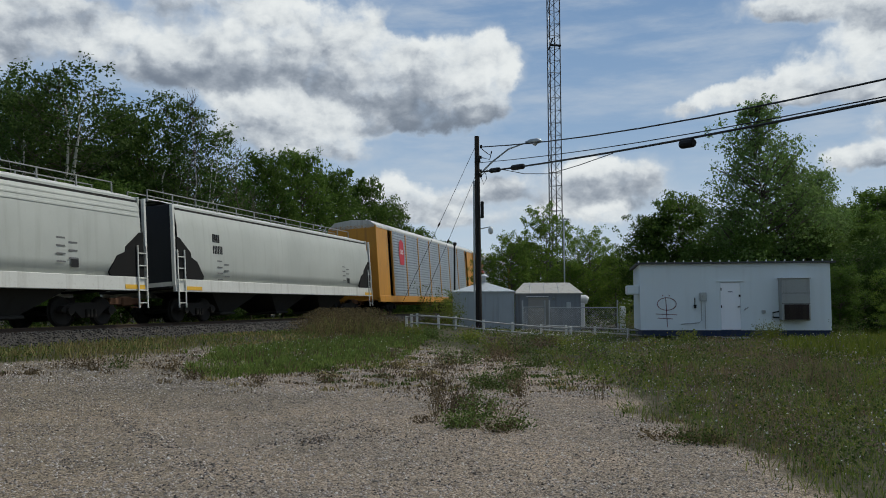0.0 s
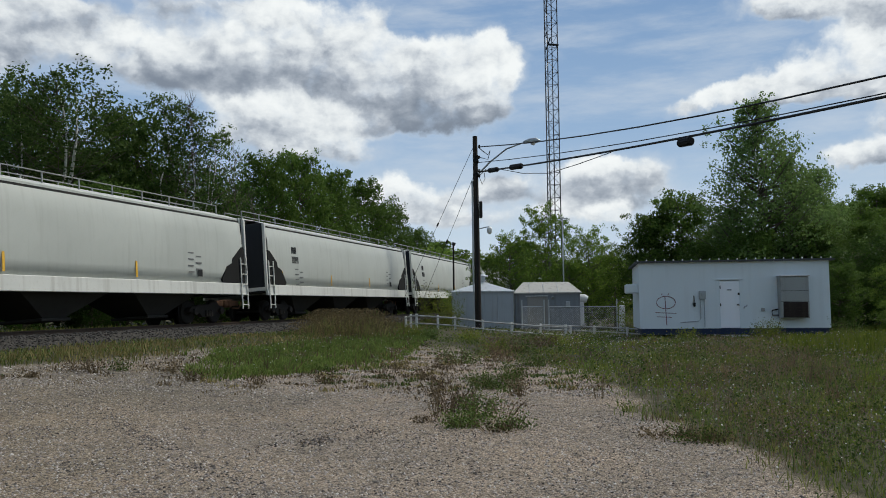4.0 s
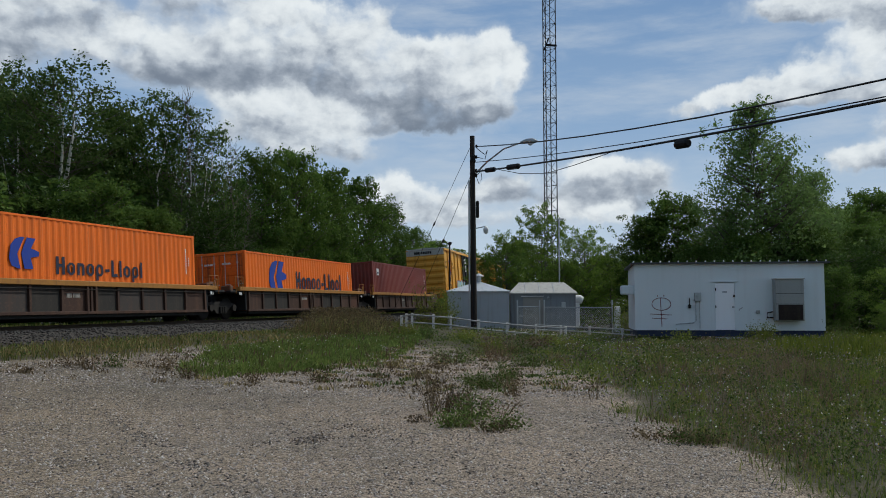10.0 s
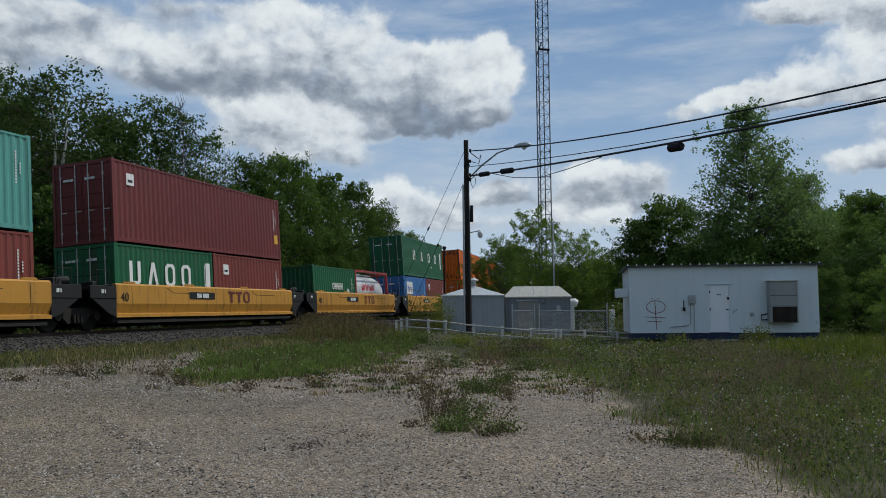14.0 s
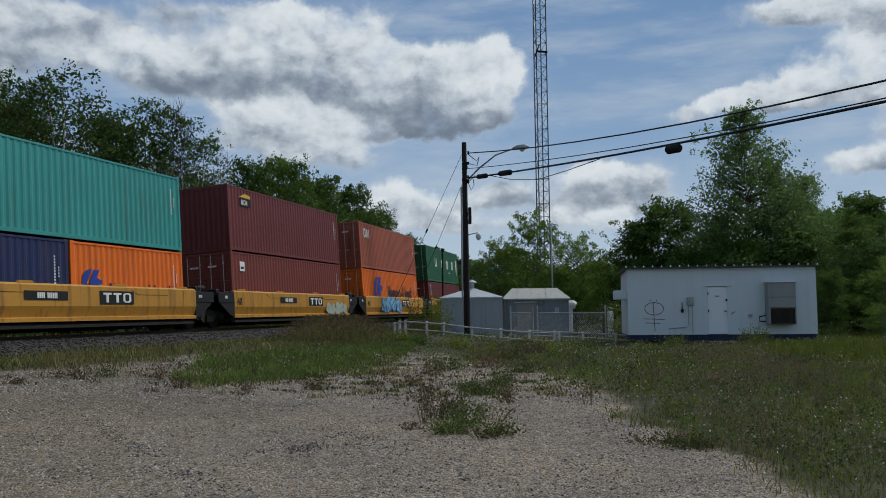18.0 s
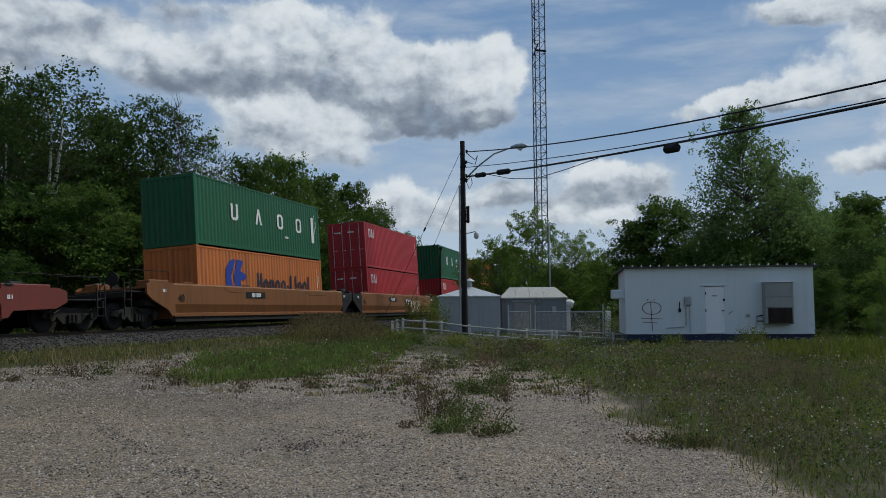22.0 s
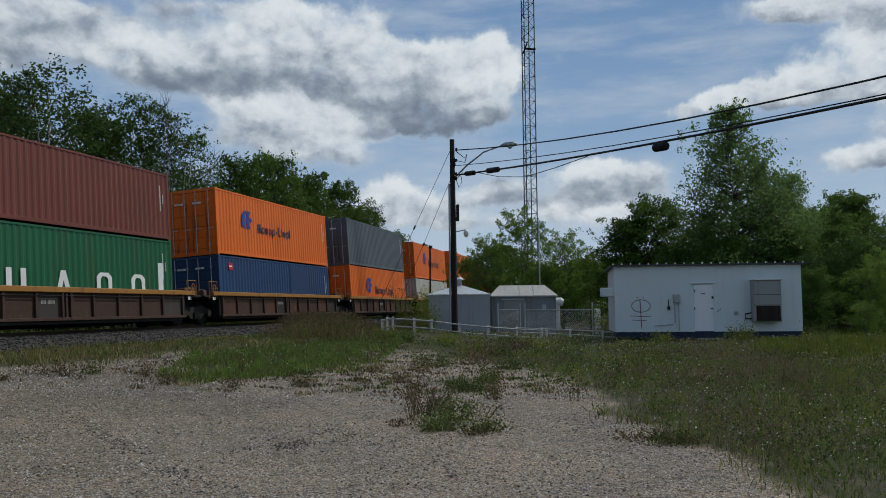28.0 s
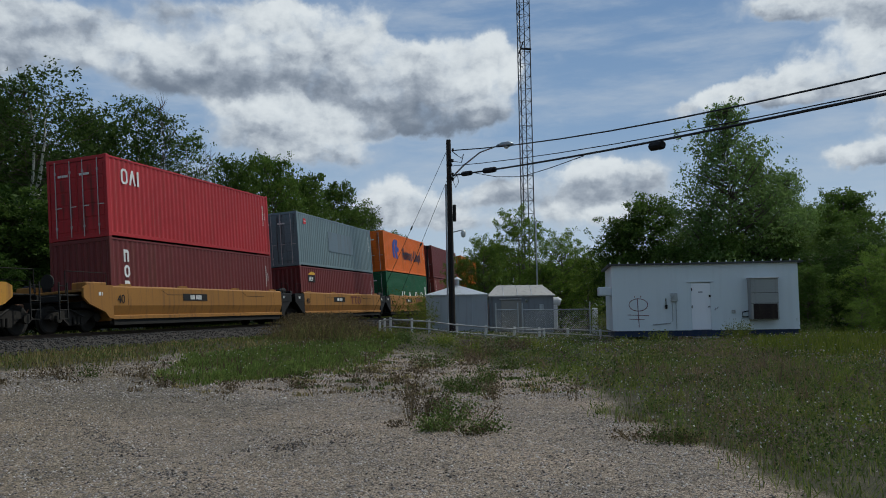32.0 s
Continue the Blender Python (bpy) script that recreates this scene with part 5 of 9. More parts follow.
container(-374.2, FLOOR + 2.9, "maroon", doors=False, words="black_badge", label="maroon container with a black badge, stacked on top")
container(-389.96 - 3.07, FLOOR, "navy", 20, False, words="yellow_word", label="navy blue short container with yellow writing")
container(-389.96 + 3.07, FLOOR, "orange", 20, False, words="small_line", label="orange short container with a blue emblem")
container(-389.96, FLOOR + 2.6, "teal", words="side_name", label="bright teal container with an upright name, stacked on top")
container(-406.0, FLOOR, "faded_orange", words="line", label="faded orange container with a blue emblem, under another")
container(-406.0, FLOOR + 2.9, "faded_orange", words="line", label="faded orange container with ochre overpainting, stacked on top", extra=("smudge",))

for i, (s_, tg, sp) in enumerate(((-427.95, "", [(-6.6, 3.6, 1.1, 5, PALEW, BLACKG, BLUEG)]), (-447.76, "boxed", [(2.3, 2.6, 0.7, 5, REDBROWN, MINT, None)]), (-467.2, "", None))):
    well_car(s_, REDBROWN, False, 9.85, 16.3, lead=i == 0, tail=i == 2, label="red-brown long well car with smooth sides", tag=tg, sprayed=sp, rim=1.62)
container(-427.95, FLOOR, "red", words="three", doors=False, label="red container with white letters, under a green one")
container(-427.95, FLOOR + 2.9, "green", doors=False, words="four", label="dark green container with wide white letters, stacked on top")
container(-447.76, FLOOR, "red", words="three", label="bright red container with white letters, under another")
container(-447.76, FLOOR + 2.9, "red", words="three", label="bright red container with door rods, stacked on top")
container(-467.2, FLOOR, "faded_orange", doors=False, words="big_line", label="faded orange container with a blue emblem, under a green one")
container(-467.2, FLOOR + 2.9, "green", doors=False, words="four", label="dark green container with wide white letters, stacked on top")

well_car(-490.9, BARNRED, False, 10.6, 14.9, lead=True, tail=True, label="oxide-red single well car with low smooth sides", rim=1.3)
container(-490.9, FLOOR + 0.2, "salmon", label="faded salmon container under a maroon one")
container(-490.9, FLOOR + 3.1, "maroon", doors=False, words="upright", label="maroon container with an upright name, stacked on top")
well_car(-513.0, YELLOW, False, 8.9, 14.6, lead=True, tail=True, label="yellow single well car with pale graffiti", sprayed=[(-0.4, 4.6, 0.85, 6, PALEW, BLACKG, None)])
container(-513.0, FLOOR, "dull_red", label="dull red container under an orange one")
container(-513.0, FLOOR + 2.9, "orange", doors=False, words="line", label="rust-spotted orange container, stacked on top", extra=("rusty",))
well_car(-533.0, YELLOW, False, 8.9, 14.6, lead=True, tail=True, label="yellow single well car covered in graffiti", number=False, sprayed=[(-6.6, 6.0, 0.9, 7, SKYG, BLACKG, MINT), (-0.2, 6.2, 0.85, 9, PALEW, BLACKG, None)])
container(-533.0, FLOOR, "orange", words="line", label="orange container with a blue emblem, under a maroon one")
container(-533.0, FLOOR + 2.9, "maroon", doors=False, words="badge", label="maroon container with a pale badge, stacked on top")

for i, s_ in enumerate((-553.0, -568.6, -584.25, -599.97, -615.6)):
    well_car(s_, BROWN, True, 7.85, lead=i == 0, tail=i == 4, label=OCHRE_WELL)
container(-553.0, FLOOR, "red", words="three", label="crimson container with white letters, under an orange one")
container(-553.0, FLOOR + 2.9, "orange", doors=False, words="big_line", label="bright orange container with a large blue emblem, stacked on top")
container(-568.6, FLOOR, "white", doors=False, label="dirty white container with spray marks, under an orange one", extra=("sprayed",), high=False)
container(-568.6, FLOOR + 2.6, "orange", words="mid_line", label="orange container with a blue emblem, stacked on top")
container(-584.25, FLOOR, "orange", words="mid_line", label="orange container with a blue emblem, under a grey one")
container(-584.25, FLOOR + 2.9, "grey", label="dark grey container with door rods, stacked on top")
container(-599.97, FLOOR, "blue", words="small_red", high=False, label="dark blue container with a small red badge, under another", extra=("dark_patch",))
container(-599.97, FLOOR + 2.6, "orange", words="line", label="orange container with closed doors, stacked on top")
container(-615.6, FLOOR, "green", words="low_four", label="dark green container with low white letters, under another")
container(-615.6, FLOOR + 2.9, "brown", doors=False, high=False, label="faded brown-red container, stacked on top")

for i, (s_, tg) in enumerate(((-635.1, ""), (-650.7, "maroon"), (-665.9, "maroon"), (-681.1, "maroon"), (-696.65, ""))):
    well_car(s_, TAN, False, 7.75, 12.8, lead=i == 0, tail=i == 4, label="faded ochre double-stack well car with smooth sides", tag=tg)
container(-635.1, FLOOR, "orange", words="big_line", label="bright orange container with a large blue emblem, under another")
container(-635.1, FLOOR + 2.9, "orange", words="big_line", label="bright orange container with a large blue emblem, stacked on top")
container(-650.7, FLOOR, "dull_red", words="upright_six", label="dull red container with an upright name, under another")
container(-650.7, FLOOR + 2.9, "maroon", words="diamonds", label="maroon container with two white diamonds, stacked on top")
container(-665.9, FLOOR, "green", words="low_four", label="dark green container with white letters, under an orange one")
container(-665.9, FLOOR + 2.9, "orange", words="big_line", label="bright orange container with a large blue emblem, stacked on top")
container(-681.1, FLOOR, "maroon", words="black_badge", high=False, doors=False, label="maroon container with a black badge, under a grey one")
container(-681.1, FLOOR + 2.6, "grey_blue", words="small_red", label="pale grey-blue container with an overpainted name", extra=("patch",))
container(-696.65, FLOOR, "maroon", words="upright", doors=False, label="maroon container with an upright name, under a red one")
container(-696.65, FLOOR + 2.9, "red", words="three", label="bright red container with white letters and door rods, stacked on top")
well_car(-716.4, YELLOW, False, 8.9, 14.6, lead=True, tail=True, label="yellow well car, empty")


# ---------------------------------------------------------------- ground, track bed
def smooth01(a, b, v):
    u = np.clip((v - a) / (b - a), 0, 1)
    return u * u * (3 - 2 * u)


def wobble(x, y, k, seed=0.0):
    """Cheap smooth noise on arrays, about -1 to 1."""
    return (np.sin(x * k * 1.0 + y * k * 0.6 + seed) + np.sin(-x * k * 0.7 + y * k * 1.3 + seed * 2.1) + np.sin(x * k * 1.9 - y * k * 0.4 + seed * 3.7)) / 3


def meadow(x, y):
    """How much plants cover the ground, 0 to 1: the field beside the lot, the wedge, the strip along the track."""
    x, y = np.asarray(x, float), np.asarray(y, float)
    w = wobble(x, y, 0.9, 1.0) * 0.35 + wobble(x, y, 2.3, 4.0) * 0.22
    d = off_track(x, y)
    edge = np.interp(y, [0, 6.5, 8.2, 9.6, 10.7, 13, 19, 22, 26, 40], [2.9, 3.05, 3.1, 2.5, 2.7, 2.45, 3.3, 2.4, 0.5, -2.0])
    field = smooth01(-0.25, 0.5, x - edge + w)
    # green wedge between the two gravel drives
    left = np.interp(y, [15, 15.6, 18, 22, 28, 34], [-4.3, -4.7, -5.5, -6.1, -5.8, -4.6])
    right = np.interp(y, [15, 15.6, 17.5, 18.7, 20.3, 23, 27, 34], [-4.2, -3.7, -3.1, -2.5, -1.6, -1.4, -2.0, -1.4])
    wedge = smooth01(-0.2, 0.5, x - left + w) * smooth01(-0.2, 0.5, right - x + w) * smooth01(14.9, 15.8, y + w * 2) * np.clip(0.55 + 0.8 * wobble(x, y, 1.7, 7.0) + (y - 17) * 0.05, 0.08, 1) * smooth01(-0.345, -0.295, x / np.maximum(y, 1) + 0.03 * w)
    strip = smooth01(7.6, 6.4, d + w * 1.2)
    back = smooth01(25.5, 28.5, y + w * 1.5) * smooth01(-3.0, -1.8, x + w)
    beyond = smooth01(44, 50, y) + smooth01(-16, -22, x) * 0.0
    tufts = 0.75 * np.exp(-(((x - 0.4) / 0.55) ** 2 + ((y - 11.2) / 1.0) ** 2)) + 0.9 * np.exp(-(((x - 0.95) / 0.5) ** 2 + ((y - 17.0) / 2.2) ** 2))
    sparse = 0.35 * smooth01(15.5, 17, y) * smooth01(26, 24, y) * smooth01(-2.2, -1.2, x) * (0.5 + wobble(x, y, 3.1, 2.0))
    return np.clip(np.maximum.reduce([field, wedge, strip, back, beyond, tufts, sparse]), 0, 1)


def ground_material():
    """Crushed stone: single stones, clots of dark fines, pinkish and grey patches; soil where plants grow."""
    m, n, l, b = material("lot_gravel_and_soil")
    at, co = n.new("ShaderNodeAttribute"), n.new("ShaderNodeTexCoord")
    at.attribute_name = "meadow"

    def noise_(scale, detail, rough):
        k = n.new("ShaderNodeTexNoise")
        k.inputs["Scale"].default_value, k.inputs["Detail"].default_value, k.inputs["Roughness"].default_value = scale, detail, rough
        l.new(co.outputs["Object"], k.inputs["Vector"])
        return k.outputs["Fac"]

    def cells(scale):
        k, sp = n.new("ShaderNodeTexVoronoi"), n.new("ShaderNodeSeparateColor")
        k.inputs["Scale"].default_value = scale
        l.new(co.outputs["Object"], k.inputs["Vector"])
        l.new(k.outputs["Color"], sp.inputs[0])
        return sp.outputs[0]

    def ramp(v, *stops):
        k = n.new("ShaderNodeValToRGB")
        for p, c in stops:
            e = k.color_ramp.elements.new(p) if 0 < p < 1 else k.color_ramp.elements[0 if p == 0 else -1]
            e.color = (*c, 1)
        l.new(v, k.inputs["Fac"])
        return k.outputs["Color"]

    def mix(kind, f, c1, c2):
        k = n.new("ShaderNodeMixRGB")
        k.blend_type = kind
        for i, q in enumerate((f, c1, c2)):
            if isinstance(q, (int, float)):
                k.inputs[i].default_value = q
            else:
                l.new(q, k.inputs[i])
        return k.outputs["Color"]

    def math_(op, a, c):
        k = n.new("ShaderNodeMath")
        k.operation = op
        for i, q in enumerate((a, c)):
            if isinstance(q, (int, float)):
                k.inputs[i].default_value = q
            else:
                l.new(q, k.inputs[i])
        return k.outputs[0]
    small, large, grit, clot = cells(82), cells(36), noise_(80, 5, 0.6), noise_(5.5, 10, 0.78)
    avg = math_("ADD", math_("MULTIPLY", small, 0.55), math_("ADD", math_("MULTIPLY", large, 0.15), math_("MULTIPLY", grit, 0.30)))
    stone = ramp(avg, (0.0, (0.015, 0.013, 0.012)), (0.30, (0.088, 0.074, 0.060)), (0.52, (0.272, 0.234, 0.196)), (0.75, (0.48, 0.43, 0.375)), (1.0, (0.85, 0.82, 0.78)))
    stone = mix("MULTIPLY", 0.9, stone, ramp(clot, (0.0, (0.15, 0.15, 0.15)), (0.36, (0.42, 0.41, 0.40)), (0.50, (0.93, 0.91, 0.88)), (1.0, (1.12, 1.08, 1.04))))
    stone = mix("MULTIPLY", 0.8, stone, ramp(noise_(0.33, 6, 0.6), (0.0, (0.52, 0.50, 0.48)), (0.38, (0.68, 0.66, 0.63)), (0.6, (1.04, 0.95, 0.84)), (1.0, (1.14, 1.02, 0.90))))
    # the lot gets darker and greyer towards the track
    sx = n.new("ShaderNodeSeparateXYZ")
    l.new(co.outputs["Object"], sx.inputs[0])
    trackward = math_("ADD", math_("MULTIPLY", sx.outputs[0], -0.11), math_("MULTIPLY", math_("SUBTRACT", noise_(0.45, 7, 0.65), 0.5), 1.6))
    stone = mix("MULTIPLY", ramp(trackward, (0.0, (0, 0, 0)), (0.12, (0.1, 0.1, 0.1)), (0.6, (1, 1, 1)), (1.0, (1, 1, 1))), stone, ramp(clot, (0.0, (0.62, 0.64, 0.61)), (1.0, (0.84, 0.85, 0.82))))
    soil = ramp(noise_(5, 6, 0.6), (0.0, (0.02, 0.022, 0.010)), (0.5, (0.055, 0.052, 0.028)), (1.0, (0.13, 0.11, 0.07)))
    grown = math_("ADD", at.outputs["Fac"], math_("MULTIPLY", math_("SUBTRACT", noise_(2.6, 7, 0.7), 0.5), 0.9))
    part_ = ramp(grown, (0.0, (0, 0, 0)), (0.50, (0, 0, 0)), (0.95, (1, 1, 1)), (1.0, (1, 1, 1)))
    l.new(mix("MIX", part_, stone, soil), b.inputs["Base Color"])
    b.inputs["Roughness"].default_value = 0.95
    b.inputs["Specular IOR Level"].default_value = 0.2
    bump = n.new("ShaderNodeBump")
    bump.inputs["Strength"].default_value, bump.inputs["Distance"].default_value = 0.85, 0.018
    l.new(avg, bump.inputs["Height"])
    l.new(bump.outputs["Normal"], b.inputs["Normal"])
    return m


def axis_steps(lo, hi, step, far):
    core = np.arange(lo, hi + step / 2, step)
    out, d, p = [], step, 0.0
    while p < far:
        d *= 1.35
        p += d
        out.append(p)
    return np.concatenate([lo - np.array(out[::-1]), core, hi + np.array(out)])


def grid_mesh(name, xs, ys, zf, m):
    X, Y = np.meshgrid(xs, ys)
    Z = zf(X.ravel(), Y.ravel())
    nx, ny = len(xs), len(ys)
    v = np.stack([X.ravel(), Y.ravel(), Z], 1)
    i = np.arange((nx - 1) * (ny - 1))
    r, c = i // (nx - 1), i % (nx - 1)
    a = r * nx + c
    f = np.stack([a, a + 1, a + nx + 1, a + nx], 1)
    me = bpy.data.meshes.new(name)
    me.from_pydata(v.tolist(), [], f.tolist())
    me.materials.append(m)
    me.shade_smooth()
    return me, X.ravel(), Y.ravel()


gm, gx, gy = grid_mesh("ground", axis_steps(-24, 24, 0.3, 2600), axis_steps(2, 50, 0.3, 2600), ground_height, ground_material())
att = gm.attributes.new("meadow", "FLOAT", "POINT")
far_ = np.hypot(gx, gy) > 70
cover = np.where(far_, 1.0, meadow(gx, gy))
cover = np.where((gy < 4) & (gx < 2.5) & (gy > -25) & (gx > -14), 0.0, np.where(gy < -25, 1.0, cover))
att.data.foreach_set("value", cover.astype(np.float32))
ground = tagged(new("ground", gm), "pale gravel lot turning to weedy soil", "ground", kind="structure")


def ballast_bed():
    m, n, l, b = material("ballast_stone")
    co, vo, cr = n.new("ShaderNodeTexCoord"), n.new("ShaderNodeTexVoronoi"), n.new("ShaderNodeValToRGB")
    vo.inputs["Scale"].default_value = 16
    l.new(co.outputs["Object"], vo.inputs["Vector"])
    # dark stone, with the shade beneath the train added to its colour
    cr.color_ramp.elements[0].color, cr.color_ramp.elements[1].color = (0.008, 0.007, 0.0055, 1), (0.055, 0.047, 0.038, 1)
    sp = n.new("ShaderNodeSeparateColor")
    l.new(vo.outputs["Color"], sp.inputs[0])
    l.new(sp.outputs[0], cr.inputs["Fac"])
    l.new(cr.outputs["Color"], b.inputs["Base Color"])
    b.inputs["Roughness"].default_value = 0.9
    bp = n.new("ShaderNodeBump")
    bp.inputs["Strength"].default_value, bp.inputs["Distance"].default_value = 1.0, 0.05
    l.new(vo.outputs["Distance"], bp.inputs["Height"])
    l.new(bp.outputs["Normal"], b.inputs["Normal"])
    return m


BALLAST = ballast_bed()
# across the track (left positive): distance, height over the rail plane at the middle
BED = [(-4.2, -1.0), (-3.3, -0.68), (-2.2, -0.26), (-1.5, -0.17), (1.5, -0.17), (2.3, -0.24), (4.2, -0.85), (6.0, -1.0)]


def along(profile, s_list, name, m, close=False):
    v, f, n = [], [], len(profile)
    for s in s_list:
        mm = on_track(s)
        v += [tuple(mm @ Vector((0, a, c))) for a, c in profile]
    for i in range(len(s_list) - 1):
        for k in range(n if close else n - 1):
            j = (k + 1) % n
            f.append((i * n + k, i * n + j, (i + 1) * n + j, (i + 1) * n + k))
    me = bpy.data.meshes.new(name)
    me.from_pydata(v, [], f)
    me.materials.append(m)
    return me


S_ALL = list(range(-750, int(ARC0), 50)) + list(range(-45, 171, 3)) + list(range(190, 920, 40))
bed = thing("railway_track", "single railway track on grey stone ballast", "railway track", kind="structure")
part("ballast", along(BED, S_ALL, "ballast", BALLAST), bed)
RAILP = [(-0.075, -0.175), (0.075, -0.175), (0.075, -0.155), (0.012, -0.135), (0.012, -0.05), (0.036, -0.04), (0.036, 0.0), (-0.036, 0.0), (-0.036, -0.04), (-0.012, -0.05), (-0.012, -0.135), (-0.075, -0.155)]
RAILM = paint("rail_steel", (0.055, 0.038, 0.027), 0.6, 0.3, 0.3)
for y in (-0.755, 0.755):
    part("rail", along([(a + y, c) for a, c in RAILP], S_ALL, "rail", RAILM, True), bed, "rust-brown steel rail")
TIE = paint("creosoted_wood", (0.045, 0.035, 0.028), 0.9, 0, 0.4, (0.1, 0.09, 0.08), 0.5)
tie = Shape().box(-0.11, 0.11, -1.3, 1.3, -0.33, -0.155, 0.012).mesh("tie", TIE)
for k in range(200):
    part("tie", tie, bed, m=on_track(2 + k * 0.53))


# ---------------------------------------------------------------- foliage
def leaf_mesh(name, pts, size, m, rng, droop=0.0, aspect=0.55):
    """One small folded diamond for each point."""
    n = len(pts)
    a = rng.normal(size=(n, 3))
    a /= np.linalg.norm(a, axis=1)[:, None]
    a[:, 2] -= droop
    t = rng.normal(size=(n, 3))
    c = np.cross(a, t)
    c /= np.linalg.norm(c, axis=1)[:, None] + 1e-9
    nn = np.cross(a, c)
    sz = (size * rng.uniform(0.6, 1.35, n))[:, None]
    v = np.empty((n, 4, 3))
    v[:, 0] = pts - a * sz * 0.5
    v[:, 1] = pts + c * sz * aspect * 0.5 + nn * sz * 0.12
    v[:, 2] = pts + a * sz * 0.5
    v[:, 3] = pts - c * sz * aspect * 0.5 + nn * sz * 0.12
    return tri_mesh(name, v.reshape(-1, 3), (np.arange(n)[:, None] * 4 + np.array([0, 1, 2, 0, 2, 3])).reshape(-1, 3), m)


def tri_mesh(name, v, tri, m):
    me = bpy.data.meshes.new(name)
    me.vertices.add(len(v))
    me.vertices.foreach_set("co", np.ascontiguousarray(v, np.float32).ravel())
    me.loops.add(len(tri) * 3)
    me.loops.foreach_set("vertex_index", np.ascontiguousarray(tri, np.int32).ravel())
    me.polygons.add(len(tri))
    me.polygons.foreach_set("loop_start", np.arange(0, len(tri) * 3, 3, dtype=np.int32))
    me.materials.append(m)
    me.update(calc_edges=True)
    return me


BARK = paint("grey_bark", (0.12, 0.10, 0.08), 0.9, 0, 0.4, (0.04, 0.035, 0.03), 0.5, 2.0, 0.6)
BIRCH = paint("pale_bark", (0.66, 0.64, 0.57), 0.8, 0, 0.4, (0.06, 0.055, 0.045), 0.4, 2.0, 0.4)
LEAF = {"forest": leafy("forest_leaves", (0.058, 0.107, 0.020), (0.112, 0.172, 0.035), 0.4),
        "aspen": leafy("aspen_leaves", (0.058, 0.105, 0.026), (0.105, 0.158, 0.042), 0.4),
        "airy": leafy("small_aspen_leaves", (0.046, 0.088, 0.022), (0.115, 0.17, 0.043), 0.4),
        "bright": leafy("sunlit_leaves", (0.085, 0.155, 0.025), (0.185, 0.26, 0.048), 0.45),
        "poplar": leafy("poplar_leaves", (0.112, 0.185, 0.05), (0.172, 0.25, 0.082), 0.45),
        "dark": leafy("dark_leaves", (0.027, 0.060, 0.012), (0.070, 0.120, 0.022), 0.35)}
# crown base, reach, limbs, leaves on each, leaf length, outline, looseness of the clumps, stem
KINDS = {"forest": (0.18, 2.55, 88, 92, 0.18, lambda u: 0.45 + 0.75 * math.sin(math.pi * min(1, u * 0.9 + 0.12)), 0.36, 0.13),
         "aspen": (0.52, 2.15, 60, 46, 0.13, lambda u: 0.4 + 0.7 * math.sin(math.pi * min(1, u * 0.8 + 0.12)), 0.27, 0.115),
         "airy": (0.32, 1.75, 50, 38, 0.13, lambda u: 0.35 + 0.7 * math.sin(math.pi * min(1, u * 0.8 + 0.2)), 0.25, 0.09),
         "poplar": (0.06, 2.9, 190, 58, 0.125, lambda u: min(1.0, 0.05 + 1.22 * (1 - u) ** 0.68), 0.36, 0.12),
         "bright": (0.08, 3.0, 60, 85, 0.18, lambda u: 0.6 + 0.6 * math.sin(math.pi * min(1, u * 0.9 + 0.1)), 0.34, 0.12),
         "dark": (0.05, 3.0, 66, 84, 0.19, lambda u: 0.55 + 0.65 * math.sin(math.pi * min(1, u * 0.8 + 0.15)), 0.38, 0.12),
         "bare": (0.35, 1.3, 40, 0, 0.1, lambda u: 1.1 - 0.7 * u, 0.2, 0.07)}


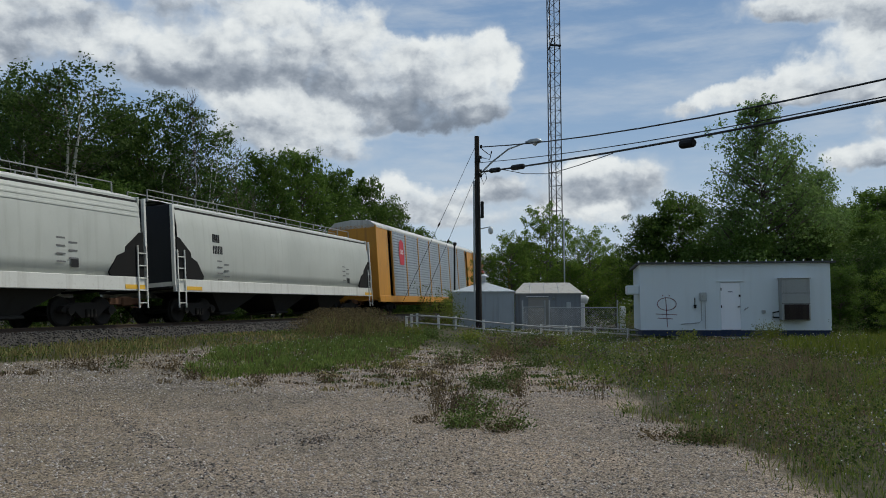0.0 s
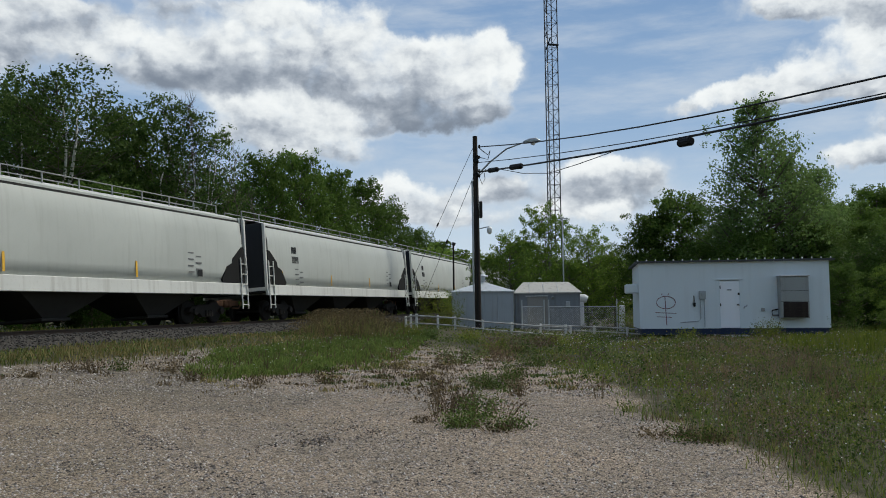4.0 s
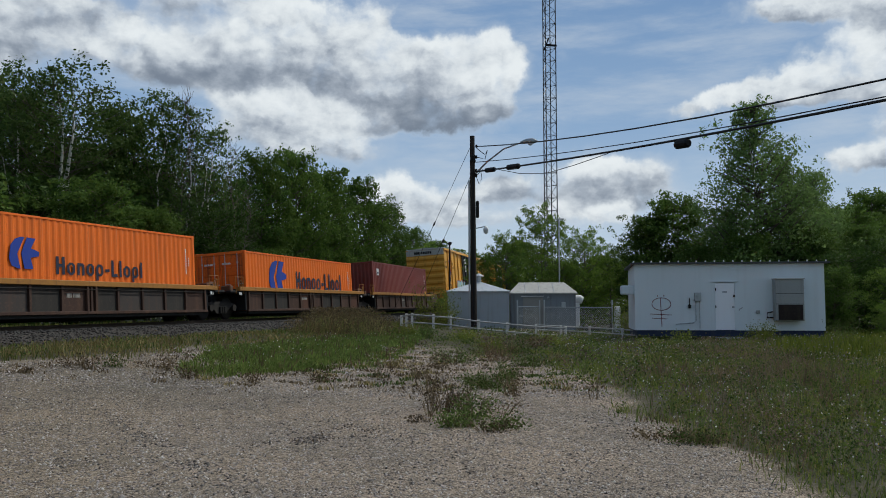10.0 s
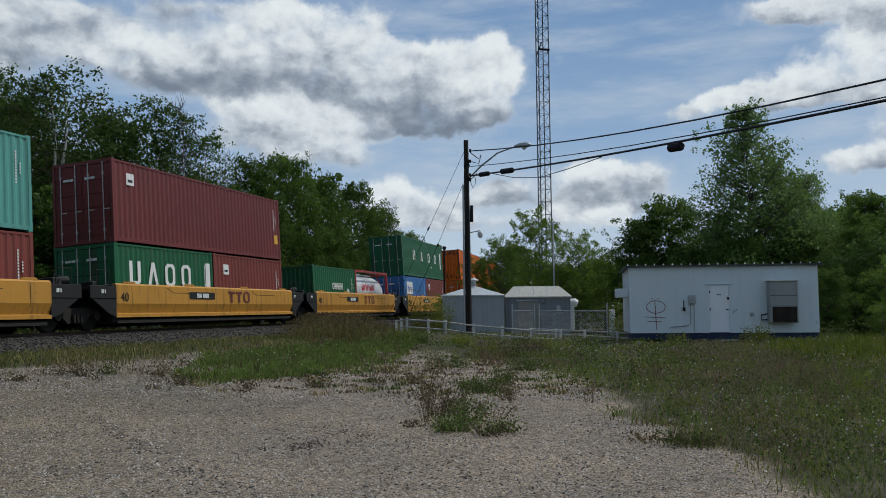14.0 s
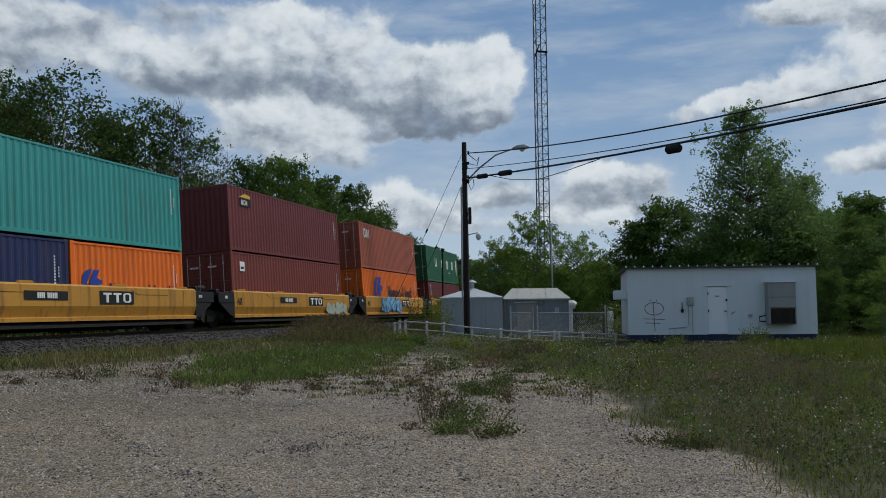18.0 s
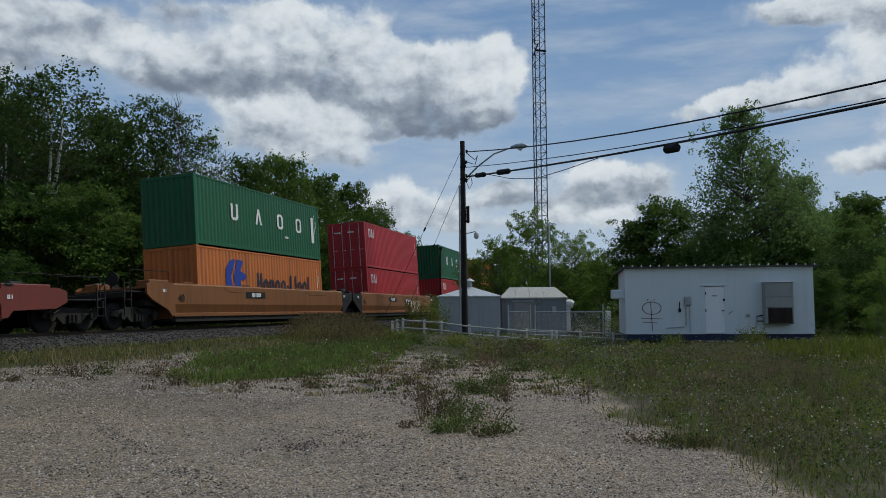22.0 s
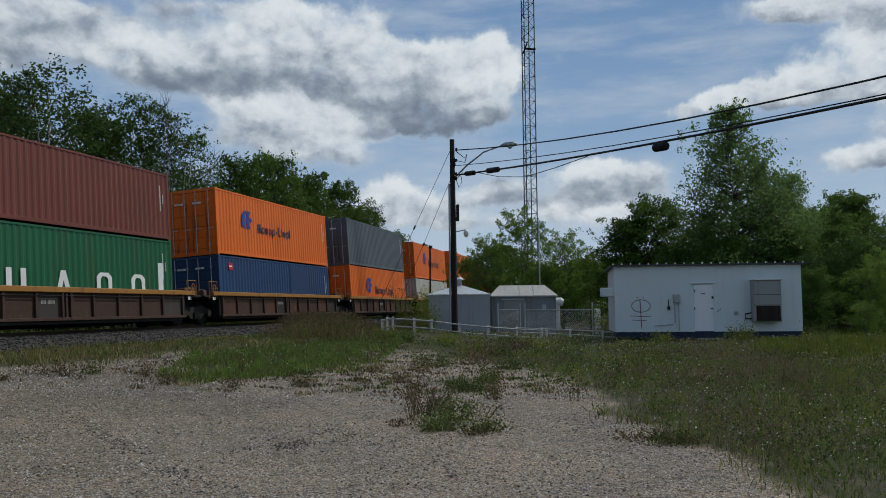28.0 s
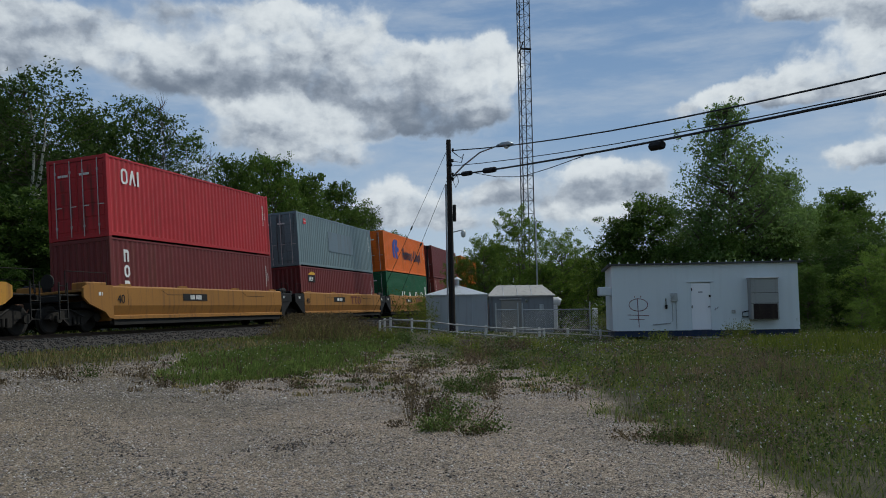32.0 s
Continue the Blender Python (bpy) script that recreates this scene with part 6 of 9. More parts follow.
def tree_meshes(kind, seed, fine):
    """Trunk and limbs, and crown, of a tree about ten metres high; fine crowns have more and smaller leaves."""
    rng, rnd = np.random.default_rng(seed), random.Random(seed)
    H = 10.0
    base, R, limbs, leaves, lsize, prof, spread0, stem = KINDS[kind]
    many, lsize = (2.9, lsize) if fine else (0.8, lsize * 2.0)
    wood, twigs = Shape(), Shape()
    bend = [Vector((rnd.uniform(-0.25, 0.25) * k / 4, rnd.uniform(-0.25, 0.25) * k / 4, H * 0.93 * k / 6)) for k in range(7)]
    wood.tube(bend, [stem * (1 - 0.15 * k) for k in range(7)], 8)
    if kind in ("aspen", "airy"):        # forked stem
        f0 = bend[3] if kind == "aspen" else bend[2]
        wood.tube([f0, f0 + Vector((0.4, 0.3, 1.1)), f0 + Vector((0.8, 0.5, 2.5)), f0 + Vector((1.0, 0.5, 4.0))], [stem * 0.6, stem * 0.5, stem * 0.3, 0.012], 6, False)
        wood.tube([f0, f0 + Vector((-0.5, 0.2, 0.8)), f0 + Vector((-1.2, 0.1, 1.9))], [stem * 0.45, stem * 0.35, 0.012], 6, False)
    pts = []
    slim = 0.5 if kind in ("aspen", "airy", "bare") else 1.0
    for i in range(limbs):
        u = (i + rnd.random()) / limbs
        z = H * (base + (0.97 - base) * u)
        az = i * 2.399 + rnd.uniform(-0.5, 0.5)
        ln = R * prof(u) * (rnd.uniform(0.6, 1.08) if kind == "poplar" else rnd.uniform(0.6, 1.06))
        k = min(5, int(z / (H * 0.93) * 6))
        start = bend[k].lerp(bend[k + 1], min(1, z / (H * 0.93) * 6 - k)) - Vector((0, 0, 0.35 * ln))
        if start.z < 0.4:
            start.z = 0.4
        end = start + Vector((math.cos(az) * ln, math.sin(az) * ln, ln * rnd.uniform(0.25, 0.8)))
        mid = start.lerp(end, 0.5) + Vector((rnd.uniform(-0.1, 0.1), rnd.uniform(-0.1, 0.1), -0.08 * ln))
        twigs.tube([start, mid, end], [0.045 * slim, 0.026 * slim, 0.007], 5, False)
        if kind == "bare":
            for w in (0.45, 0.7, 0.9):
                q = start.lerp(end, w)
                twigs.tube([q, q + Vector((rnd.uniform(-0.4, 0.4), rnd.uniform(-0.4, 0.4), rnd.uniform(0.2, 0.6)))], [0.012, 0.004], 4, False)
        loose = spread0 * (0.3 + 0.8 * prof(u) if kind == "poplar" else 0.6 + 0.5 * prof(u))
        for w, spread, cnt in ((1.0, 0.9, 0.34), (0.82, 1.0, 0.26), (0.6, 1.0, 0.22), (0.4, 0.9, 0.18)):
            c = np.array(start.lerp(end, w)) + rng.normal(size=3) * 0.22 * (0.4 if kind == "poplar" and u > 0.8 else 1)
            nn = int(leaves * many * cnt * rnd.uniform(0.3, 1.6) * (0.25 + 1.3 * prof(u) ** 1.2 if kind == "poplar" else 1))
            # tight clumps with clear edges, each of a few smaller ones
            lobes = 3 if fine else 2
            for j in range(lobes):
                cc = c + rng.normal(size=3) * np.array([1, 1, 0.6]) * spread * loose * 0.95
                d = rng.normal(size=(nn // lobes, 3))
                d *= (rng.random(len(d)) ** 0.5 / (np.linalg.norm(d, axis=1) + 1e-9))[:, None]
                pts.append(cc + d * np.array([1, 1, 0.85]) * spread * loose * rnd.uniform(0.8, 1.5))
    trunk = (wood.mesh("trunk", BIRCH if kind in ("aspen", "poplar", "airy") else BARK, True), twigs.mesh("limbs", BARK))
    pts = np.concatenate(pts)
    if not len(pts):
        return trunk, None
    pts[:, 2] = np.maximum(pts[:, 2], 0.15)
    return trunk, leaf_mesh("crown", pts, lsize, LEAF[kind], rng)


TREE_WORDS = {"forest": "leafy deciduous tree with a dense dark green crown", "aspen": "tall aspen with a pale trunk and open airy crown", "poplar": "tall slender poplar with fine grey-green leaves",
              "bright": "bushy young tree with sunlit green leaves", "dark": "dense dark green understorey tree"}
TREE_WORDS.update(airy="slender aspen with forked stems and sparse airy crown", bare="dead leafless tree with bare grey twigs")
VARIANTS = {"forest": 4, "aspen": 3, "airy": 3, "poplar": 2, "bright": 3, "dark": 2, "bare": 2}
TREE_MESH = {(k, i, fine): tree_meshes(k, 40 + 7 * i + len(k), fine) for k, c in VARIANTS.items() for i in range(c) for fine in (True, False) if fine or k in ("forest", "bright", "dark")}
tree_rand = random.Random(5)


def tree(kind, x, y, top, wide=1.0, var=None, turn=None, group="", fine=True):
    """A tree whose top is at height top."""
    n = VARIANTS[kind]
    tr, cr = TREE_MESH[(kind, tree_rand.randrange(n) if var is None else var, fine)]
    z = float(ground_height(np.array([x]), np.array([y]))[0]) - 0.1
    if float(off_track(np.array([x]), np.array([y]))[0]) < 14 and y > -x * 0.3:
        z = min(z, 0.3)
    k = (top - z) / 10.3
    root = thing("tree", TREE_WORDS[kind], "tree", group)
    root.matrix_basis = Matrix.Translation((x, y, z)) @ Matrix.Rotation(tree_rand.uniform(0, 6.28) if turn is None else turn, 4, "Z") @ Matrix.Diagonal((k * wide, k * wide, k, 1))
    tagged(part("branchwork", tr[1], part("trunk", tr[0], root)), kind="stuff")
    if cr:
        part("crown", cr, root)
    return root


# ---------------------------------------------------------------- the wood beyond the track
WOOD = "trees of the wood beyond the track"
for kind, x, y, top, w in (("aspen", -25.8, 50, 16.0, 1.0), ("aspen", -22.8, 50, 16.9, 1.15), ("forest", -27.5, 54, 16.0, 0.9), ("forest", -21.4, 56, 15.4, 0.85),
                           ("airy", -18.3, 54, 16.2, 0.95), ("airy", -16.6, 54, 15.6, 0.95), ("airy", -15.2, 55, 14.2, 0.9), ("bare", -16.4, 53, 16.3, 0.7), ("bare", -13.6, 54, 12.8, 0.8), ("bare", -12.4, 53, 9.6, 0.9),
                           ("forest", -17.3, 41.5, 8.0, 1.3), ("forest", -15.2, 43, 6.8, 1.3), ("forest", -20.2, 40.5, 7.0, 1.2), ("dark", -12.6, 46, 7.2, 0.9), ("dark", -22.5, 56, 11.5, 1.0), ("dark", -18.6, 58, 12.0, 1.0), ("dark", -15.4, 59, 11.0, 1.0),
                           ("forest", -13.7, 64, 13.7, 0.75), ("forest", -12.0, 68, 14.8, 0.7), ("forest", -10.3, 72, 13.8, 0.9), ("forest", -8.1, 80, 14.0, 0.9),
                           ("forest", -6.4, 90, 12.8, 0.9), ("forest", -3.8, 110, 12.0, 1.0), ("forest", -1.0, 125, 11.5, 1.0)):
    tree(kind, x, y, top, w, group=WOOD)
for i in range(46):
    s = 14 + i * 2.6 + tree_rand.uniform(-1, 1)
    p, hd = track(s)
    dist = (7.5 if i % 2 else 11.5) + tree_rand.uniform(0, 2.0) + max(0, s - 40) * 0.02
    x, y = p.x - math.cos(hd) * dist, p.y + math.sin(hd) * dist
    tree("dark" if i % 3 else "forest", x, y, (4.5 if i % 2 else 7.5) + tree_rand.uniform(-0.8, 1.5), 1.1, group=WOOD, fine=i % 2 == 1 and s < 60)
for i in range(34):
    s = 2 + i * 3.6 + tree_rand.uniform(-1, 1)
    p, hd = track(s)
    dist = 21 + tree_rand.uniform(0, 9)
    x, y = p.x - math.cos(hd) * dist, p.y + math.sin(hd) * dist
    tree("forest", x, y, 12.2 + tree_rand.uniform(-1.2, 0.8), 1.15, group=WOOD, fine=False)

# ---------------------------------------------------------------- trees behind the shed and the huts
BUSH = "trees behind the shed"
for kind, x, y, top, w in (("poplar", 18.2, 48, 14.3, 1.0), ("poplar", 20.6, 49, 10.6, 1.0), ("poplar", 22.6, 50, 10.3, 0.8), ("poplar", 16.9, 49, 7.6, 1.0), ("forest", 14.6, 52, 8.6, 1.1), ("forest", 13.2, 53, 7.4, 1.1),
                           ("bright", 6.9, 57, 8.4, 0.8), ("bright", 9.4, 55, 6.7, 0.95), ("bright", 4.3, 55, 6.5, 0.8), ("bright", 2.9, 56, 5.2, 0.9), ("bright", 11.4, 56, 5.6, 1.0), ("bright", 8.0, 54, 4.6, 1.2), ("bright", 12.2, 47, 3.6, 1.1),
                           ("forest", 31.3, 60, 10.0, 1.1), ("forest", 28.5, 57, 8.6, 1.0), ("forest", 25.8, 55, 8.0, 1.0), ("forest", 34, 64, 9.5, 1.1), ("forest", 24.0, 47, 6.2, 1.0), ("forest", 17.0, 46, 5.6, 1.2), ("forest", 20.5, 46, 6.0, 1.2), ("forest", 14.5, 47, 5.0, 1.1),
                           ("bright", 21.6, 39.5, 3.6, 1.1), ("bright", 23.4, 41, 4.4, 1.1), ("forest", 26, 45, 5.0, 1.1), ("bright", 0.4, 48.5, 2.4, 1.0), ("forest", 18.7, 39.6, 3.4, 1.2), ("dark", 20.6, 42, 4.4, 1.2), ("dark", 23.6, 44, 5.2, 1.3), ("forest", 26.5, 43, 4.6, 1.2), ("bright", 19.8, 36.8, 1.7, 1.3), ("bright", 22.2, 37.8, 2.0, 1.3)):
    tree(kind, x, y, top, w, group=BUSH)
for i in range(30):
    a = radians(-4 + i * 1.35)
    r = 118 + tree_rand.uniform(-14, 16)
    tree("forest" if i % 2 else "bright", math.sin(a) * r, math.cos(a) * r, 8.4 + tree_rand.uniform(-1.0, 1.2), 1.7, group="far tree line", fine=False)


# ---------------------------------------------------------------- equipment shed
SHEDW = paint("shed_white_paint", (0.74, 0.80, 0.83), 0.55, 0, 0.05, (0.35, 0.36, 0.34), 0.10, 0.8, 0.06, 0.05)
SHEDR = paint("shed_roof_edge", (0.07, 0.075, 0.08), 0.6, 0, 0.2)
SHEDB = paint("shed_blue_skirt", (0.014, 0.028, 0.07), 0.6, 0, 0.3)


def shed():
    a, c = Vector((8.46, 36.3)), Vector((16.25, 35.2))
    d = c - a
    L, hgt = d.length, 2.86
    root = thing("equipment_shed", "white flat-roofed equipment shed with a blue skirt", "shed", m=Matrix.Translation((a.x, a.y, 0.40)) @ Matrix.Rotation(math.atan2(d.y, d.x), 4, "Z"))
    D = 3.4
    dx0, dx1 = 3.35, 4.22
    front = Shape().face([(0, 0, 0), (dx0, 0, 0), (dx0, 0, 2.06), (dx1, 0, 2.06), (dx1, 0, 0), (L, 0, 0), (L, 0, hgt), (0, 0, hgt)])
    front.face([(0, 0.09, 0), (0, 0.09, hgt), (L, 0.09, hgt), (L, 0.09, 0), (dx1, 0.09, 0), (dx1, 0.09, 2.06), (dx0, 0.09, 2.06), (dx0, 0.09, 0)])
    for q0, q1 in (((0, 0), (dx0, 0)), ((dx0, 0), (dx0, 2.06)), ((dx0, 2.06), (dx1, 2.06)), ((dx1, 2.06), (dx1, 0)), ((dx1, 0), (L, 0)), ((L, 0), (L, hgt)), ((L, hgt), (0, hgt)), ((0, hgt), (0, 0))):
        front.face([(q0[0], 0, q0[1]), (q1[0], 0, q1[1]), (q1[0], 0.09, q1[1]), (q0[0], 0.09, q0[1])])
    part("wall", front.mesh("wall", SHEDW), root, "white painted metal front wall")
    for bx in ((0, 0.09, 0.09, D), (L - 0.09, L, 0.09, D), (0.09, L - 0.09, D - 0.09, D)):
        part("wall", Shape().box(*bx, 0, hgt).mesh("wall", SHEDW), root)
    part("roof", Shape().sweep([(-0.18, hgt), (D + 0.15, hgt - 0.12), (D + 0.15, hgt - 0.04), (-0.18, hgt + 0.07)], -0.16, L + 0.2, "x").mesh("roof", SHEDR), root, "thin dark flat roof with an overhang")
    for k in range(22):
        x = -0.05 + k * (L + 0.1) / 21
        part("roof_bolt", kept("roofbolt", lambda: Shape().tube([(0, 0, 0), (0, 0, 0.05), (0, 0, 0.08)], [0.035, 0.03, 0.012], 8).mesh("bolt", WHITE)), root, m=pose(x, -0.12, hgt + 0.065))
    part("skirt", Shape().box(0.05, L - 0.05, 0.04, D - 0.04, -0.26, 0.0).mesh("skirt", SHEDB), root, "dark blue skirting")
    for x in (0.5, L / 2, L - 0.5):
        for y in (0.4, D - 0.4):
            part("foundation_block", kept("block", lambda: Shape().box(-0.2, 0.2, -0.2, 0.2, -0.6, -0.26, 0.02).mesh("block", mat("concrete", paint, (0.3, 0.29, 0.27), 0.9))), root, m=pose(x, y, 0))
    dr = part("door", Shape().box(dx0 + 0.03, dx1 - 0.03, 0.0, 0.05, 0.02, 2.04, 0.01).mesh("door", mat("door_white", paint, (0.93, 0.94, 0.98), 0.4, 0, 0.03, (0.4, 0.4, 0.4), 0.06, 1.0, 0.05, 0.03)), root, "plain white metal door")
    part("door_handle", Shape().tube([(dx1 - 0.12, -0.06, 1.0), (dx1 - 0.12, 0.0, 1.0)], 0.025, 8).box(dx1 - 0.16, dx1 - 0.06, -0.075, -0.055, 0.98, 1.02, 0.005).mesh("handle", BLACK), dr)
    part("door_sign", Shape().box(dx0 + 0.33, dx0 + 0.52, -0.006, 0, 1.62, 1.67).mesh("sign", mat("sign_grey", plain, (0.25, 0.26, 0.3))), dr)
    part("latch", Shape().box(dx1 - 0.10, dx1 - 0.02, -0.03, 0, 1.42, 1.52, 0.005).box(dx0 + 0.03, dx0 + 0.07, -0.02, 0, 1.7, 1.82).box(dx0 + 0.03, dx0 + 0.07, -0.02, 0, 0.95, 1.07).mesh("latch", DARK), dr)
    part("door_frame", Shape().box(dx0 - 0.14, dx1 + 0.12, -0.05, 0.0, 2.07, 2.13, 0.01).box(dx0 - 0.01, dx0 + 0.03, -0.012, 0.0, 0, 2.06).box(dx1 - 0.03, dx1 + 0.01, -0.012, 0.0, 0, 2.06).mesh("drip", SHEDW), root)
    part("door_step", Shape().box(dx0 + 0.0, dx1 + 0.25, -0.6, 0.02, -0.34, -0.28, 0.01).mesh("step", STEEL), root)
    # cooling unit
    gx0 = 5.74
    ac = part("cooling_unit", Shape().box(gx0, gx0 + 1.15, -0.55, 0.0, 0.42, 2.18, 0.03).mesh("case", mat("unit_grey", paint, (0.36, 0.37, 0.36), 0.5, 0.1)), root, "grey wall-mounted cooling unit")
    part("grille", (lambda s2: [s2.box(gx0 + 0.12, gx0 + 1.06, -0.6, -0.56, 0.5 + 0.07 * k, 0.545 + 0.07 * k) for k in range(8)] and s2.box(gx0 + 0.1, gx0 + 1.08, -0.57, -0.54, 0.46, 1.1).mesh("grille", mat("grille_dark", paint, (0.03, 0.02, 0.018), 0.7)))(Shape()), ac, "dark air intake grille")
    part("seam", Shape().box(gx0 + 0.02, gx0 + 1.13, -0.556, -0.545, 1.56, 1.575).box(gx0 + 0.02, gx0 + 1.13, -0.556, -0.545, 1.12, 1.135).mesh("seam", DARK), ac)
    part("hood", Shape().box(gx0 - 0.03, gx0 + 1.18, -0.6, 0.0, 2.17, 2.21, 0.01).mesh("hood", mat("unit_grey", paint, (0.36, 0.37, 0.36))), ac)
    part("conduit", Shape().tube([(gx0, -0.08, 0.55), (gx0 - 0.25, -0.08, 0.55), (gx0 - 0.25, -0.08, 0.75), (gx0, -0.08, 0.8)], 0.03, 6).mesh("conduit", DARK), ac)
    # meter with its conduit
    me = part("meter_box", Shape().box(2.5, 2.78, -0.13, 0, 1.25, 1.62, 0.02).disc((2.64, -0.15, 1.46), 0.085, "y", 16, 0.08).mesh("meter", STEEL), root, "grey electricity meter box")
    part("conduit", Shape().tube([(2.56, -0.05, 1.25), (2.56, -0.05, 0.42), (2.45, -0.06, 0.32), (1.7, -0.06, 0.26)], 0.022, 6).tube([(2.72, -0.04, 1.25), (2.72, -0.04, 0.05)], 0.016, 6).mesh("conduit", STEEL), me)
    part("wall_lamp", Shape().box(2.24, 2.36, -0.1, 0, 1.02, 1.1, 0.02).box(2.25, 2.35, -0.14, -0.02, 0.94, 1.03, 0.03).tube([(2.3, -0.02, 1.1), (2.3, -0.02, 1.4)], 0.02, 6).mesh("lamp", DARK), root)
    part("socket_box", Shape().box(5.05, 5.2, -0.09, 0, 0.72, 0.86, 0.015).mesh("socket", mat("unit_grey", paint, (0.36, 0.37, 0.36))), root)
    part("stain", Shape().tube([(4.35, -0.01, 0.85), (4.42, -0.02, 0.95)], 0.03, 6).tube([(4.45, -0.02, 0.92), (4.5, -0.01, 1.0)], 0.02, 6).mesh("bracket", STEEL), root)
    part("side_vent", Shape().box(-0.55, 0, 0.25, 1.1, 1.55, 1.95, 0.04).mesh("vent", SHEDW), root, "white hooded side vent")
    red = mat("spray_dull_red", plain, (0.18, 0.05, 0.07))
    ringp = [(1.12 + 0.40 * math.cos(6.2832 * k / 24), -0.004, 1.13 + 0.27 * math.sin(6.2832 * k / 24)) for k in range(25)]
    part("graffiti", Shape().tube(ringp, 0.016, 5, False).tube([(1.08, -0.004, 1.42), (1.13, -0.004, 0.15)], 0.015, 5).tube([(0.65, -0.004, 0.70), (1.55, -0.004, 0.66)], 0.013, 5).tube([(0.72, -0.004, 0.52), (1.36, -0.004, 0.49)], 0.013, 5).tube([(0.95, -0.004, 1.46), (0.97, -0.004, 1.52)], 0.02, 5).tube([(1.22, -0.004, 1.46), (1.24, -0.004, 1.52)], 0.02, 5).mesh("spray", red), root, "dull red sprayed sign")


shed()


# ---------------------------------------------------------------- signal huts and their enclosure
HUTM = paint("hut_grey_metal", (0.40, 0.44, 0.48), 0.5, 0.3, 0.12, (0.2, 0.18, 0.15), 0.25)
HUTR = paint("hut_roof_metal", (0.5, 0.53, 0.55), 0.45, 0.4, 0.12)


def signal_hut():
    root = thing("signal_hut", "pale grey metal hut with a pyramid roof and vent", "hut", m=pose(2.12, 46.3, 0.1, 0, 0, -4))
    w, h = 1.66, 2.14
    for bx in ((-w, w, -1.5, -1.46), (-w, w, 1.46, 1.5), (-w, -w + 0.04, -1.46, 1.46), (w - 0.04, w, -1.46, 1.46)):
        part("wall", Shape().box(*bx, 0, h).mesh("wall", HUTM), root)
    for x in (-w + 0.035, -0.85, 0.0, 0.82, w - 0.035):
        part("wall_seam", kept("hutseam", lambda: Shape().box(-0.025, 0.025, -1.527, -1.502, 0.02, h - 0.02, 0.006).mesh("seam", HUTM)), root, m=pose(x, 0, 0))
    r = Shape()
    e = [(-w - 0.08, -1.58, h), (w + 0.08, -1.58, h), (w + 0.08, 1.58, h), (-w - 0.08, 1.58, h)]
    t = [(-0.12, -0.12, h + 0.52), (0.12, -0.12, h + 0.52), (0.12, 0.12, h + 0.52), (-0.12, 0.12, h + 0.52)]
    for k in range(4):
        j = (k + 1) % 4
        r.face([e[k], e[j], t[j], t[k]])
        r.face([(e[k][0], e[k][1], h - 0.06), (e[j][0], e[j][1], h - 0.06), e[j], e[k]])
    r.face(t)
    part("roof", r.mesh("roof", HUTR), root, "grey pyramid roof")
    part("roof_vent", Shape().tube([(0, 0, h + 0.48), (0, 0, h + 0.85)], 0.13, 12).tube([(0, 0, h + 0.82), (0, 0, h + 0.86), (0, 0, h + 1.0)], [0.27, 0.27, 0.02], 12).mesh("vent", HUTR), root, "capped roof vent")


def grey_hut():
    root = thing("equipment_hut", "grey metal hut with a pale hipped roof", "hut", m=pose(5.88, 48.6, 0.05, 0, 0, -3))
    w, h, d = 1.82, 2.12, 1.4
    g = mat("hut_dark_grey", paint, (0.22, 0.24, 0.26), 0.6, 0.1)
    for bx in ((-w, w, -d, -d + 0.05), (-w, w, d - 0.05, d), (-w, -w + 0.05, -d + 0.05, d - 0.05), (w - 0.05, w, -d + 0.05, d - 0.05)):
        part("wall", Shape().box(*bx, 0, h).mesh("wall", g), root)
    r = Shape()
    e = [(-w - 0.1, -d - 0.12, h), (w + 0.1, -d - 0.12, h), (w + 0.1, d + 0.12, h), (-w - 0.1, d + 0.12, h)]
    t = [(-w + 0.5, 0, h + 0.62), (w - 0.5, 0, h + 0.62)]
    r.face([e[0], e[1], t[1], t[0]]).face([e[2], e[3], t[0], t[1]]).face([e[1], e[2], t[1]]).face([e[3], e[0], t[0]])
    for k in range(4):
        j = (k + 1) % 4
        r.face([(e[k][0], e[k][1], h - 0.07), (e[j][0], e[j][1], h - 0.07), e[j], e[k]])
    part("roof", r.mesh("roof", paint("hut_roof_cream", (0.40, 0.39, 0.36), 0.5, 0.1, 0.15)), root, "pale hipped metal roof")
    for x in (-1.0, -0.2, 0.6):
        part("roof_seam", kept("seam", lambda: Shape().tube([(0, -d - 0.1, 0.015), (0, -0.02, 0.63)], 0.015, 5).mesh("seam", HUTR)), root, m=pose(x, 0, h))
    dr = part("door", Shape().box(-1.15, 0.0, -d - 0.03, -d, 0.1, 1.85, 0.01).mesh("door", paint("hut_door_grey", (0.28, 0.27, 0.25), 0.6)), root)
    part("door_hood", Shape().box(-1.25, 0.02, -d - 0.12, -d, 1.9, 1.94, 0.01).mesh("hood", WHITE), root)
    part("wall_lamp", Shape().tube([(0.28, -d - 0.12, 1.78), (0.28, -d, 1.86)], [0.09, 0.06], 10).mesh("lamp", STEEL), root)
    part("meter_box", Shape().box(1.0, 1.25, -d - 0.12, -d, 1.25, 1.6, 0.02).disc((1.12, -d - 0.13, 1.42), 0.08, "y", 12, 0.06).mesh("meter", STEEL), root)
    part("side_vent", Shape().tube([(w, -0.5, 1.75), (w + 0.35, -0.5, 1.75), (w + 0.5, -0.5, 1.7)], [0.25, 0.26, 0.2], 14).box(w, w + 0.3, -0.75, -0.25, 0.2, 1.55, 0.04).mesh("vent", WHITE), root, "white side ventilator")


signal_hut()
grey_hut()


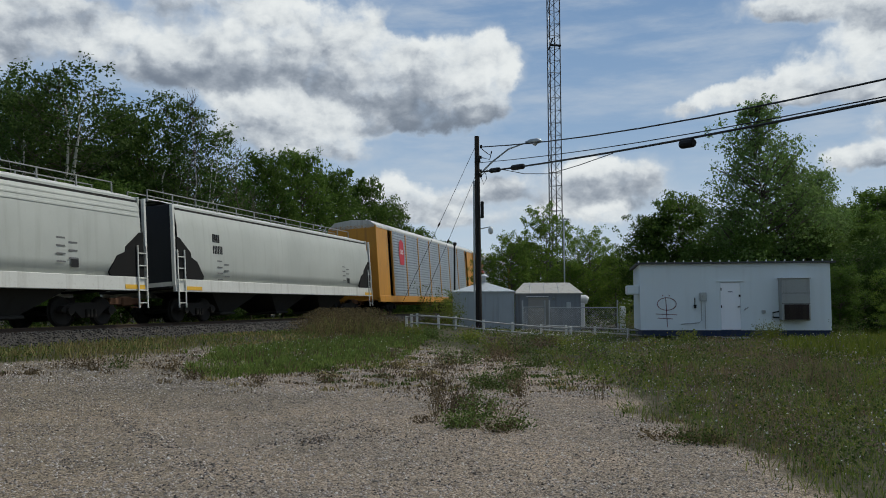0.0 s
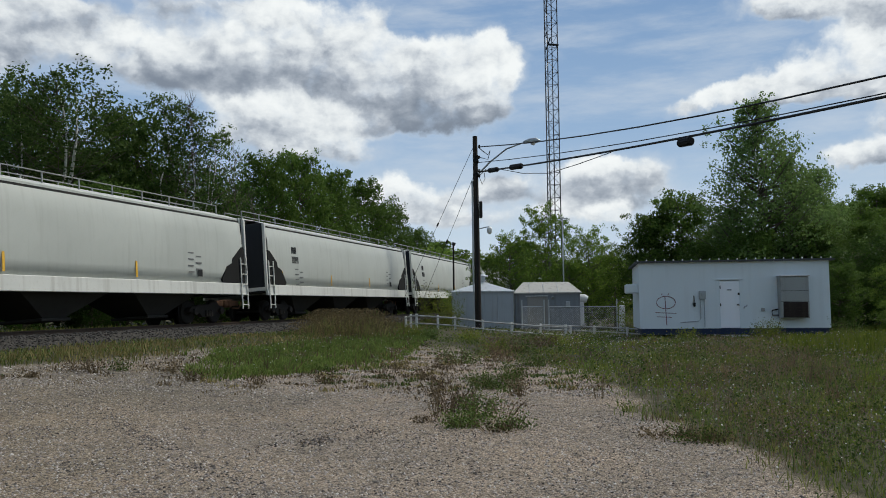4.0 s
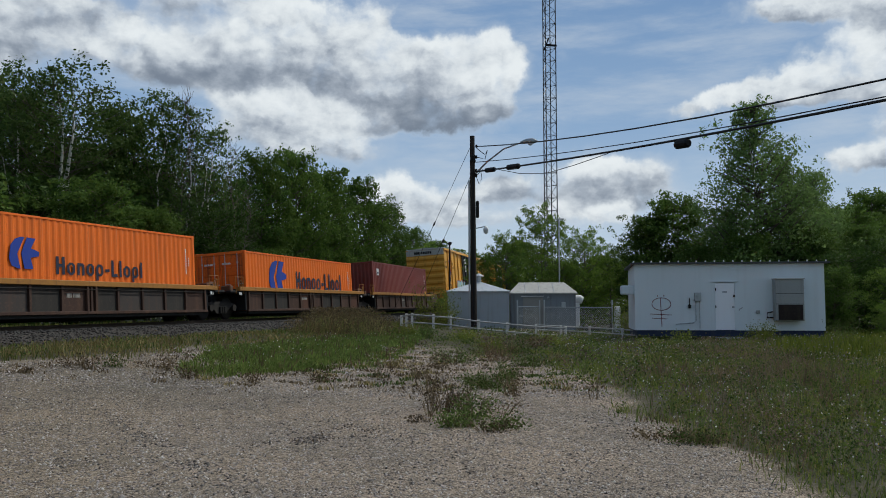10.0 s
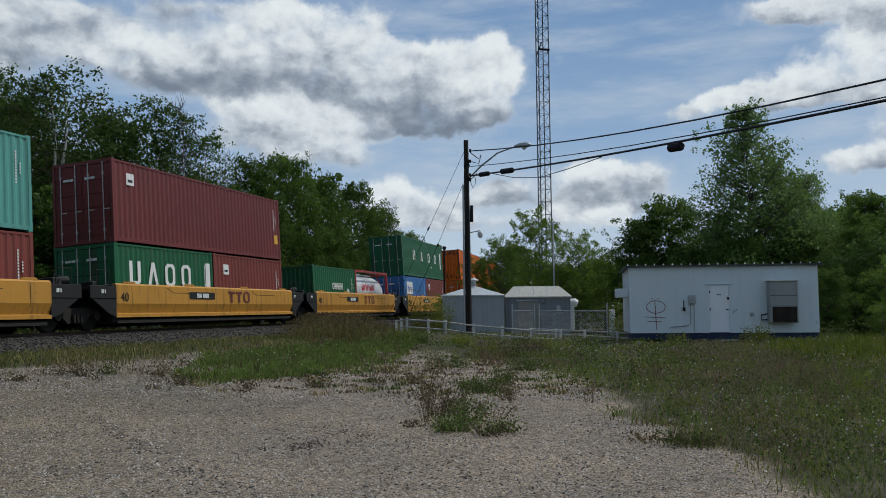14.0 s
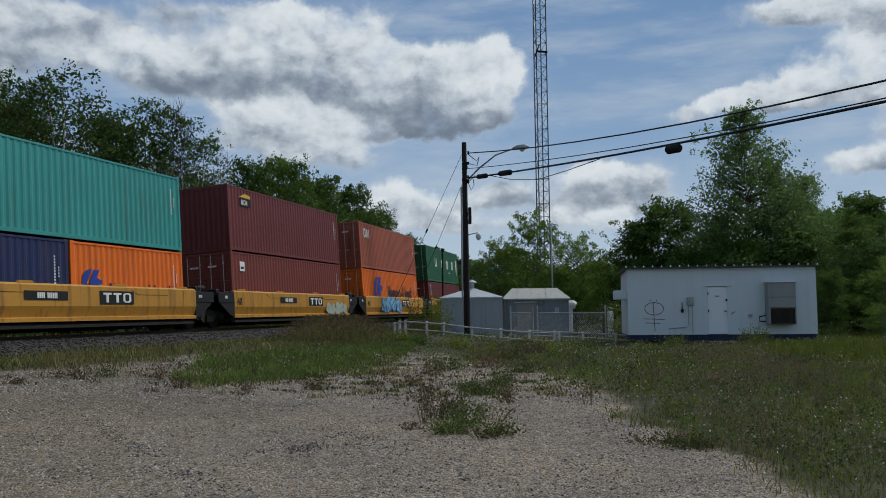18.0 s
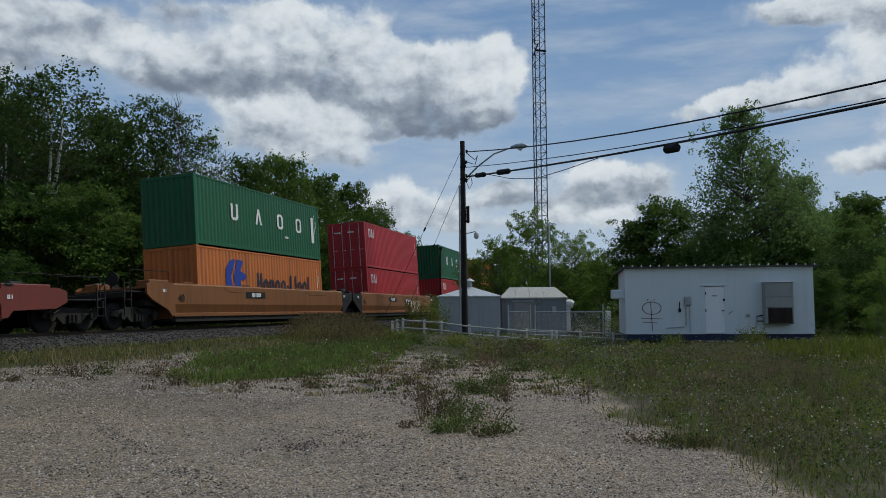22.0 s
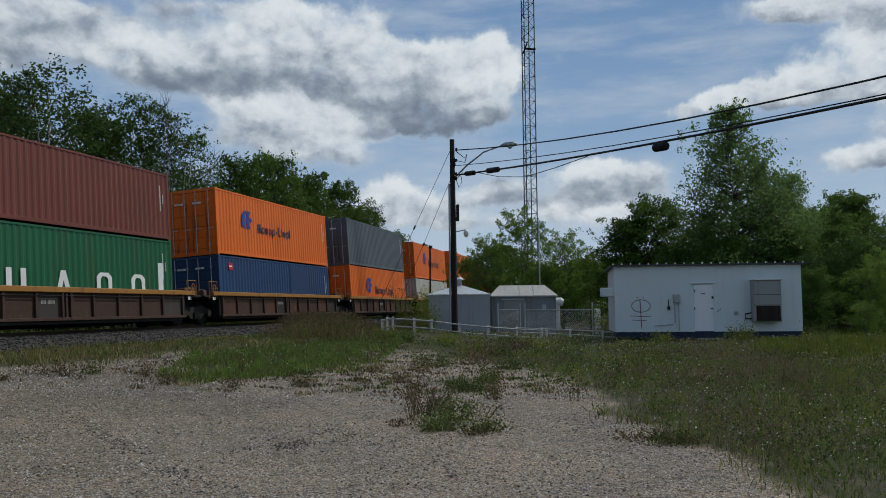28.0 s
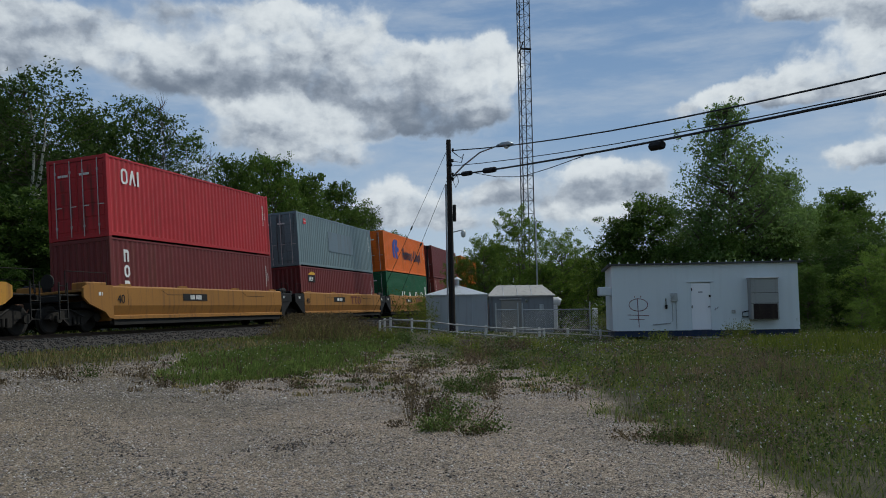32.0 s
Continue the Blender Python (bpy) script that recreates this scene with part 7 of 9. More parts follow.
def chain_fence():
    root = thing("chain_link_fence", "galvanised chain-link fence with pipe rails", "fence")
    y = 45.2
    xs = [4.15, 5.55, 7.6, 9.2]
    for x in (4.15, 5.35, 5.6, 9.3):
        part("post", kept("cfpost", lambda: Shape().tube([(0, 0, 0), (0, 0, 1.75)], 0.04, 8).mesh("post", STEEL)), root, m=pose(x, y, 0))
    part("top_rail", Shape().tube([(4.15, y, 1.38), (5.35, y, 1.38)], 0.028, 6).tube([(5.6, y, 1.36), (9.3, y, 1.34)], 0.028, 6).mesh("rail", STEEL), root)

    def net():
        s = Shape()
        for x0, x1 in ((4.15, 5.35), (5.6, 9.3)):
            n = int((x1 - x0 + 1.3) / 0.12)
            for k in range(n):
                for sg in (1, -1):
                    a = x0 + k * 0.12 - 1.3
                    p, q = (a, 0.05), (a + 1.3, 1.35)
                    if sg < 0:
                        p, q = (a, 1.35), (a + 1.3, 0.05)
                    if p[0] < x0:
                        f = (x0 - p[0]) / (q[0] - p[0])
                        p = (x0, p[1] + (q[1] - p[1]) * f)
                    if q[0] > x1:
                        f = (x1 - p[0]) / (q[0] - p[0])
                        q = (x1, p[1] + (q[1] - p[1]) * f)
                    if q[0] - p[0] > 0.05:
                        s.tube([(p[0], y, p[1]), (q[0], y, q[1])], 0.004, 3, False)
        return s.mesh("netting", STEEL)
    tagged(part("netting", net(), root), kind="stuff")
    part("white_post", Shape().box(9.42, 9.72, y - 0.1, y + 0.1, 0, 1.4, 0.03).mesh("post", WHITE), root)


chain_fence()


def rail_fence():
    """White two-rail barrier that falls away to one side."""
    root = thing("rail_fence", "weathered white two-rail metal fence", "fence")
    wm = paint("fence_white", (0.66, 0.66, 0.63), 0.5, 0.0, 0.3, (0.2, 0.15, 0.1), 0.4)
    wr = paint("fence_rail_grey", (0.44, 0.44, 0.42), 0.5, 0.1, 0.35, (0.16, 0.12, 0.09), 0.5)
    pts = [(-1.95, 41.2, 0.93), (-1.68, 40.6, 1.02), (-1.38, 40.0, 1.06), (-0.36, 40, 0.99), (0.47, 40, 0.92), (1.80, 40, 0.74), (3.18, 40, 0.61), (4.56, 40, 0.49), (5.92, 39.6, 0.42)]
    for x, y, z in pts:
        part("post", kept(("rfpost"), lambda: Shape().box(-0.055, 0.055, -0.05, 0.05, -1.1, 0.06, 0.012).mesh("post", wm)), root, m=pose(x, y, z))
    for dz in (0.0, -0.36):
        for a, c in zip(pts, pts[1:]):
            part("rail", Shape().tube([(a[0], a[1] - 0.06, a[2] + dz - 0.03), (c[0], c[1] - 0.06, c[2] + dz - 0.03)], 0.034, 8).mesh("rail", wr), root)
    more = [(4.7, 41.2, 0.50), (5.9, 41, 0.44), (7.2, 40.4, 0.39), (8.4, 38.6, 0.36), (10.1, 36.6, 0.24)]
    for a, c in zip(more, more[1:]):
        for dz in (0, -0.22):
            part("rail", Shape().tube([(a[0], a[1], a[2] + dz), (c[0], c[1], c[2] + dz)], 0.03, 8).mesh("rail", wr), root)
    for x, y, z in more:
        part("post", kept("rfpost", lambda: None), root, m=pose(x, y, z))


rail_fence()


# ---------------------------------------------------------------- pole, wires, lamp, tower
POLEM = paint("creosoted_pole", (0.03, 0.024, 0.02), 0.85, 0, 0.4, (0.09, 0.07, 0.05), 0.5, 1.5, 0.5)
CABLE = plain("black_cable", (0.012, 0.012, 0.013))


def sag(a, c, drop, n=14):
    a, c = Vector(a), Vector(c)
    return [a.lerp(c, k / n) - Vector((0, 0, drop * 4 * (k / n) * (1 - k / n))) for k in range(n + 1)]


def utility_pole():
    root = thing("utility_pole", "dark creosoted wooden utility pole", "utility pole", m=pose(1.64, 42, 0))
    part("pole", Shape().tube([(0.03, 0, -0.3), (0.0, 0, 5), (-0.03, 0, 10.1)], [0.165, 0.145, 0.12], 12).mesh("pole", POLEM), root)
    part("conduit", Shape().tube([(-0.2, -0.12, 0), (-0.2, -0.12, 7.8)], 0.045, 8).mesh("conduit", STEEL), root, "pale riser conduit")
    part("conduit", Shape().tube([(0.0, -0.2, 0.3), (0.0, -0.2, 9.2)], 0.03, 6).mesh("conduit", BLACK), root)
    part("meter_box", Shape().box(0.14, 0.3, -0.16, 0.1, 5.9, 6.75, 0.03).mesh("box", DARK), root)
    arm = part("lamp_arm", Shape().tube([(0.12, -0.05, 8.15), (0.7, -0.4, 8.7), (1.5, -1.0, 9.25), (2.2, -1.5, 9.42), (2.75, -1.9, 9.45)], [0.045, 0.045, 0.04, 0.035, 0.03], 8).tube([(0.12, -0.05, 8.0), (0.5, -0.3, 8.35)], 0.02, 6).mesh("arm", STEEL), root, "curved galvanised lamp arm")
    part("lamp_head", Shape().tube([(2.3, -1.6, 9.44), (2.55, -1.78, 9.48), (2.85, -2.0, 9.46), (3.05, -2.12, 9.42)], [0.07, 0.12, 0.14, 0.05], 10).mesh("head", STEEL, True), arm)
    part("lamp_lens", Shape().tube([(2.72, -1.9, 9.4), (2.74, -1.92, 9.3), (2.75, -1.93, 9.24)], [0.14, 0.11, 0.03], 10).mesh("lens", mat("frosted_lens", plain, (0.6, 0.6, 0.6), 0.2), True), arm)
    cam_arm = part("camera_bracket", Shape().tube([(0.12, -0.1, 5.35), (0.6, -0.5, 5.42)], 0.025, 6).mesh("bracket", STEEL), root)
    part("dome_camera", Shape().tube([(0.62, -0.5, 5.42), (0.62, -0.5, 5.3), (0.62, -0.5, 5.12), (0.62, -0.5, 5.04)], [0.05, 0.14, 0.12, 0.04], 10).mesh("dome", WHITE, True), cam_arm)
    for z, x in ((9.55, 0.14), (9.0, 0.12), (8.3, 0.12), (8.05, 0.12)):
        part("insulator", kept("insul", lambda: Shape().tube([(0, 0, -0.08), (0, 0, -0.02), (0, 0, 0.02), (0, 0, 0.08)], [0.03, 0.07, 0.05, 0.06], 8).mesh("insulator", DARK)), root, m=pose(x + 0.04, -0.1, z))
    part("loop_wire", Shape().tube([(0.15, -0.1, 9.5), (0.35, -0.2, 9.3), (0.6, -0.25, 9.1), (0.72, -0.3, 9.3), (0.6, -0.3, 8.85), (0.3, -0.2, 8.95), (0.12, -0.1, 9.0)], 0.022, 5).tube([(0.12, -0.1, 8.1), (0.3, -0.2, 7.6), (0.45, -0.2, 7.9), (0.4, -0.2, 8.2)], 0.018, 5).mesh("loops", CABLE), root)
    part("pole_bands", Shape().tube([(0, 0, 8.75), (0, 0, 8.85)], 0.16, 10).tube([(0, 0, 8.1), (0, 0, 8.2)], 0.165, 10).box(-0.12, 0.12, -0.2, -0.1, 8.75, 9.1, 0.02).mesh("bands", DARK), root)


utility_pole()
P0 = Vector((1.64, 42, 0))
far_end = {"high": (20.0, -2.0, 6.9), "mid": (19.9, -2.0, 6.1), "low": (19.8, -2.0, 5.8)}
wire = thing("overhead_wires", "black overhead cables strung from a wooden pole", "overhead wires")
part("cable", Shape().tube(sag(P0 + Vector((0.15, 0, 9.55)), far_end["high"], 1.2), 0.028, 6).mesh("cable", CABLE), wire)
part("cable", Shape().tube(sag(P0 + Vector((0.15, 0, 8.75)), far_end["mid"], 0.84), 0.018, 6).mesh("cable", CABLE), wire)
LOW = sag(P0 + Vector((0.15, -0.1, 8.25)), far_end["low"], 0.54, 40)
part("cable", Shape().tube(LOW, 0.04, 8).mesh("cable", CABLE), wire)
part("slack_cable", Shape().tube([LOW[2], LOW[4] - Vector((0, 0, 0.35)), LOW[6] - Vector((0, 0, 0.5)), LOW[8] - Vector((0, 0, 0.3)), LOW[10] - Vector((0, 0, 0.05))], 0.016, 6).mesh("cable", CABLE), wire)
for k, ln, r in ((1, 0.75, 0.12), (3, 0.85, 0.13), (13, 0.50, 0.15)):
    a = LOW[k].lerp(LOW[k + 1], 0.35 if k == 13 else 0)
    d = (LOW[k + 1] - LOW[k]).normalized()
    o = Vector((0, 0, -0.16 if k == 13 else 0.0))
    part("splice_case", Shape().tube([a + o, a + o + d * 0.06, a + o + d * (ln * 1.3 - 0.06), a + o + d * ln * 1.3], [r * 0.7, r, r, r * 0.7], 10).mesh("case", BLACK), wire, "black cable splice case")
guy = thing("guy_wires", "steel guy wires of the pole", "guy wire")
for z, x in ((9.5, -3.6), (8.0, -2.2)):
    part("wire", Shape().tube([(1.5, 42, z), (x, 56, 0.2)], 0.012, 5).mesh("wire", DARK), guy)
    part("insulator", Shape().tube([(Vector((1.5, 42, z)).lerp(Vector((x, 56, 0.2)), f)) for f in (0.36, 0.375)], 0.05, 8).mesh("insulator", DARK), guy)
lp = thing("thin_post", "thin dark steel post beside the track", "post", m=pose(0.6, 56.5, 0))
part("pole", Shape().tube([(0, 0, 0), (0, 0, 5.6)], 0.06, 8).mesh("pole", DARK), lp)
part("cap", Shape().tube([(0, 0, 5.55), (0.05, 0, 5.75)], 0.12, 8).mesh("cap", DARK), lp)
wp = thing("white_mast", "thin pale mast beside the tower", "mast", m=pose(7.42, 52, 0))
part("pole", Shape().tube([(0, 0, 0), (0, 0, 6.9)], 0.045, 8).mesh("pole", STEEL), wp)
part("arm", Shape().box(-0.1, 0.35, -0.05, 0.05, 6.82, 6.9, 0.02).mesh("arm", STEEL), wp)


def tower():
    root = thing("lattice_tower", "slender three-legged steel lattice mast", "mast", m=pose(7.9, 60, 0, 0, 0, 12))
    tm = paint("tower_steel", (0.08, 0.08, 0.085), 0.5, 0.4, 0.3, (0.12, 0.07, 0.05), 0.4)
    rr, H, st = 0.56, 34.0, 0.92
    legs = [Vector((math.cos(a) * rr, math.sin(a) * rr, 0)) for a in (math.pi / 2, math.pi / 2 + 2.0944, math.pi / 2 + 4.1888)]
    for p in legs:
        part("leg", Shape().tube([p, p + Vector((0, 0, H))], 0.04, 6).mesh("leg", tm), root)
    for f in range(3):
        a, c = legs[f], legs[(f + 1) % 3]
        up = Vector((0, 0, st))
        bar = Shape().tube([a, c], 0.018, 4, False).mesh("cross_bar", tm)
        diagonals = [Shape().tube([c, a + up], 0.018, 4, False).mesh("diagonal", tm), Shape().tube([a, c + up], 0.018, 4, False).mesh("diagonal", tm)]
        for k in range(int(H / st)):
            part("cross_bar", bar, root, m=pose(0, 0, k * st))
            part("diagonal", diagonals[k % 2], root, m=pose(0, 0, k * st))
    part("feed_line", Shape().tube([(0.1, -0.15, 0), (0.1, -0.15, H)], 0.035, 6).mesh("line", BLACK), root)
    part("antenna", Shape().box(-0.3, 0.5, -0.5, -0.4, 20.3, 20.45, 0.02).tube([(-0.45, -0.4, 20.0), (-0.1, -0.4, 20.9)], 0.05, 6).mesh("antenna", BLACK), root)


tower()


# ---------------------------------------------------------------- grass, weeds, flowers, loose stones
prng = np.random.default_rng(21)
GRASS = {"field": leafy("field_grass", (0.058, 0.090, 0.020), (0.215, 0.22, 0.072), 0.35, 0.7), "lush": leafy("lush_grass", (0.085, 0.135, 0.028), (0.20, 0.26, 0.07), 0.4, 0.6),
         "dry": leafy("dry_grass", (0.15, 0.13, 0.05), (0.30, 0.25, 0.11), 0.3, 0.8), "brown": leafy("brown_stalks", (0.10, 0.075, 0.05), (0.22, 0.16, 0.095), 0.2, 0.8),
         "stand": leafy("tall_weed_straw", (0.08, 0.065, 0.035), (0.20, 0.155, 0.08), 0.3, 0.8),
         "weed": leafy("weed_leaves", (0.035, 0.07, 0.014), (0.15, 0.195, 0.055), 0.35, 0.6), "haze": leafy("brown_seed_heads", (0.12, 0.09, 0.07), (0.26, 0.20, 0.16), 0.25, 0.8), "dead": leafy("dead_weeds", (0.065, 0.05, 0.03), (0.19, 0.145, 0.085), 0.15, 0.9),
         "bright": leafy("bright_weeds", (0.10, 0.14, 0.02), (0.20, 0.22, 0.045), 0.4, 0.6), "flower": leafy("flower_white", (0.55, 0.55, 0.5), (0.75, 0.75, 0.7), 0.2, 0.7),
         "violet": leafy("flower_violet", (0.20, 0.17, 0.28), (0.35, 0.3, 0.4), 0.2, 0.7), "yellow": leafy("flower_yellow", (0.45, 0.3, 0.02), (0.6, 0.45, 0.05), 0.2, 0.7)}


def scatter(n, x0, x1, y0, y1, mask, near=1.0):
    """Points of the ground where mask (0 to 1) lets plants grow, thinning out with distance."""
    u = prng.random(n * 4)
    if near == 0:
        y = y0 + (y1 - y0) * u
    else:
        y = y0 * (y1 / y0) ** u
    x = x0 + (x1 - x0) * prng.random(n * 4)
    keep = prng.random(n * 4) < mask(x, y)
    x, y = x[keep][:n], y[keep][:n]
    return np.stack([x, y, ground_height(x, y)], 1)


def blades(name, p, height, m, lean=0.35, wide=1.0, label="", category="grass", tall=None):
    """Grass as single thin blades, joined."""
    n = len(p)
    h = height * prng.uniform(0.35, 1.3, n) * np.clip(1.3 - p[:, 1] / 42, 0.5, 1.1) * np.clip(p[:, 1] / 15, 0.55, 1) * (tall if tall is not None else 1)
    az = prng.uniform(0, 6.2832, n)
    w = (0.004 + 0.00055 * p[:, 1]) * wide
    side = np.stack([np.cos(az), np.sin(az), np.zeros(n)], 1) * w[:, None]
    la = prng.uniform(0, 6.2832, n)
    ln = np.abs(prng.normal(size=n)) * lean * h
    tip = p + np.stack([np.cos(la) * ln, np.sin(la) * ln, h], 1)
    mid = p + (tip - p) * 0.55 + np.stack([np.zeros(n), np.zeros(n), 0.12 * h], 1)
    v = np.stack([p - side - [0, 0, 0.02], p + side - [0, 0, 0.02], mid + side * 0.7, mid - side * 0.7, tip], 1).reshape(-1, 3)
    tri = (np.arange(n)[:, None] * 5 + np.array([0, 1, 2, 0, 2, 3, 3, 2, 4])).reshape(-1, 3)
    return tagged(new(name, tri_mesh(name, v, tri, m)), label, category, kind="stuff")


def field_mask(x, y):
    return meadow(x, y) * (off_track(x, y) > 7.5) * (x > -2.5)


def plot_mask(x, y):
    """The field without the lone tufts on the lot."""
    return field_mask(x, y) * ((x > np.interp(y, [0, 6.5, 19, 22, 26], [2.4, 2.4, 2.2, 1.4, -0.5])) | (y > 26))


def wedge_mask(x, y):
    return meadow(x, y) * (x < np.interp(y, [14, 17.5, 20.3, 24, 36], [-2.9, -2.7, -1.2, -1.0, -0.6])) * (off_track(x, y) > 7.6) * (y < 36)


def strip_mask(x, y):
    d = off_track(x, y)
    return (d < 7.6) * (d > 2.9) * np.where(d < 4, 0.8, meadow(x, y))


def bare(x, y):
    return np.clip(1 - meadow(x, y) * 1.4, 0, 1)


# the field beside the lot: green near the gravel, brown seed heads in the middle, yellow-green to the right
def heath(x, y):
    """Where seed heads stand thick."""
    return np.exp(-((x / y - 0.385 + 0.02 * wobble(x, y, 0.5, 3.0)) / 0.085) ** 2) * np.clip(0.75 + 0.6 * wobble(x, y, 0.9, 5.0), 0, 1)


def gaps(x, y):
    """Plants thin out in places and let the gravel show."""
    return np.clip(0.62 + 0.75 * wobble(x, y, 1.3, 8.0) + 0.35 * wobble(x, y, 3.7, 2.0) + (x / y - 0.24) * 1.6, 0.04, 1)


blades("field_grass", scatter(42000, -2, 24, 6.2, 46, lambda x, y: plot_mask(x, y) * gaps(x, y)), 0.15, GRASS["field"], 0.8, 0.75, label="rough uncut grass among weeds")
blades("field_grass", scatter(16000, 2, 24, 6.2, 30, lambda x, y: plot_mask(x, y) * gaps(x, y) * (1 - 0.8 * heath(x, y))), 0.20, GRASS["lush"], 0.75, 0.7, label="greener tufts of uncut grass")
blades("field_grass", scatter(9000, 3, 24, 6.2, 24, lambda x, y: plot_mask(x, y) * (x / y > 0.43)), 0.20, GRASS["bright"], 0.8, 0.5, label="taller yellow-green grass")
blades("seed_stalks", scatter(9000, 2, 22, 7.5, 32, lambda x, y: plot_mask(x, y) * heath(x, y)), 0.34, GRASS["brown"], 0.45, 0.35, label="thin brown seed stalks standing in the grass")
hp = scatter(14000, 2, 22, 7.2, 34, lambda x, y: plot_mask(x, y) * np.clip(heath(x, y) + 0.07, 0, 1))
hp[:, 2] += prng.uniform(0.10, 0.36, len(hp)) * np.clip(1.25 - hp[:, 1] / 50, 0.6, 1)
tagged(new("seed_heads", leaf_mesh("seed_heads", hp, 0.013 + 0.0013 * hp[:, 1], GRASS["haze"], prng)), "brown and violet-grey seed heads over the grass", "weeds", kind="stuff")
blades("sunlit_grass", scatter(15000, 10, 30, 22, 46, lambda x, y: field_mask(x, y) * (x > 0.40 * y)), 0.6, GRASS["bright"], 0.4, 1.2, label="tall sunlit grass beside the shed")
fp = scatter(60000, -2, 24, 6.4, 44, lambda x, y: plot_mask(x, y) * gaps(x, y) * (0.25 + 0.75 * (wobble(x, y, 0.8, 6.0) > -0.1)))
fp[:, 2] += prng.uniform(0.01, 0.17, len(fp)) * (1 + 0.5 * wobble(fp[:, 0], fp[:, 1], 2.2, 1.0))
tagged(new("weed_leaves", leaf_mesh("weed_leaves", fp, 0.020 + 0.0019 * fp[:, 1], GRASS["weed"], prng)), "low leafy weeds filling the field", "weeds", kind="stuff")
for key, n, lo, hi, sz in (("flower", 3400, 0.14, 0.38, 0.017), ("violet", 2200, 0.15, 0.36, 0.012), ("yellow", 160, 0.2, 0.4, 0.015)):
    q = scatter(n, 1, 24, 6.6, 42, lambda x, y: plot_mask(x, y) * (wobble(x, y, 0.5, 2.0 if key == "flower" else 9.0) > (-0.2 if key != "violet" else 0.1)))
    q[:, 2] += prng.uniform(lo, hi, len(q))
    tagged(new("wild_flowers", leaf_mesh("wild_flowers", q, sz + 0.0008 * q[:, 1], GRASS[key], prng, aspect=0.9)), {"flower": "small white wild flowers", "violet": "small violet wild flowers", "yellow": "small yellow wild flowers"}[key], "flowers", kind="stuff")
# tussocks: blades that rise from one foot, of differing height, in drifts
for key, n_, each, hg, seed_, lo_, words in (("lush", 330, 26, 0.24, 2.0, -0.2, "green tussocks standing over the grass"), ("field", 620, 26, 0.28, 5.0, -0.3, "dull green tussocks standing over the grass"),
                                             ("bright", 200, 26, 0.26, 7.0, 0.1, "yellow-green tussocks in the field"), ("brown", 520, 20, 0.38, 9.0, -0.1, "brown seeding tussocks in the field"), ("dry", 260, 22, 0.28, 3.0, 0.0, "straw-coloured tussocks in the field")):
    c_ = scatter(n_, 0.8, 24, 7.2, 40, lambda x, y: plot_mask(x, y) * gaps(x, y) * (wobble(x, y, 0.75, seed_) + 0.4 * wobble(x, y, 2.1, seed_ + 1) > lo_))
    hh = np.repeat(prng.uniform(0.45, 1.35, len(c_)), each)
    q = np.repeat(c_, each, axis=0)
    q = q + prng.normal(size=q.shape) * np.array([0.075, 0.075, 0.0]) * (0.6 + q[:, 1:2] / 30)
    blades("tussock_grass", q, hg, GRASS[key], 0.6, 0.6, label=words, tall=hh * np.clip((q[:, 1] - 4) / 13, 0.4, 1))
# single bushier weeds, bright and dark, scattered through the field
for key, n_, words in (("bright", 110, "yellow-green leafy tufts in the field"), ("weed", 170, "dark leafy tufts in the field"), ("haze", 90, "brown withered tufts in the field")):
    c_ = scatter(n_, 1.5, 22, 7.5, 34, plot_mask)
    if len(c_):
        q = np.repeat(c_, 130, axis=0)
        q = q + prng.normal(size=q.shape) * np.array([0.16, 0.16, 0.0]) * (0.6 + q[:, 1:2] / 26)
        q[:, 2] += np.abs(prng.normal(size=len(q))) * 0.13 + 0.02
        tagged(new("weed_tufts", leaf_mesh("weed_tufts", q, 0.022 + 0.0020 * q[:, 1], GRASS[key], prng)), words, "weeds", kind="stuff")
# the green wedge between the drives
blades("wedge_grass", scatter(4500, -6.5, 0.2, 14.8, 36, wedge_mask), 0.15, GRASS["field"], 0.7, 0.9, label="dull green grass on the drive")
blades("wedge_grass", scatter(7000, -6.5, 0.2, 14.8, 36, wedge_mask), 0.17, GRASS["lush"], 0.6, 1.0, label="low green grass and clover")
wp_ = scatter(11000, -6.5, 0.2, 14.8, 36, wedge_mask)
wp_[:, 2] += prng.uniform(0.01, 0.13, len(wp_))
tagged(new("clover", leaf_mesh("clover", wp_, 0.025 + 0.0019 * wp_[:, 1], GRASS["lush"], prng)), "green clover leaves", "weeds", kind="stuff")
we_ = scatter(2600, -8.5, 0.5, 14.6, 30, lambda x, y: np.clip(meadow(x - 0.3, y + 0.8) + meadow(x + 0.8, y + 0.4), 0, 1) * (x < -0.4) * (off_track(x, y) > 7.6) * (wobble(x, y, 3.0, 2.0) > 0.0))
blades("edge_growth", we_, 0.07, GRASS["dead"], 1.3, 0.8, label="brown dry growth round the green patch")
for key, n_, each, hg, words in (("field", 110, 18, 0.22, "dull green tussocks on the drive"), ("brown", 90, 8, 0.34, "thin brown seed stalks on the drive"), ("lush", 170, 22, 0.20, "green tussocks on the drive")):
    c_ = scatter(n_, -7.5, 0.2, 14.8, 34, wedge_mask)
    q = np.repeat(c_, each, axis=0)
    q = q + prng.normal(size=q.shape) * np.array([0.09, 0.09, 0.0])
    blades("tussock_grass", q, hg, GRASS[key], 0.45, 0.7, label=words, tall=np.repeat(prng.uniform(0.4, 1.3, len(c_)), each))
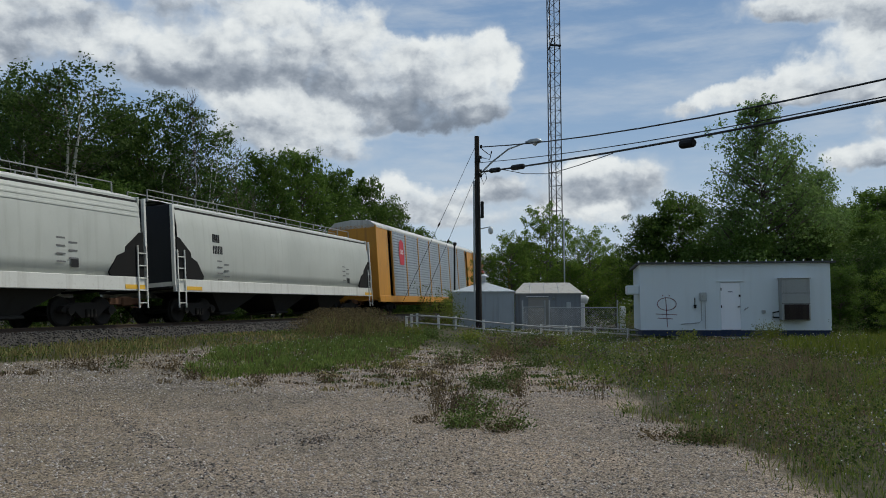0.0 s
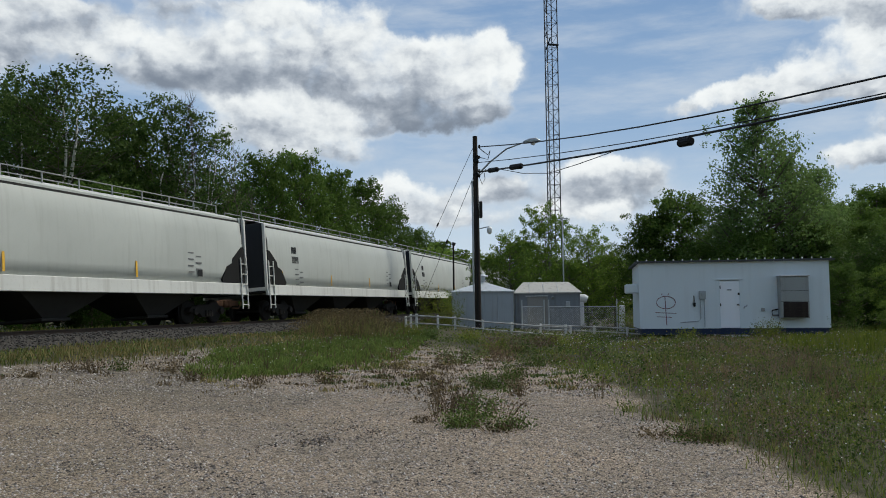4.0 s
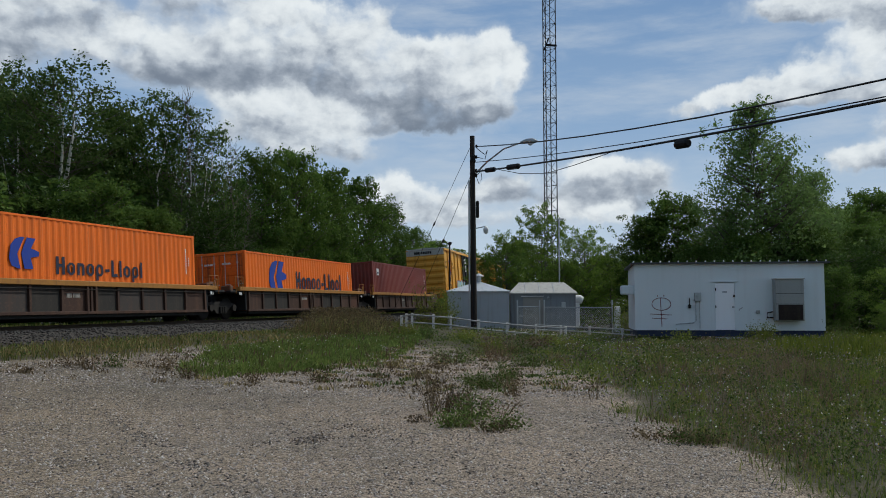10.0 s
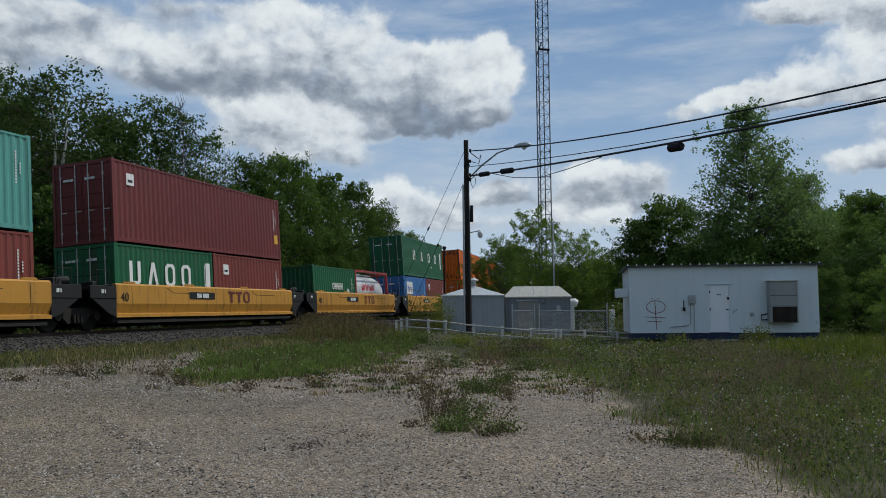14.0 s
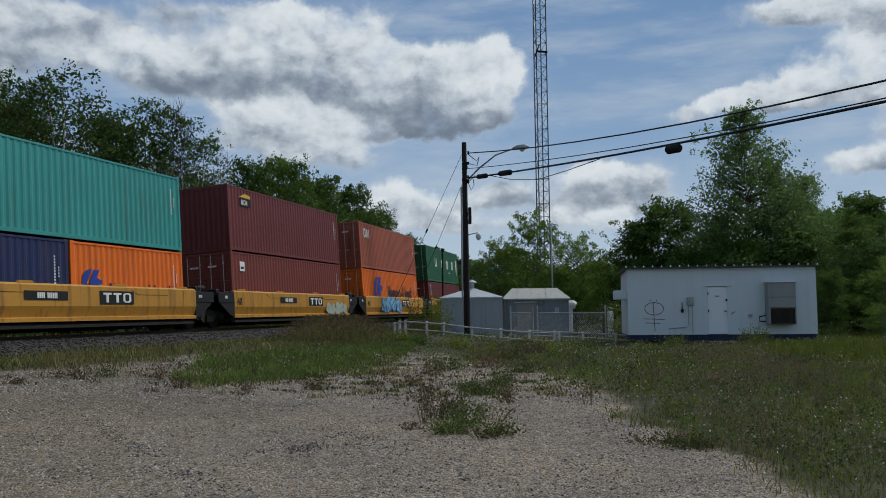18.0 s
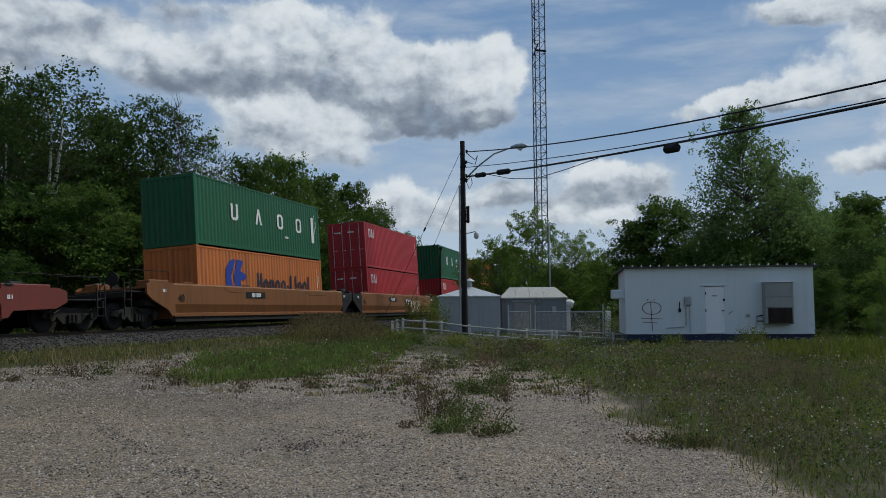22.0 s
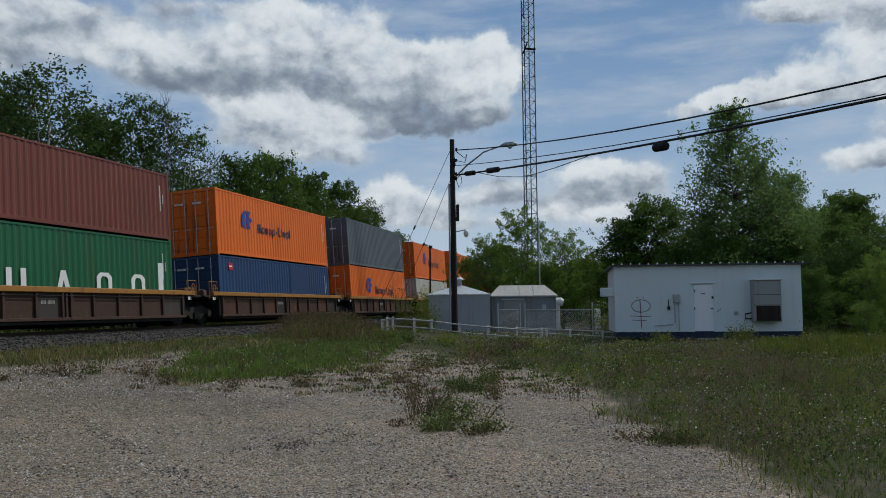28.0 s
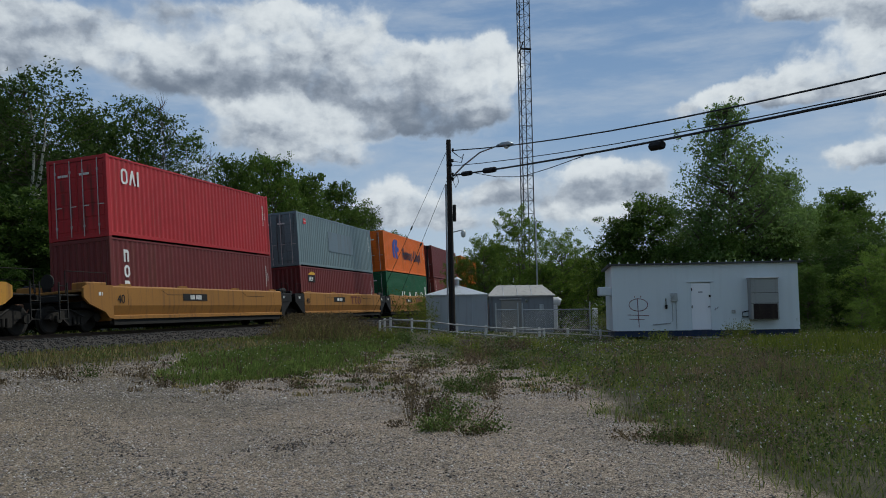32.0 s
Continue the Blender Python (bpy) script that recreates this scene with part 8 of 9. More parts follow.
# low tufts spread over the gravel between the drives
for key, n_, each, hg, words in (("dead", 80, 24, 0.065, "low withered tufts on the gravel"), ("weed", 60, 24, 0.075, "low green tufts on the gravel"), ("dry", 60, 20, 0.075, "low straw-coloured tufts on the gravel")):
    c_ = scatter(n_, -9, 3, 14.8, 29, lambda x, y: bare(x, y) * (off_track(x, y) > 7.4) * np.clip(0.25 + 0.9 * smooth01(-3.6, -2.0, x) + wobble(x, y, 1.9, 5.0) * 0.6, 0, 1))
    q = np.repeat(c_, each, axis=0)
    q = q + prng.normal(size=q.shape) * np.array([0.11, 0.09, 0.0])
    blades("gravel_tufts", q, hg, GRASS[key], 1.0, 1.1, label=words, tall=np.repeat(prng.uniform(0.4, 1.4, len(c_)), each))
wq = scatter(220, -6.5, 0, 15, 34, wedge_mask)
wq[:, 2] += prng.uniform(0.10, 0.28, len(wq))
tagged(new("wild_flowers", leaf_mesh("wild_flowers", wq, 0.024, GRASS["flower"], prng, aspect=0.9)), "small white clover flowers", "flowers", kind="stuff")
# dry strip along the ballast, and the tall brown stand before the fence
blades("strip_grass", scatter(17000, -24, 2, 12, 60, lambda x, y: strip_mask(x, y) * np.clip(0.6 + 0.9 * wobble(x, y, 1.1, 3.0), 0.05, 1)), 0.20, GRASS["dry"], 0.7, 0.9, label="dry yellow grass along the track")
blades("strip_grass", scatter(12000, -24, 2, 12, 60, lambda x, y: strip_mask(x, y) * np.clip(0.5 - 0.9 * wobble(x, y, 1.1, 3.0), 0.05, 1)), 0.20, GRASS["field"], 0.6, 0.9, label="green tufts in the dry grass")
sl_ = scatter(12000, -24, 2, 12, 50, lambda x, y: strip_mask(x, y) * np.clip(0.4 + wobble(x, y, 1.6, 6.0), 0, 1))
sl_[:, 2] += prng.uniform(0.01, 0.14, len(sl_))
tagged(new("weed_leaves", leaf_mesh("weed_leaves", sl_, 0.02 + 0.0019 * sl_[:, 1], GRASS["weed"], prng)), "low olive weeds along the track", "weeds", kind="stuff")
for n_, key_, hg, words in ((1500, "stand", 1.45, "tall brown dry weeds before the track"), (700, "dry", 1.25, "straw-coloured tall weeds before the track"), (1900, "field", 1.15, "green blades among the tall dry weeds")):
    ty = prng.uniform(30, 44, n_)
    tu = prng.uniform(-0.195, -0.06, n_)
    tx = tu * ty
    tp = np.stack([tx, ty, ground_height(tx, ty)], 1)
    blades("tall_dry_weeds", tp, hg, GRASS[key_], 0.7, 0.4, label=words, tall=np.clip(1.1 - ((tu + 0.115) / 0.068) ** 2, 0.08, 1) * (1.0 + 0.25 * wobble(tx, ty, 2.6, 3.0)))
tl_y = prng.uniform(30, 44, 9000)
tl_u = np.clip(prng.normal(size=9000) * 0.034 - 0.12, -0.2, -0.05)
tl = np.stack([tl_u * tl_y, tl_y, ground_height(tl_u * tl_y, tl_y)], 1)
tl[:, 2] += prng.uniform(0.05, 0.95, 9000) * np.clip(1.2 - ((tl_u + 0.118) / 0.075) ** 2, 0.12, 1)
tagged(new("weed_foliage", leaf_mesh("weed_foliage", tl, 0.075, GRASS["stand"], prng)), "brown leaves and seed heads of tall dry weeds", "weeds", kind="stuff")
# sparse growth on the lot
blades("sparse_grass", scatter(4500, -12, 3, 12, 30, lambda x, y: bare(x, y) * (wobble(x, y, 2.2, 3.0) > 0.25) * np.clip((y - 13) / 4, 0, 1)), 0.055, GRASS["dead"], 1.3, 0.9, label="thin dry growth on the gravel")
# beyond the track
blades("bank_grass", scatter(12000, -34, 6, 16, 90, lambda x, y: (off_track(x, y) > 4.5) * (off_track(x, y) < 13) * (x < -18.9 + 0.33 * (y - 6.5)), 0.5), 0.6, GRASS["field"], 0.4, 2.0, label="rough grass beyond the track")


def weed_clump(x, y, r, h, kind, seed, stalks=14, leaves=260, label=""):
    """One weed: thin stalks fanning out, leaves along them."""
    rn, rg = random.Random(seed), np.random.default_rng(seed)
    z = float(ground_height(np.array([x]), np.array([y]))[0]) - 0.02
    root = thing("weed", label, "weed", "weeds on the lot", m=pose(x, y, z))
    s, pts = Shape(), []
    for k in range(stalks):
        az, rr = rn.uniform(0, 6.28), r * math.sqrt(rn.random())
        b = Vector((math.cos(az) * rr * 0.45, math.sin(az) * rr * 0.45, 0))
        t = Vector((math.cos(az) * rr, math.sin(az) * rr, h * rn.uniform(0.4, 1.1)))
        mid = b.lerp(t, 0.5) + Vector((0, 0, 0.12 * h))
        s.tube([b, mid, t], [0.004, 0.0035, 0.0015], 4, False)
        for w in rg.random(leaves // stalks):
            pts.append(np.array(b.lerp(t, float(w))) + rg.normal(size=3) * 0.05 * np.array([1, 1, 0.6]) * (1 + r))
    pts = np.array(pts)
    pts[:, 2] = np.maximum(pts[:, 2], 0.01)
    tagged(part("stem", s.mesh("stem", GRASS["dead"]), root), kind="stuff")
    part("leaves", leaf_mesh("leaves", pts, 0.018 + 0.0016 * y, GRASS[kind], rg), root)


for x, y, r, h, kind, st, lv, lab in (
        (0.02, 11.9, 0.45, 0.42, "dead", 26, 420, "tall brown weed with many stalks"), (0.42, 11.3, 0.38, 0.34, "weed", 26, 900, "dense green weed growing through gravel"), (0.78, 10.35, 0.36, 0.2, "weed", 22, 700, "dark green weed growing through gravel"), (-0.25, 10.9, 0.22, 0.1, "dead", 12, 200, "flat dark weed on gravel"),
        (1.25, 14.2, 0.4, 0.42, "dead", 20, 300, "tall brown weed with many stalks"), (-0.2, 14.6, 0.5, 0.45, "dead", 24, 360, "tall brown weed with many stalks"), (2.85, 9.55, 0.5, 0.16, "weed", 30, 800, "low dark weed at the gravel edge"), (0.4, 21.5, 0.8, 0.5, "weed", 34, 1000, "leafy weeds on the gravel"), (1.5, 22.5, 0.8, 0.6, "brown", 34, 900, "brown leafy weeds on the gravel"), (2.2, 20.8, 0.6, 0.4, "weed", 30, 900, "leafy weeds on the gravel"),
        (0.22, 10.5, 0.34, 0.20, "weed", 24, 1000, "low green weed growing through gravel"), (0.62, 10.2, 0.35, 0.14, "dead", 16, 240, "withered brown weed on gravel"), (0.75, 11.6, 0.42, 0.30, "dead", 16, 160, "tall thin withered weed on gravel"),
        (-0.12, 11.4, 0.35, 0.38, "dead", 10, 110, "tall thin withered weed on gravel"), (0.1, 12.6, 0.40, 0.28, "dead", 18, 260, "withered brown weed on gravel"), (0.35, 12.2, 0.3, 0.35, "weed", 14, 260, "low green weed growing through gravel"),
        (1.0, 15.6, 0.6, 0.32, "weed", 34, 1100, "dense green weed patch on gravel"), (0.7, 16.2, 0.45, 0.3, "weed", 26, 700, "dense green weed patch on gravel"), (1.4, 17.4, 0.5, 0.45, "weed", 26, 700, "dense green weed patch on gravel"),
        (2.55, 9.7, 0.4, 0.14, "dead", 22, 420, "flat brown weed at the gravel edge"), (2.95, 9.4, 0.3, 0.13, "dead", 16, 300, "flat brown weed at the gravel edge"), (2.5, 13.6, 0.2, 0.5, "dead", 8, 70, "tall thin withered weed on gravel"),
        (-7.1, 16.6, 0.6, 0.32, "dead", 22, 420, "brown weed tuft on gravel"), (-6.6, 16.9, 0.35, 0.3, "weed", 16, 320, "green weed tuft on gravel"), (-5.55, 16.8, 0.3, 0.25, "dead", 12, 200, "brown weed tuft on gravel"), (-6.3, 19.2, 0.25, 0.7, "dead", 6, 60, "tall thin withered weed on gravel"),
        (-4.7, 15.6, 0.3, 0.25, "dead", 14, 220, "brown weed tuft on gravel"), (-7.6, 15.1, 0.3, 0.12, "dead", 12, 160, "flat brown weed on gravel"), (-3.5, 15.4, 0.25, 0.25, "dead", 12, 160, "brown weed tuft on gravel"), (-2.3, 16.0, 0.3, 0.3, "dead", 14, 200, "brown weed tuft on gravel"),
        (-1.2, 16.9, 0.3, 0.45, "dead", 14, 160, "tall thin withered weed on gravel"), (-0.5, 17.6, 0.35, 0.35, "dead", 16, 260, "brown weed tuft on gravel"), (0.0, 19.4, 0.4, 0.4, "dead", 18, 300, "brown weed tuft on gravel"), (-1.1, 19.8, 0.4, 0.35, "dry", 18, 300, "dry yellow weed tuft on gravel"),
        (-1.4, 32.5, 0.55, 0.5, "bright", 30, 800, "bright green leafy weed before the fence"), (-0.5, 33.0, 0.6, 0.4, "weed", 30, 800, "dark leafy weed before the fence"), (0.9, 33, 0.7, 0.35, "bright", 30, 800, "bright green leafy weed before the fence"),
        (1.6, 27, 0.6, 0.55, "bright", 26, 700, "yellow-green leafy weed in the field"), (2.4, 26, 0.6, 0.6, "weed", 26, 700, "dark leafy weed in the field"), (3.3, 30, 0.8, 0.45, "brown", 30, 600, "brown leafy weed in the field"), (4.4, 31, 0.8, 0.4, "bright", 30, 700, "yellow-green leafy weed in the field"),
        (6.0, 33, 0.8, 0.35, "weed", 30, 800, "dark leafy weed before the fence"), (9.9, 34.2, 0.5, 0.45, "bright", 26, 500, "yellow-green leafy weed before the shed"), (12.75, 33.2, 0.65, 0.85, "bright", 40, 1300, "tall yellow-green weed before the shed"), (16.2, 33.4, 0.8, 0.9, "weed", 30, 800, "dark leafy weed before the shed"),
        (0.2, 43.6, 0.9, 2.0, "bright", 40, 1400, "bushy yellow-green shrub beside the hut"), (-0.9, 45.2, 0.8, 2.2, "bright", 30, 900, "bushy yellow-green shrub beside the hut"), (9.6, 43.5, 0.8, 1.6, "bright", 34, 900, "yellow-green shrub behind the fence"), (10.6, 42, 0.8, 1.3, "dry", 34, 700, "straw-coloured weeds beside the shed")):
    weed_clump(x, y, r, h, kind, int(abs(x * 97 + y * 31)) + 3, st, lv, lab)


def pebbles(name, k):
    m, n, l, b = material(name)
    g, r = n.new("ShaderNodeNewGeometry"), n.new("ShaderNodeValToRGB")
    for p, c in ((0.0, (0.07, 0.062, 0.058)), (0.3, (0.2, 0.18, 0.165)), (0.75, (0.34, 0.31, 0.29)), (1.0, (0.58, 0.55, 0.52))):
        e = r.color_ramp.elements.new(p) if 0 < p < 1 else r.color_ramp.elements[0 if p == 0 else -1]
        e.color = tint(c, k)
    l.new(g.outputs["Random Per Island"], r.inputs["Fac"])
    l.new(r.outputs["Color"], b.inputs["Base Color"])
    b.inputs["Roughness"].default_value = 0.9
    return m


STONE = pebbles("loose_stones", 0.95)
# dark stones, blackened further to carry the train's shade
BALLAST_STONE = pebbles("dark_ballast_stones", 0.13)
CLOD = pebbles("dark_clods", 0.22)


def stones(name, p, size, label, m=None):
    n = len(p)
    o = np.array([[1, 0, 0], [-1, 0, 0], [0, 1, 0], [0, -1, 0], [0, 0, 0.7], [0, 0, -0.7]])
    v = o[None] * (size * prng.uniform(0.4, 1.3, (n, 1, 1))) * prng.uniform(0.6, 1.3, (n, 6, 1))
    a = prng.uniform(0, 6.28, n)
    c, s = np.cos(a)[:, None], np.sin(a)[:, None]
    v = np.stack([v[..., 0] * c - v[..., 1] * s, v[..., 0] * s + v[..., 1] * c, v[..., 2]], -1) + p[:, None]
    f = np.array([0, 2, 4, 2, 1, 4, 1, 3, 4, 3, 0, 4, 2, 0, 5, 1, 2, 5, 3, 1, 5, 0, 3, 5])
    return tagged(new(name, tri_mesh(name, v.reshape(-1, 3), (np.arange(n)[:, None] * 6 + f).reshape(-1, 3), m or STONE)), label, "gravel", kind="stuff")


stones("loose_gravel", scatter(26000, -9, 5, 5.2, 15, lambda x, y: bare(x, y) * (np.abs(x) < y * 0.6)), 0.014, "loose pale gravel on the lot")
stones("loose_gravel", scatter(9000, -12, 4, 14, 30, lambda x, y: bare(x, y) * (np.abs(x) < y * 0.6)), 0.022, "coarser gravel on the lot")
stones("stray_stones", scatter(110, -9, 5, 5.6, 26, lambda x, y: bare(x, y) * (np.abs(x) < y * 0.6)), 0.03, "single larger stones on the lot")
stones("dark_bits", scatter(5000, -10, 5, 5.2, 24, lambda x, y: bare(x, y) * (np.abs(x) < y * 0.6) * np.clip(0.3 + wobble(x, y, 1.9, 4.0), 0, 1)), 0.016, "dark bits among the gravel", CLOD)
dk = scatter(900, -2.4, -0.6, 8.8, 10.9, lambda x, y: np.exp(-(((x + 1.45 - (y - 9.9) * 0.45) / 0.42) ** 2 + ((y - 9.9) / 0.55) ** 2)) * np.clip(0.4 + wobble(x, y, 6.0, 1.0), 0, 1), 0)
stones("dark_debris", dk, 0.018, "dark clods and withered bits in the gravel", CLOD)
blades("dead_growth", dk[:150], 0.03, GRASS["dead"], 1.5, 0.8, label="dark withered growth in the gravel")
ry = prng.uniform(6.3, 11.6, 800)
rx = np.interp(ry, [6.3, 6.83, 7.94, 9.66, 11.07, 11.6], [-0.75, -1.23, -2.24, -3.4, -4.3, -4.7]) + prng.normal(size=800) * 0.09 * (1 + np.abs(wobble(ry, ry, 3.0)))
rk = wobble(ry, ry, 2.1, 0.5) > -0.35
stones("rut_debris", np.stack([rx, ry, ground_height(rx, ry)], 1)[rk][::2], 0.017, "dark bits along a wheel rut in the gravel", CLOD)
# ballast stones on the shoulder
bs = []
for _ in range(16000):
    s_, c_ = prng.uniform(8, 75), prng.choice([prng.uniform(-4.3, -1.35), prng.uniform(1.4, 2.6)], p=[0.8, 0.2])
    zz = float(np.interp(c_, [q[0] for q in BED], [q[1] for q in BED]))
    bs.append(tuple(on_track(s_) @ Vector((0, c_, zz + 0.01))))
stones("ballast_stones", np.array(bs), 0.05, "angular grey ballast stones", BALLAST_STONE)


# ---------------------------------------------------------------- sky with clouds, far behind everything
def sky_sheet():
    """A far backdrop of broken cumulus; u and v are the bearing and the height in tens of degrees."""
    R = 2400.0
    az, el = np.radians(np.linspace(-60, 60, 61)), np.radians(np.linspace(-1.5, 36, 26))
    A, B = np.meshgrid(az, el)
    v = np.stack([np.sin(A) * np.cos(B), np.cos(A) * np.cos(B), np.sin(B)], -1).reshape(-1, 3) * R
    n = 61
    f = [(r * n + c, r * n + c + 1, (r + 1) * n + c + 1, (r + 1) * n + c) for r in range(25) for c in range(60)]
    me = bpy.data.meshes.new("sky_sheet")
    me.from_pydata(v.tolist(), [], f)
    uv = me.uv_layers.new(name="sky")
    lv = np.empty(len(me.loops), np.int32)
    me.loops.foreach_get("vertex_index", lv)
    co = np.stack([np.degrees(A).ravel() / 10, np.degrees(B).ravel() / 10], 1)[lv]
    uv.data.foreach_set("uv", co.astype(np.float32).ravel())
    m = bpy.data.materials.new("sky_and_clouds")
    m.use_nodes = True
    nd, l = m.node_tree.nodes, m.node_tree.links
    nd.clear()
    tc = nd.new("ShaderNodeUVMap")
    tc.uv_map = "sky"

    def math_(op, a, b=None, clamp=False):
        k = nd.new("ShaderNodeMath")
        k.operation, k.use_clamp = op, clamp
        for i, q in enumerate((a, b)):
            if q is None:
                continue
            if isinstance(q, (int, float)):
                k.inputs[i].default_value = q
            else:
                l.new(q, k.inputs[i])
        return k.outputs[0]

    def noise_(scale, detail, rough, stretch=(1, 1, 1), shift=(0, 0, 0)):
        mp, k = nd.new("ShaderNodeMapping"), nd.new("ShaderNodeTexNoise")
        mp.inputs["Scale"].default_value, mp.inputs["Location"].default_value = stretch, shift
        l.new(tc.outputs[0], mp.inputs["Vector"])
        l.new(mp.outputs[0], k.inputs["Vector"])
        k.inputs["Scale"].default_value, k.inputs["Detail"].default_value, k.inputs["Roughness"].default_value = scale, detail, rough
        return k.outputs["Fac"]
    sepv = nd.new("ShaderNodeSeparateXYZ")
    l.new(tc.outputs[0], sepv.inputs[0])

    def billow(scale, shift):
        """Rounded heaps: a smooth cell pattern at several sizes."""
        mp, k = nd.new("ShaderNodeMapping"), nd.new("ShaderNodeTexVoronoi")
        mp.inputs["Scale"].default_value, mp.inputs["Location"].default_value = (1, 1.25, 1), shift
        l.new(wv.outputs[0], mp.inputs["Vector"])
        l.new(mp.outputs[0], k.inputs["Vector"])
        k.feature = "SMOOTH_F1"
        k.inputs["Scale"].default_value, k.inputs["Detail"].default_value, k.inputs["Roughness"].default_value, k.inputs["Smoothness"].default_value = scale, 3, 0.5, 0.8
        return math_("SUBTRACT", 0.42, k.outputs["Distance"])
    wx, wy = noise_(2.2, 5, 0.6), noise_(2.2, 5, 0.6, (1, 1, 1), (7.3, 2.1, 0))
    X = math_("ADD", sepv.outputs[0], math_("MULTIPLY", math_("SUBTRACT", wx, 0.5), 0.42))
    Y = math_("ADD", sepv.outputs[1], math_("MULTIPLY", math_("SUBTRACT", wy, 0.5), 0.30))
    wv = nd.new("ShaderNodeCombineXYZ")
    l.new(X, wv.inputs[0])
    l.new(Y, wv.inputs[1])

    def step_(v, lo, hi, to=1.0):
        k = nd.new("ShaderNodeMapRange")
        k.interpolation_type = "SMOOTHSTEP"
        k.inputs["From Min"].default_value, k.inputs["From Max"].default_value, k.inputs["To Max"].default_value = lo, hi, to
        l.new(v, k.inputs["Value"])
        return k.outputs[0]
    # every puff adds to the body and brings its own tone: bright crown, grey base
    body = weight = tone = None
    for cx, cy, rx, ry, k, tn in CLOUDS:
        dx = math_("MULTIPLY", math_("SUBTRACT", X, cx), 1 / (rx * 0.98))
        dy = math_("MULTIPLY", math_("SUBTRACT", Y, cy), 1 / (ry * 1.0))
        g = math_("MULTIPLY", math_("POWER", 0.40, math_("ADD", math_("MULTIPLY", dx, dx), math_("MULTIPLY", dy, dy))), k)
        g2 = math_("MULTIPLY", g, g)
        lit = math_("MULTIPLY", g2, math_("ADD", math_("MULTIPLY", dy, 0.55), tn))
        body = g if body is None else math_("ADD", body, g)
        weight = g2 if weight is None else math_("ADD", weight, g2)
        tone = lit if tone is None else math_("ADD", tone, lit)
    tone = math_("DIVIDE", tone, math_("ADD", weight, 0.06))
    heaps = billow(3.0, (0, 0, 0))
    fine = math_("SUBTRACT", noise_(3.4, 10, 0.60, (1, 1.25, 1)), 0.5)
    here = math_("ADD", math_("MINIMUM", body, 1.25), math_("ADD", math_("MULTIPLY", heaps, 0.6), math_("MULTIPLY", fine, 1.1)))
    cover = step_(here, 0.40, 0.98)
    # small heaps catch the light on their upper right side
    relief = math_("SUBTRACT", billow(5.0, (4, 0, 0)), billow(5.0, (4.05, 0.09, 0)))
    puff = math_("SUBTRACT", noise_(2.3, 8, 0.58, (1, 1.5, 1), (2.0, 9.0, 0)), noise_(2.3, 8, 0.58, (1, 1.5, 1), (2.06, 9.10, 0)))
    soft = math_("MULTIPLY", math_("SUBTRACT", noise_(1.5, 6, 0.55, (1, 1.7, 1), (5.0, 1.0, 0)), 0.5), 0.7)
    shade = step_(math_("SUBTRACT", math_("SUBTRACT", 0.0, tone), math_("ADD", math_("ADD", math_("MULTIPLY", relief, 0.55), math_("MULTIPLY", puff, 1.9)), soft)), -0.95, 0.95)
    cl = nd.new("ShaderNodeValToRGB")
    for p, c in ((0.0, (0.80, 0.805, 0.825)), (0.22, (0.68, 0.695, 0.73)), (0.45, (0.52, 0.545, 0.60)), (0.7, (0.345, 0.375, 0.44)), (1.0, (0.19, 0.22, 0.28))):
        e = cl.color_ramp.elements.new(p) if 0 < p < 1 else cl.color_ramp.elements[0 if p == 0 else -1]
        e.color = (*c, 1)
    l.new(shade, cl.inputs["Fac"])
    blue = nd.new("ShaderNodeValToRGB")
    for p, c in ((0.0, (0.58, 0.64, 0.71)), (0.22, (0.46, 0.55, 0.67)), (0.5, (0.27, 0.385, 0.57)), (1.0, (0.155, 0.26, 0.46))):
        e = blue.color_ramp.elements.new(p) if 0 < p < 1 else blue.color_ramp.elements[0 if p == 0 else -1]
        e.color = (*c, 1)
    l.new(math_("DIVIDE", sepv.outputs[1], 2.3), blue.inputs["Fac"])
    # thin high veil in slanting streaks
    rot_, vk = nd.new("ShaderNodeMapping"), nd.new("ShaderNodeTexNoise")
    rot_.inputs["Rotation"].default_value, rot_.inputs["Scale"].default_value = (0, 0, radians(-22)), (0.55, 2.6, 1)
    l.new(tc.outputs[0], rot_.inputs["Vector"])
    l.new(rot_.outputs[0], vk.inputs["Vector"])
    vk.inputs["Scale"].default_value, vk.inputs["Detail"].default_value, vk.inputs["Roughness"].default_value = 1.5, 8, 0.62
    vm = nd.new("ShaderNodeMixRGB")
    l.new(math_("MAXIMUM", step_(vk.outputs["Fac"], 0.38, 0.76, 0.6), step_(here, -0.1, 0.75, 0.45)), vm.inputs["Fac"])
    l.new(blue.outputs["Color"], vm.inputs["Color1"])
    vm.inputs["Color2"].default_value = (0.54, 0.58, 0.655, 1)
    mx = nd.new("ShaderNodeMixRGB")
    l.new(cover, mx.inputs["Fac"])
    l.new(vm.outputs["Color"], mx.inputs["Color1"])
    l.new(cl.outputs["Color"], mx.inputs["Color2"])
    em, out = nd.new("ShaderNodeEmission"), nd.new("ShaderNodeOutputMaterial")
    l.new(mx.outputs["Color"], em.inputs["Color"])
    em.inputs["Strength"].default_value = 1.05
    l.new(em.outputs[0], out.inputs["Surface"])
    me.materials.append(m)
    me.shade_smooth()
    return tagged(new("backdrop", me), "blue sky with broken white and grey cumulus", "sky", kind="structure")


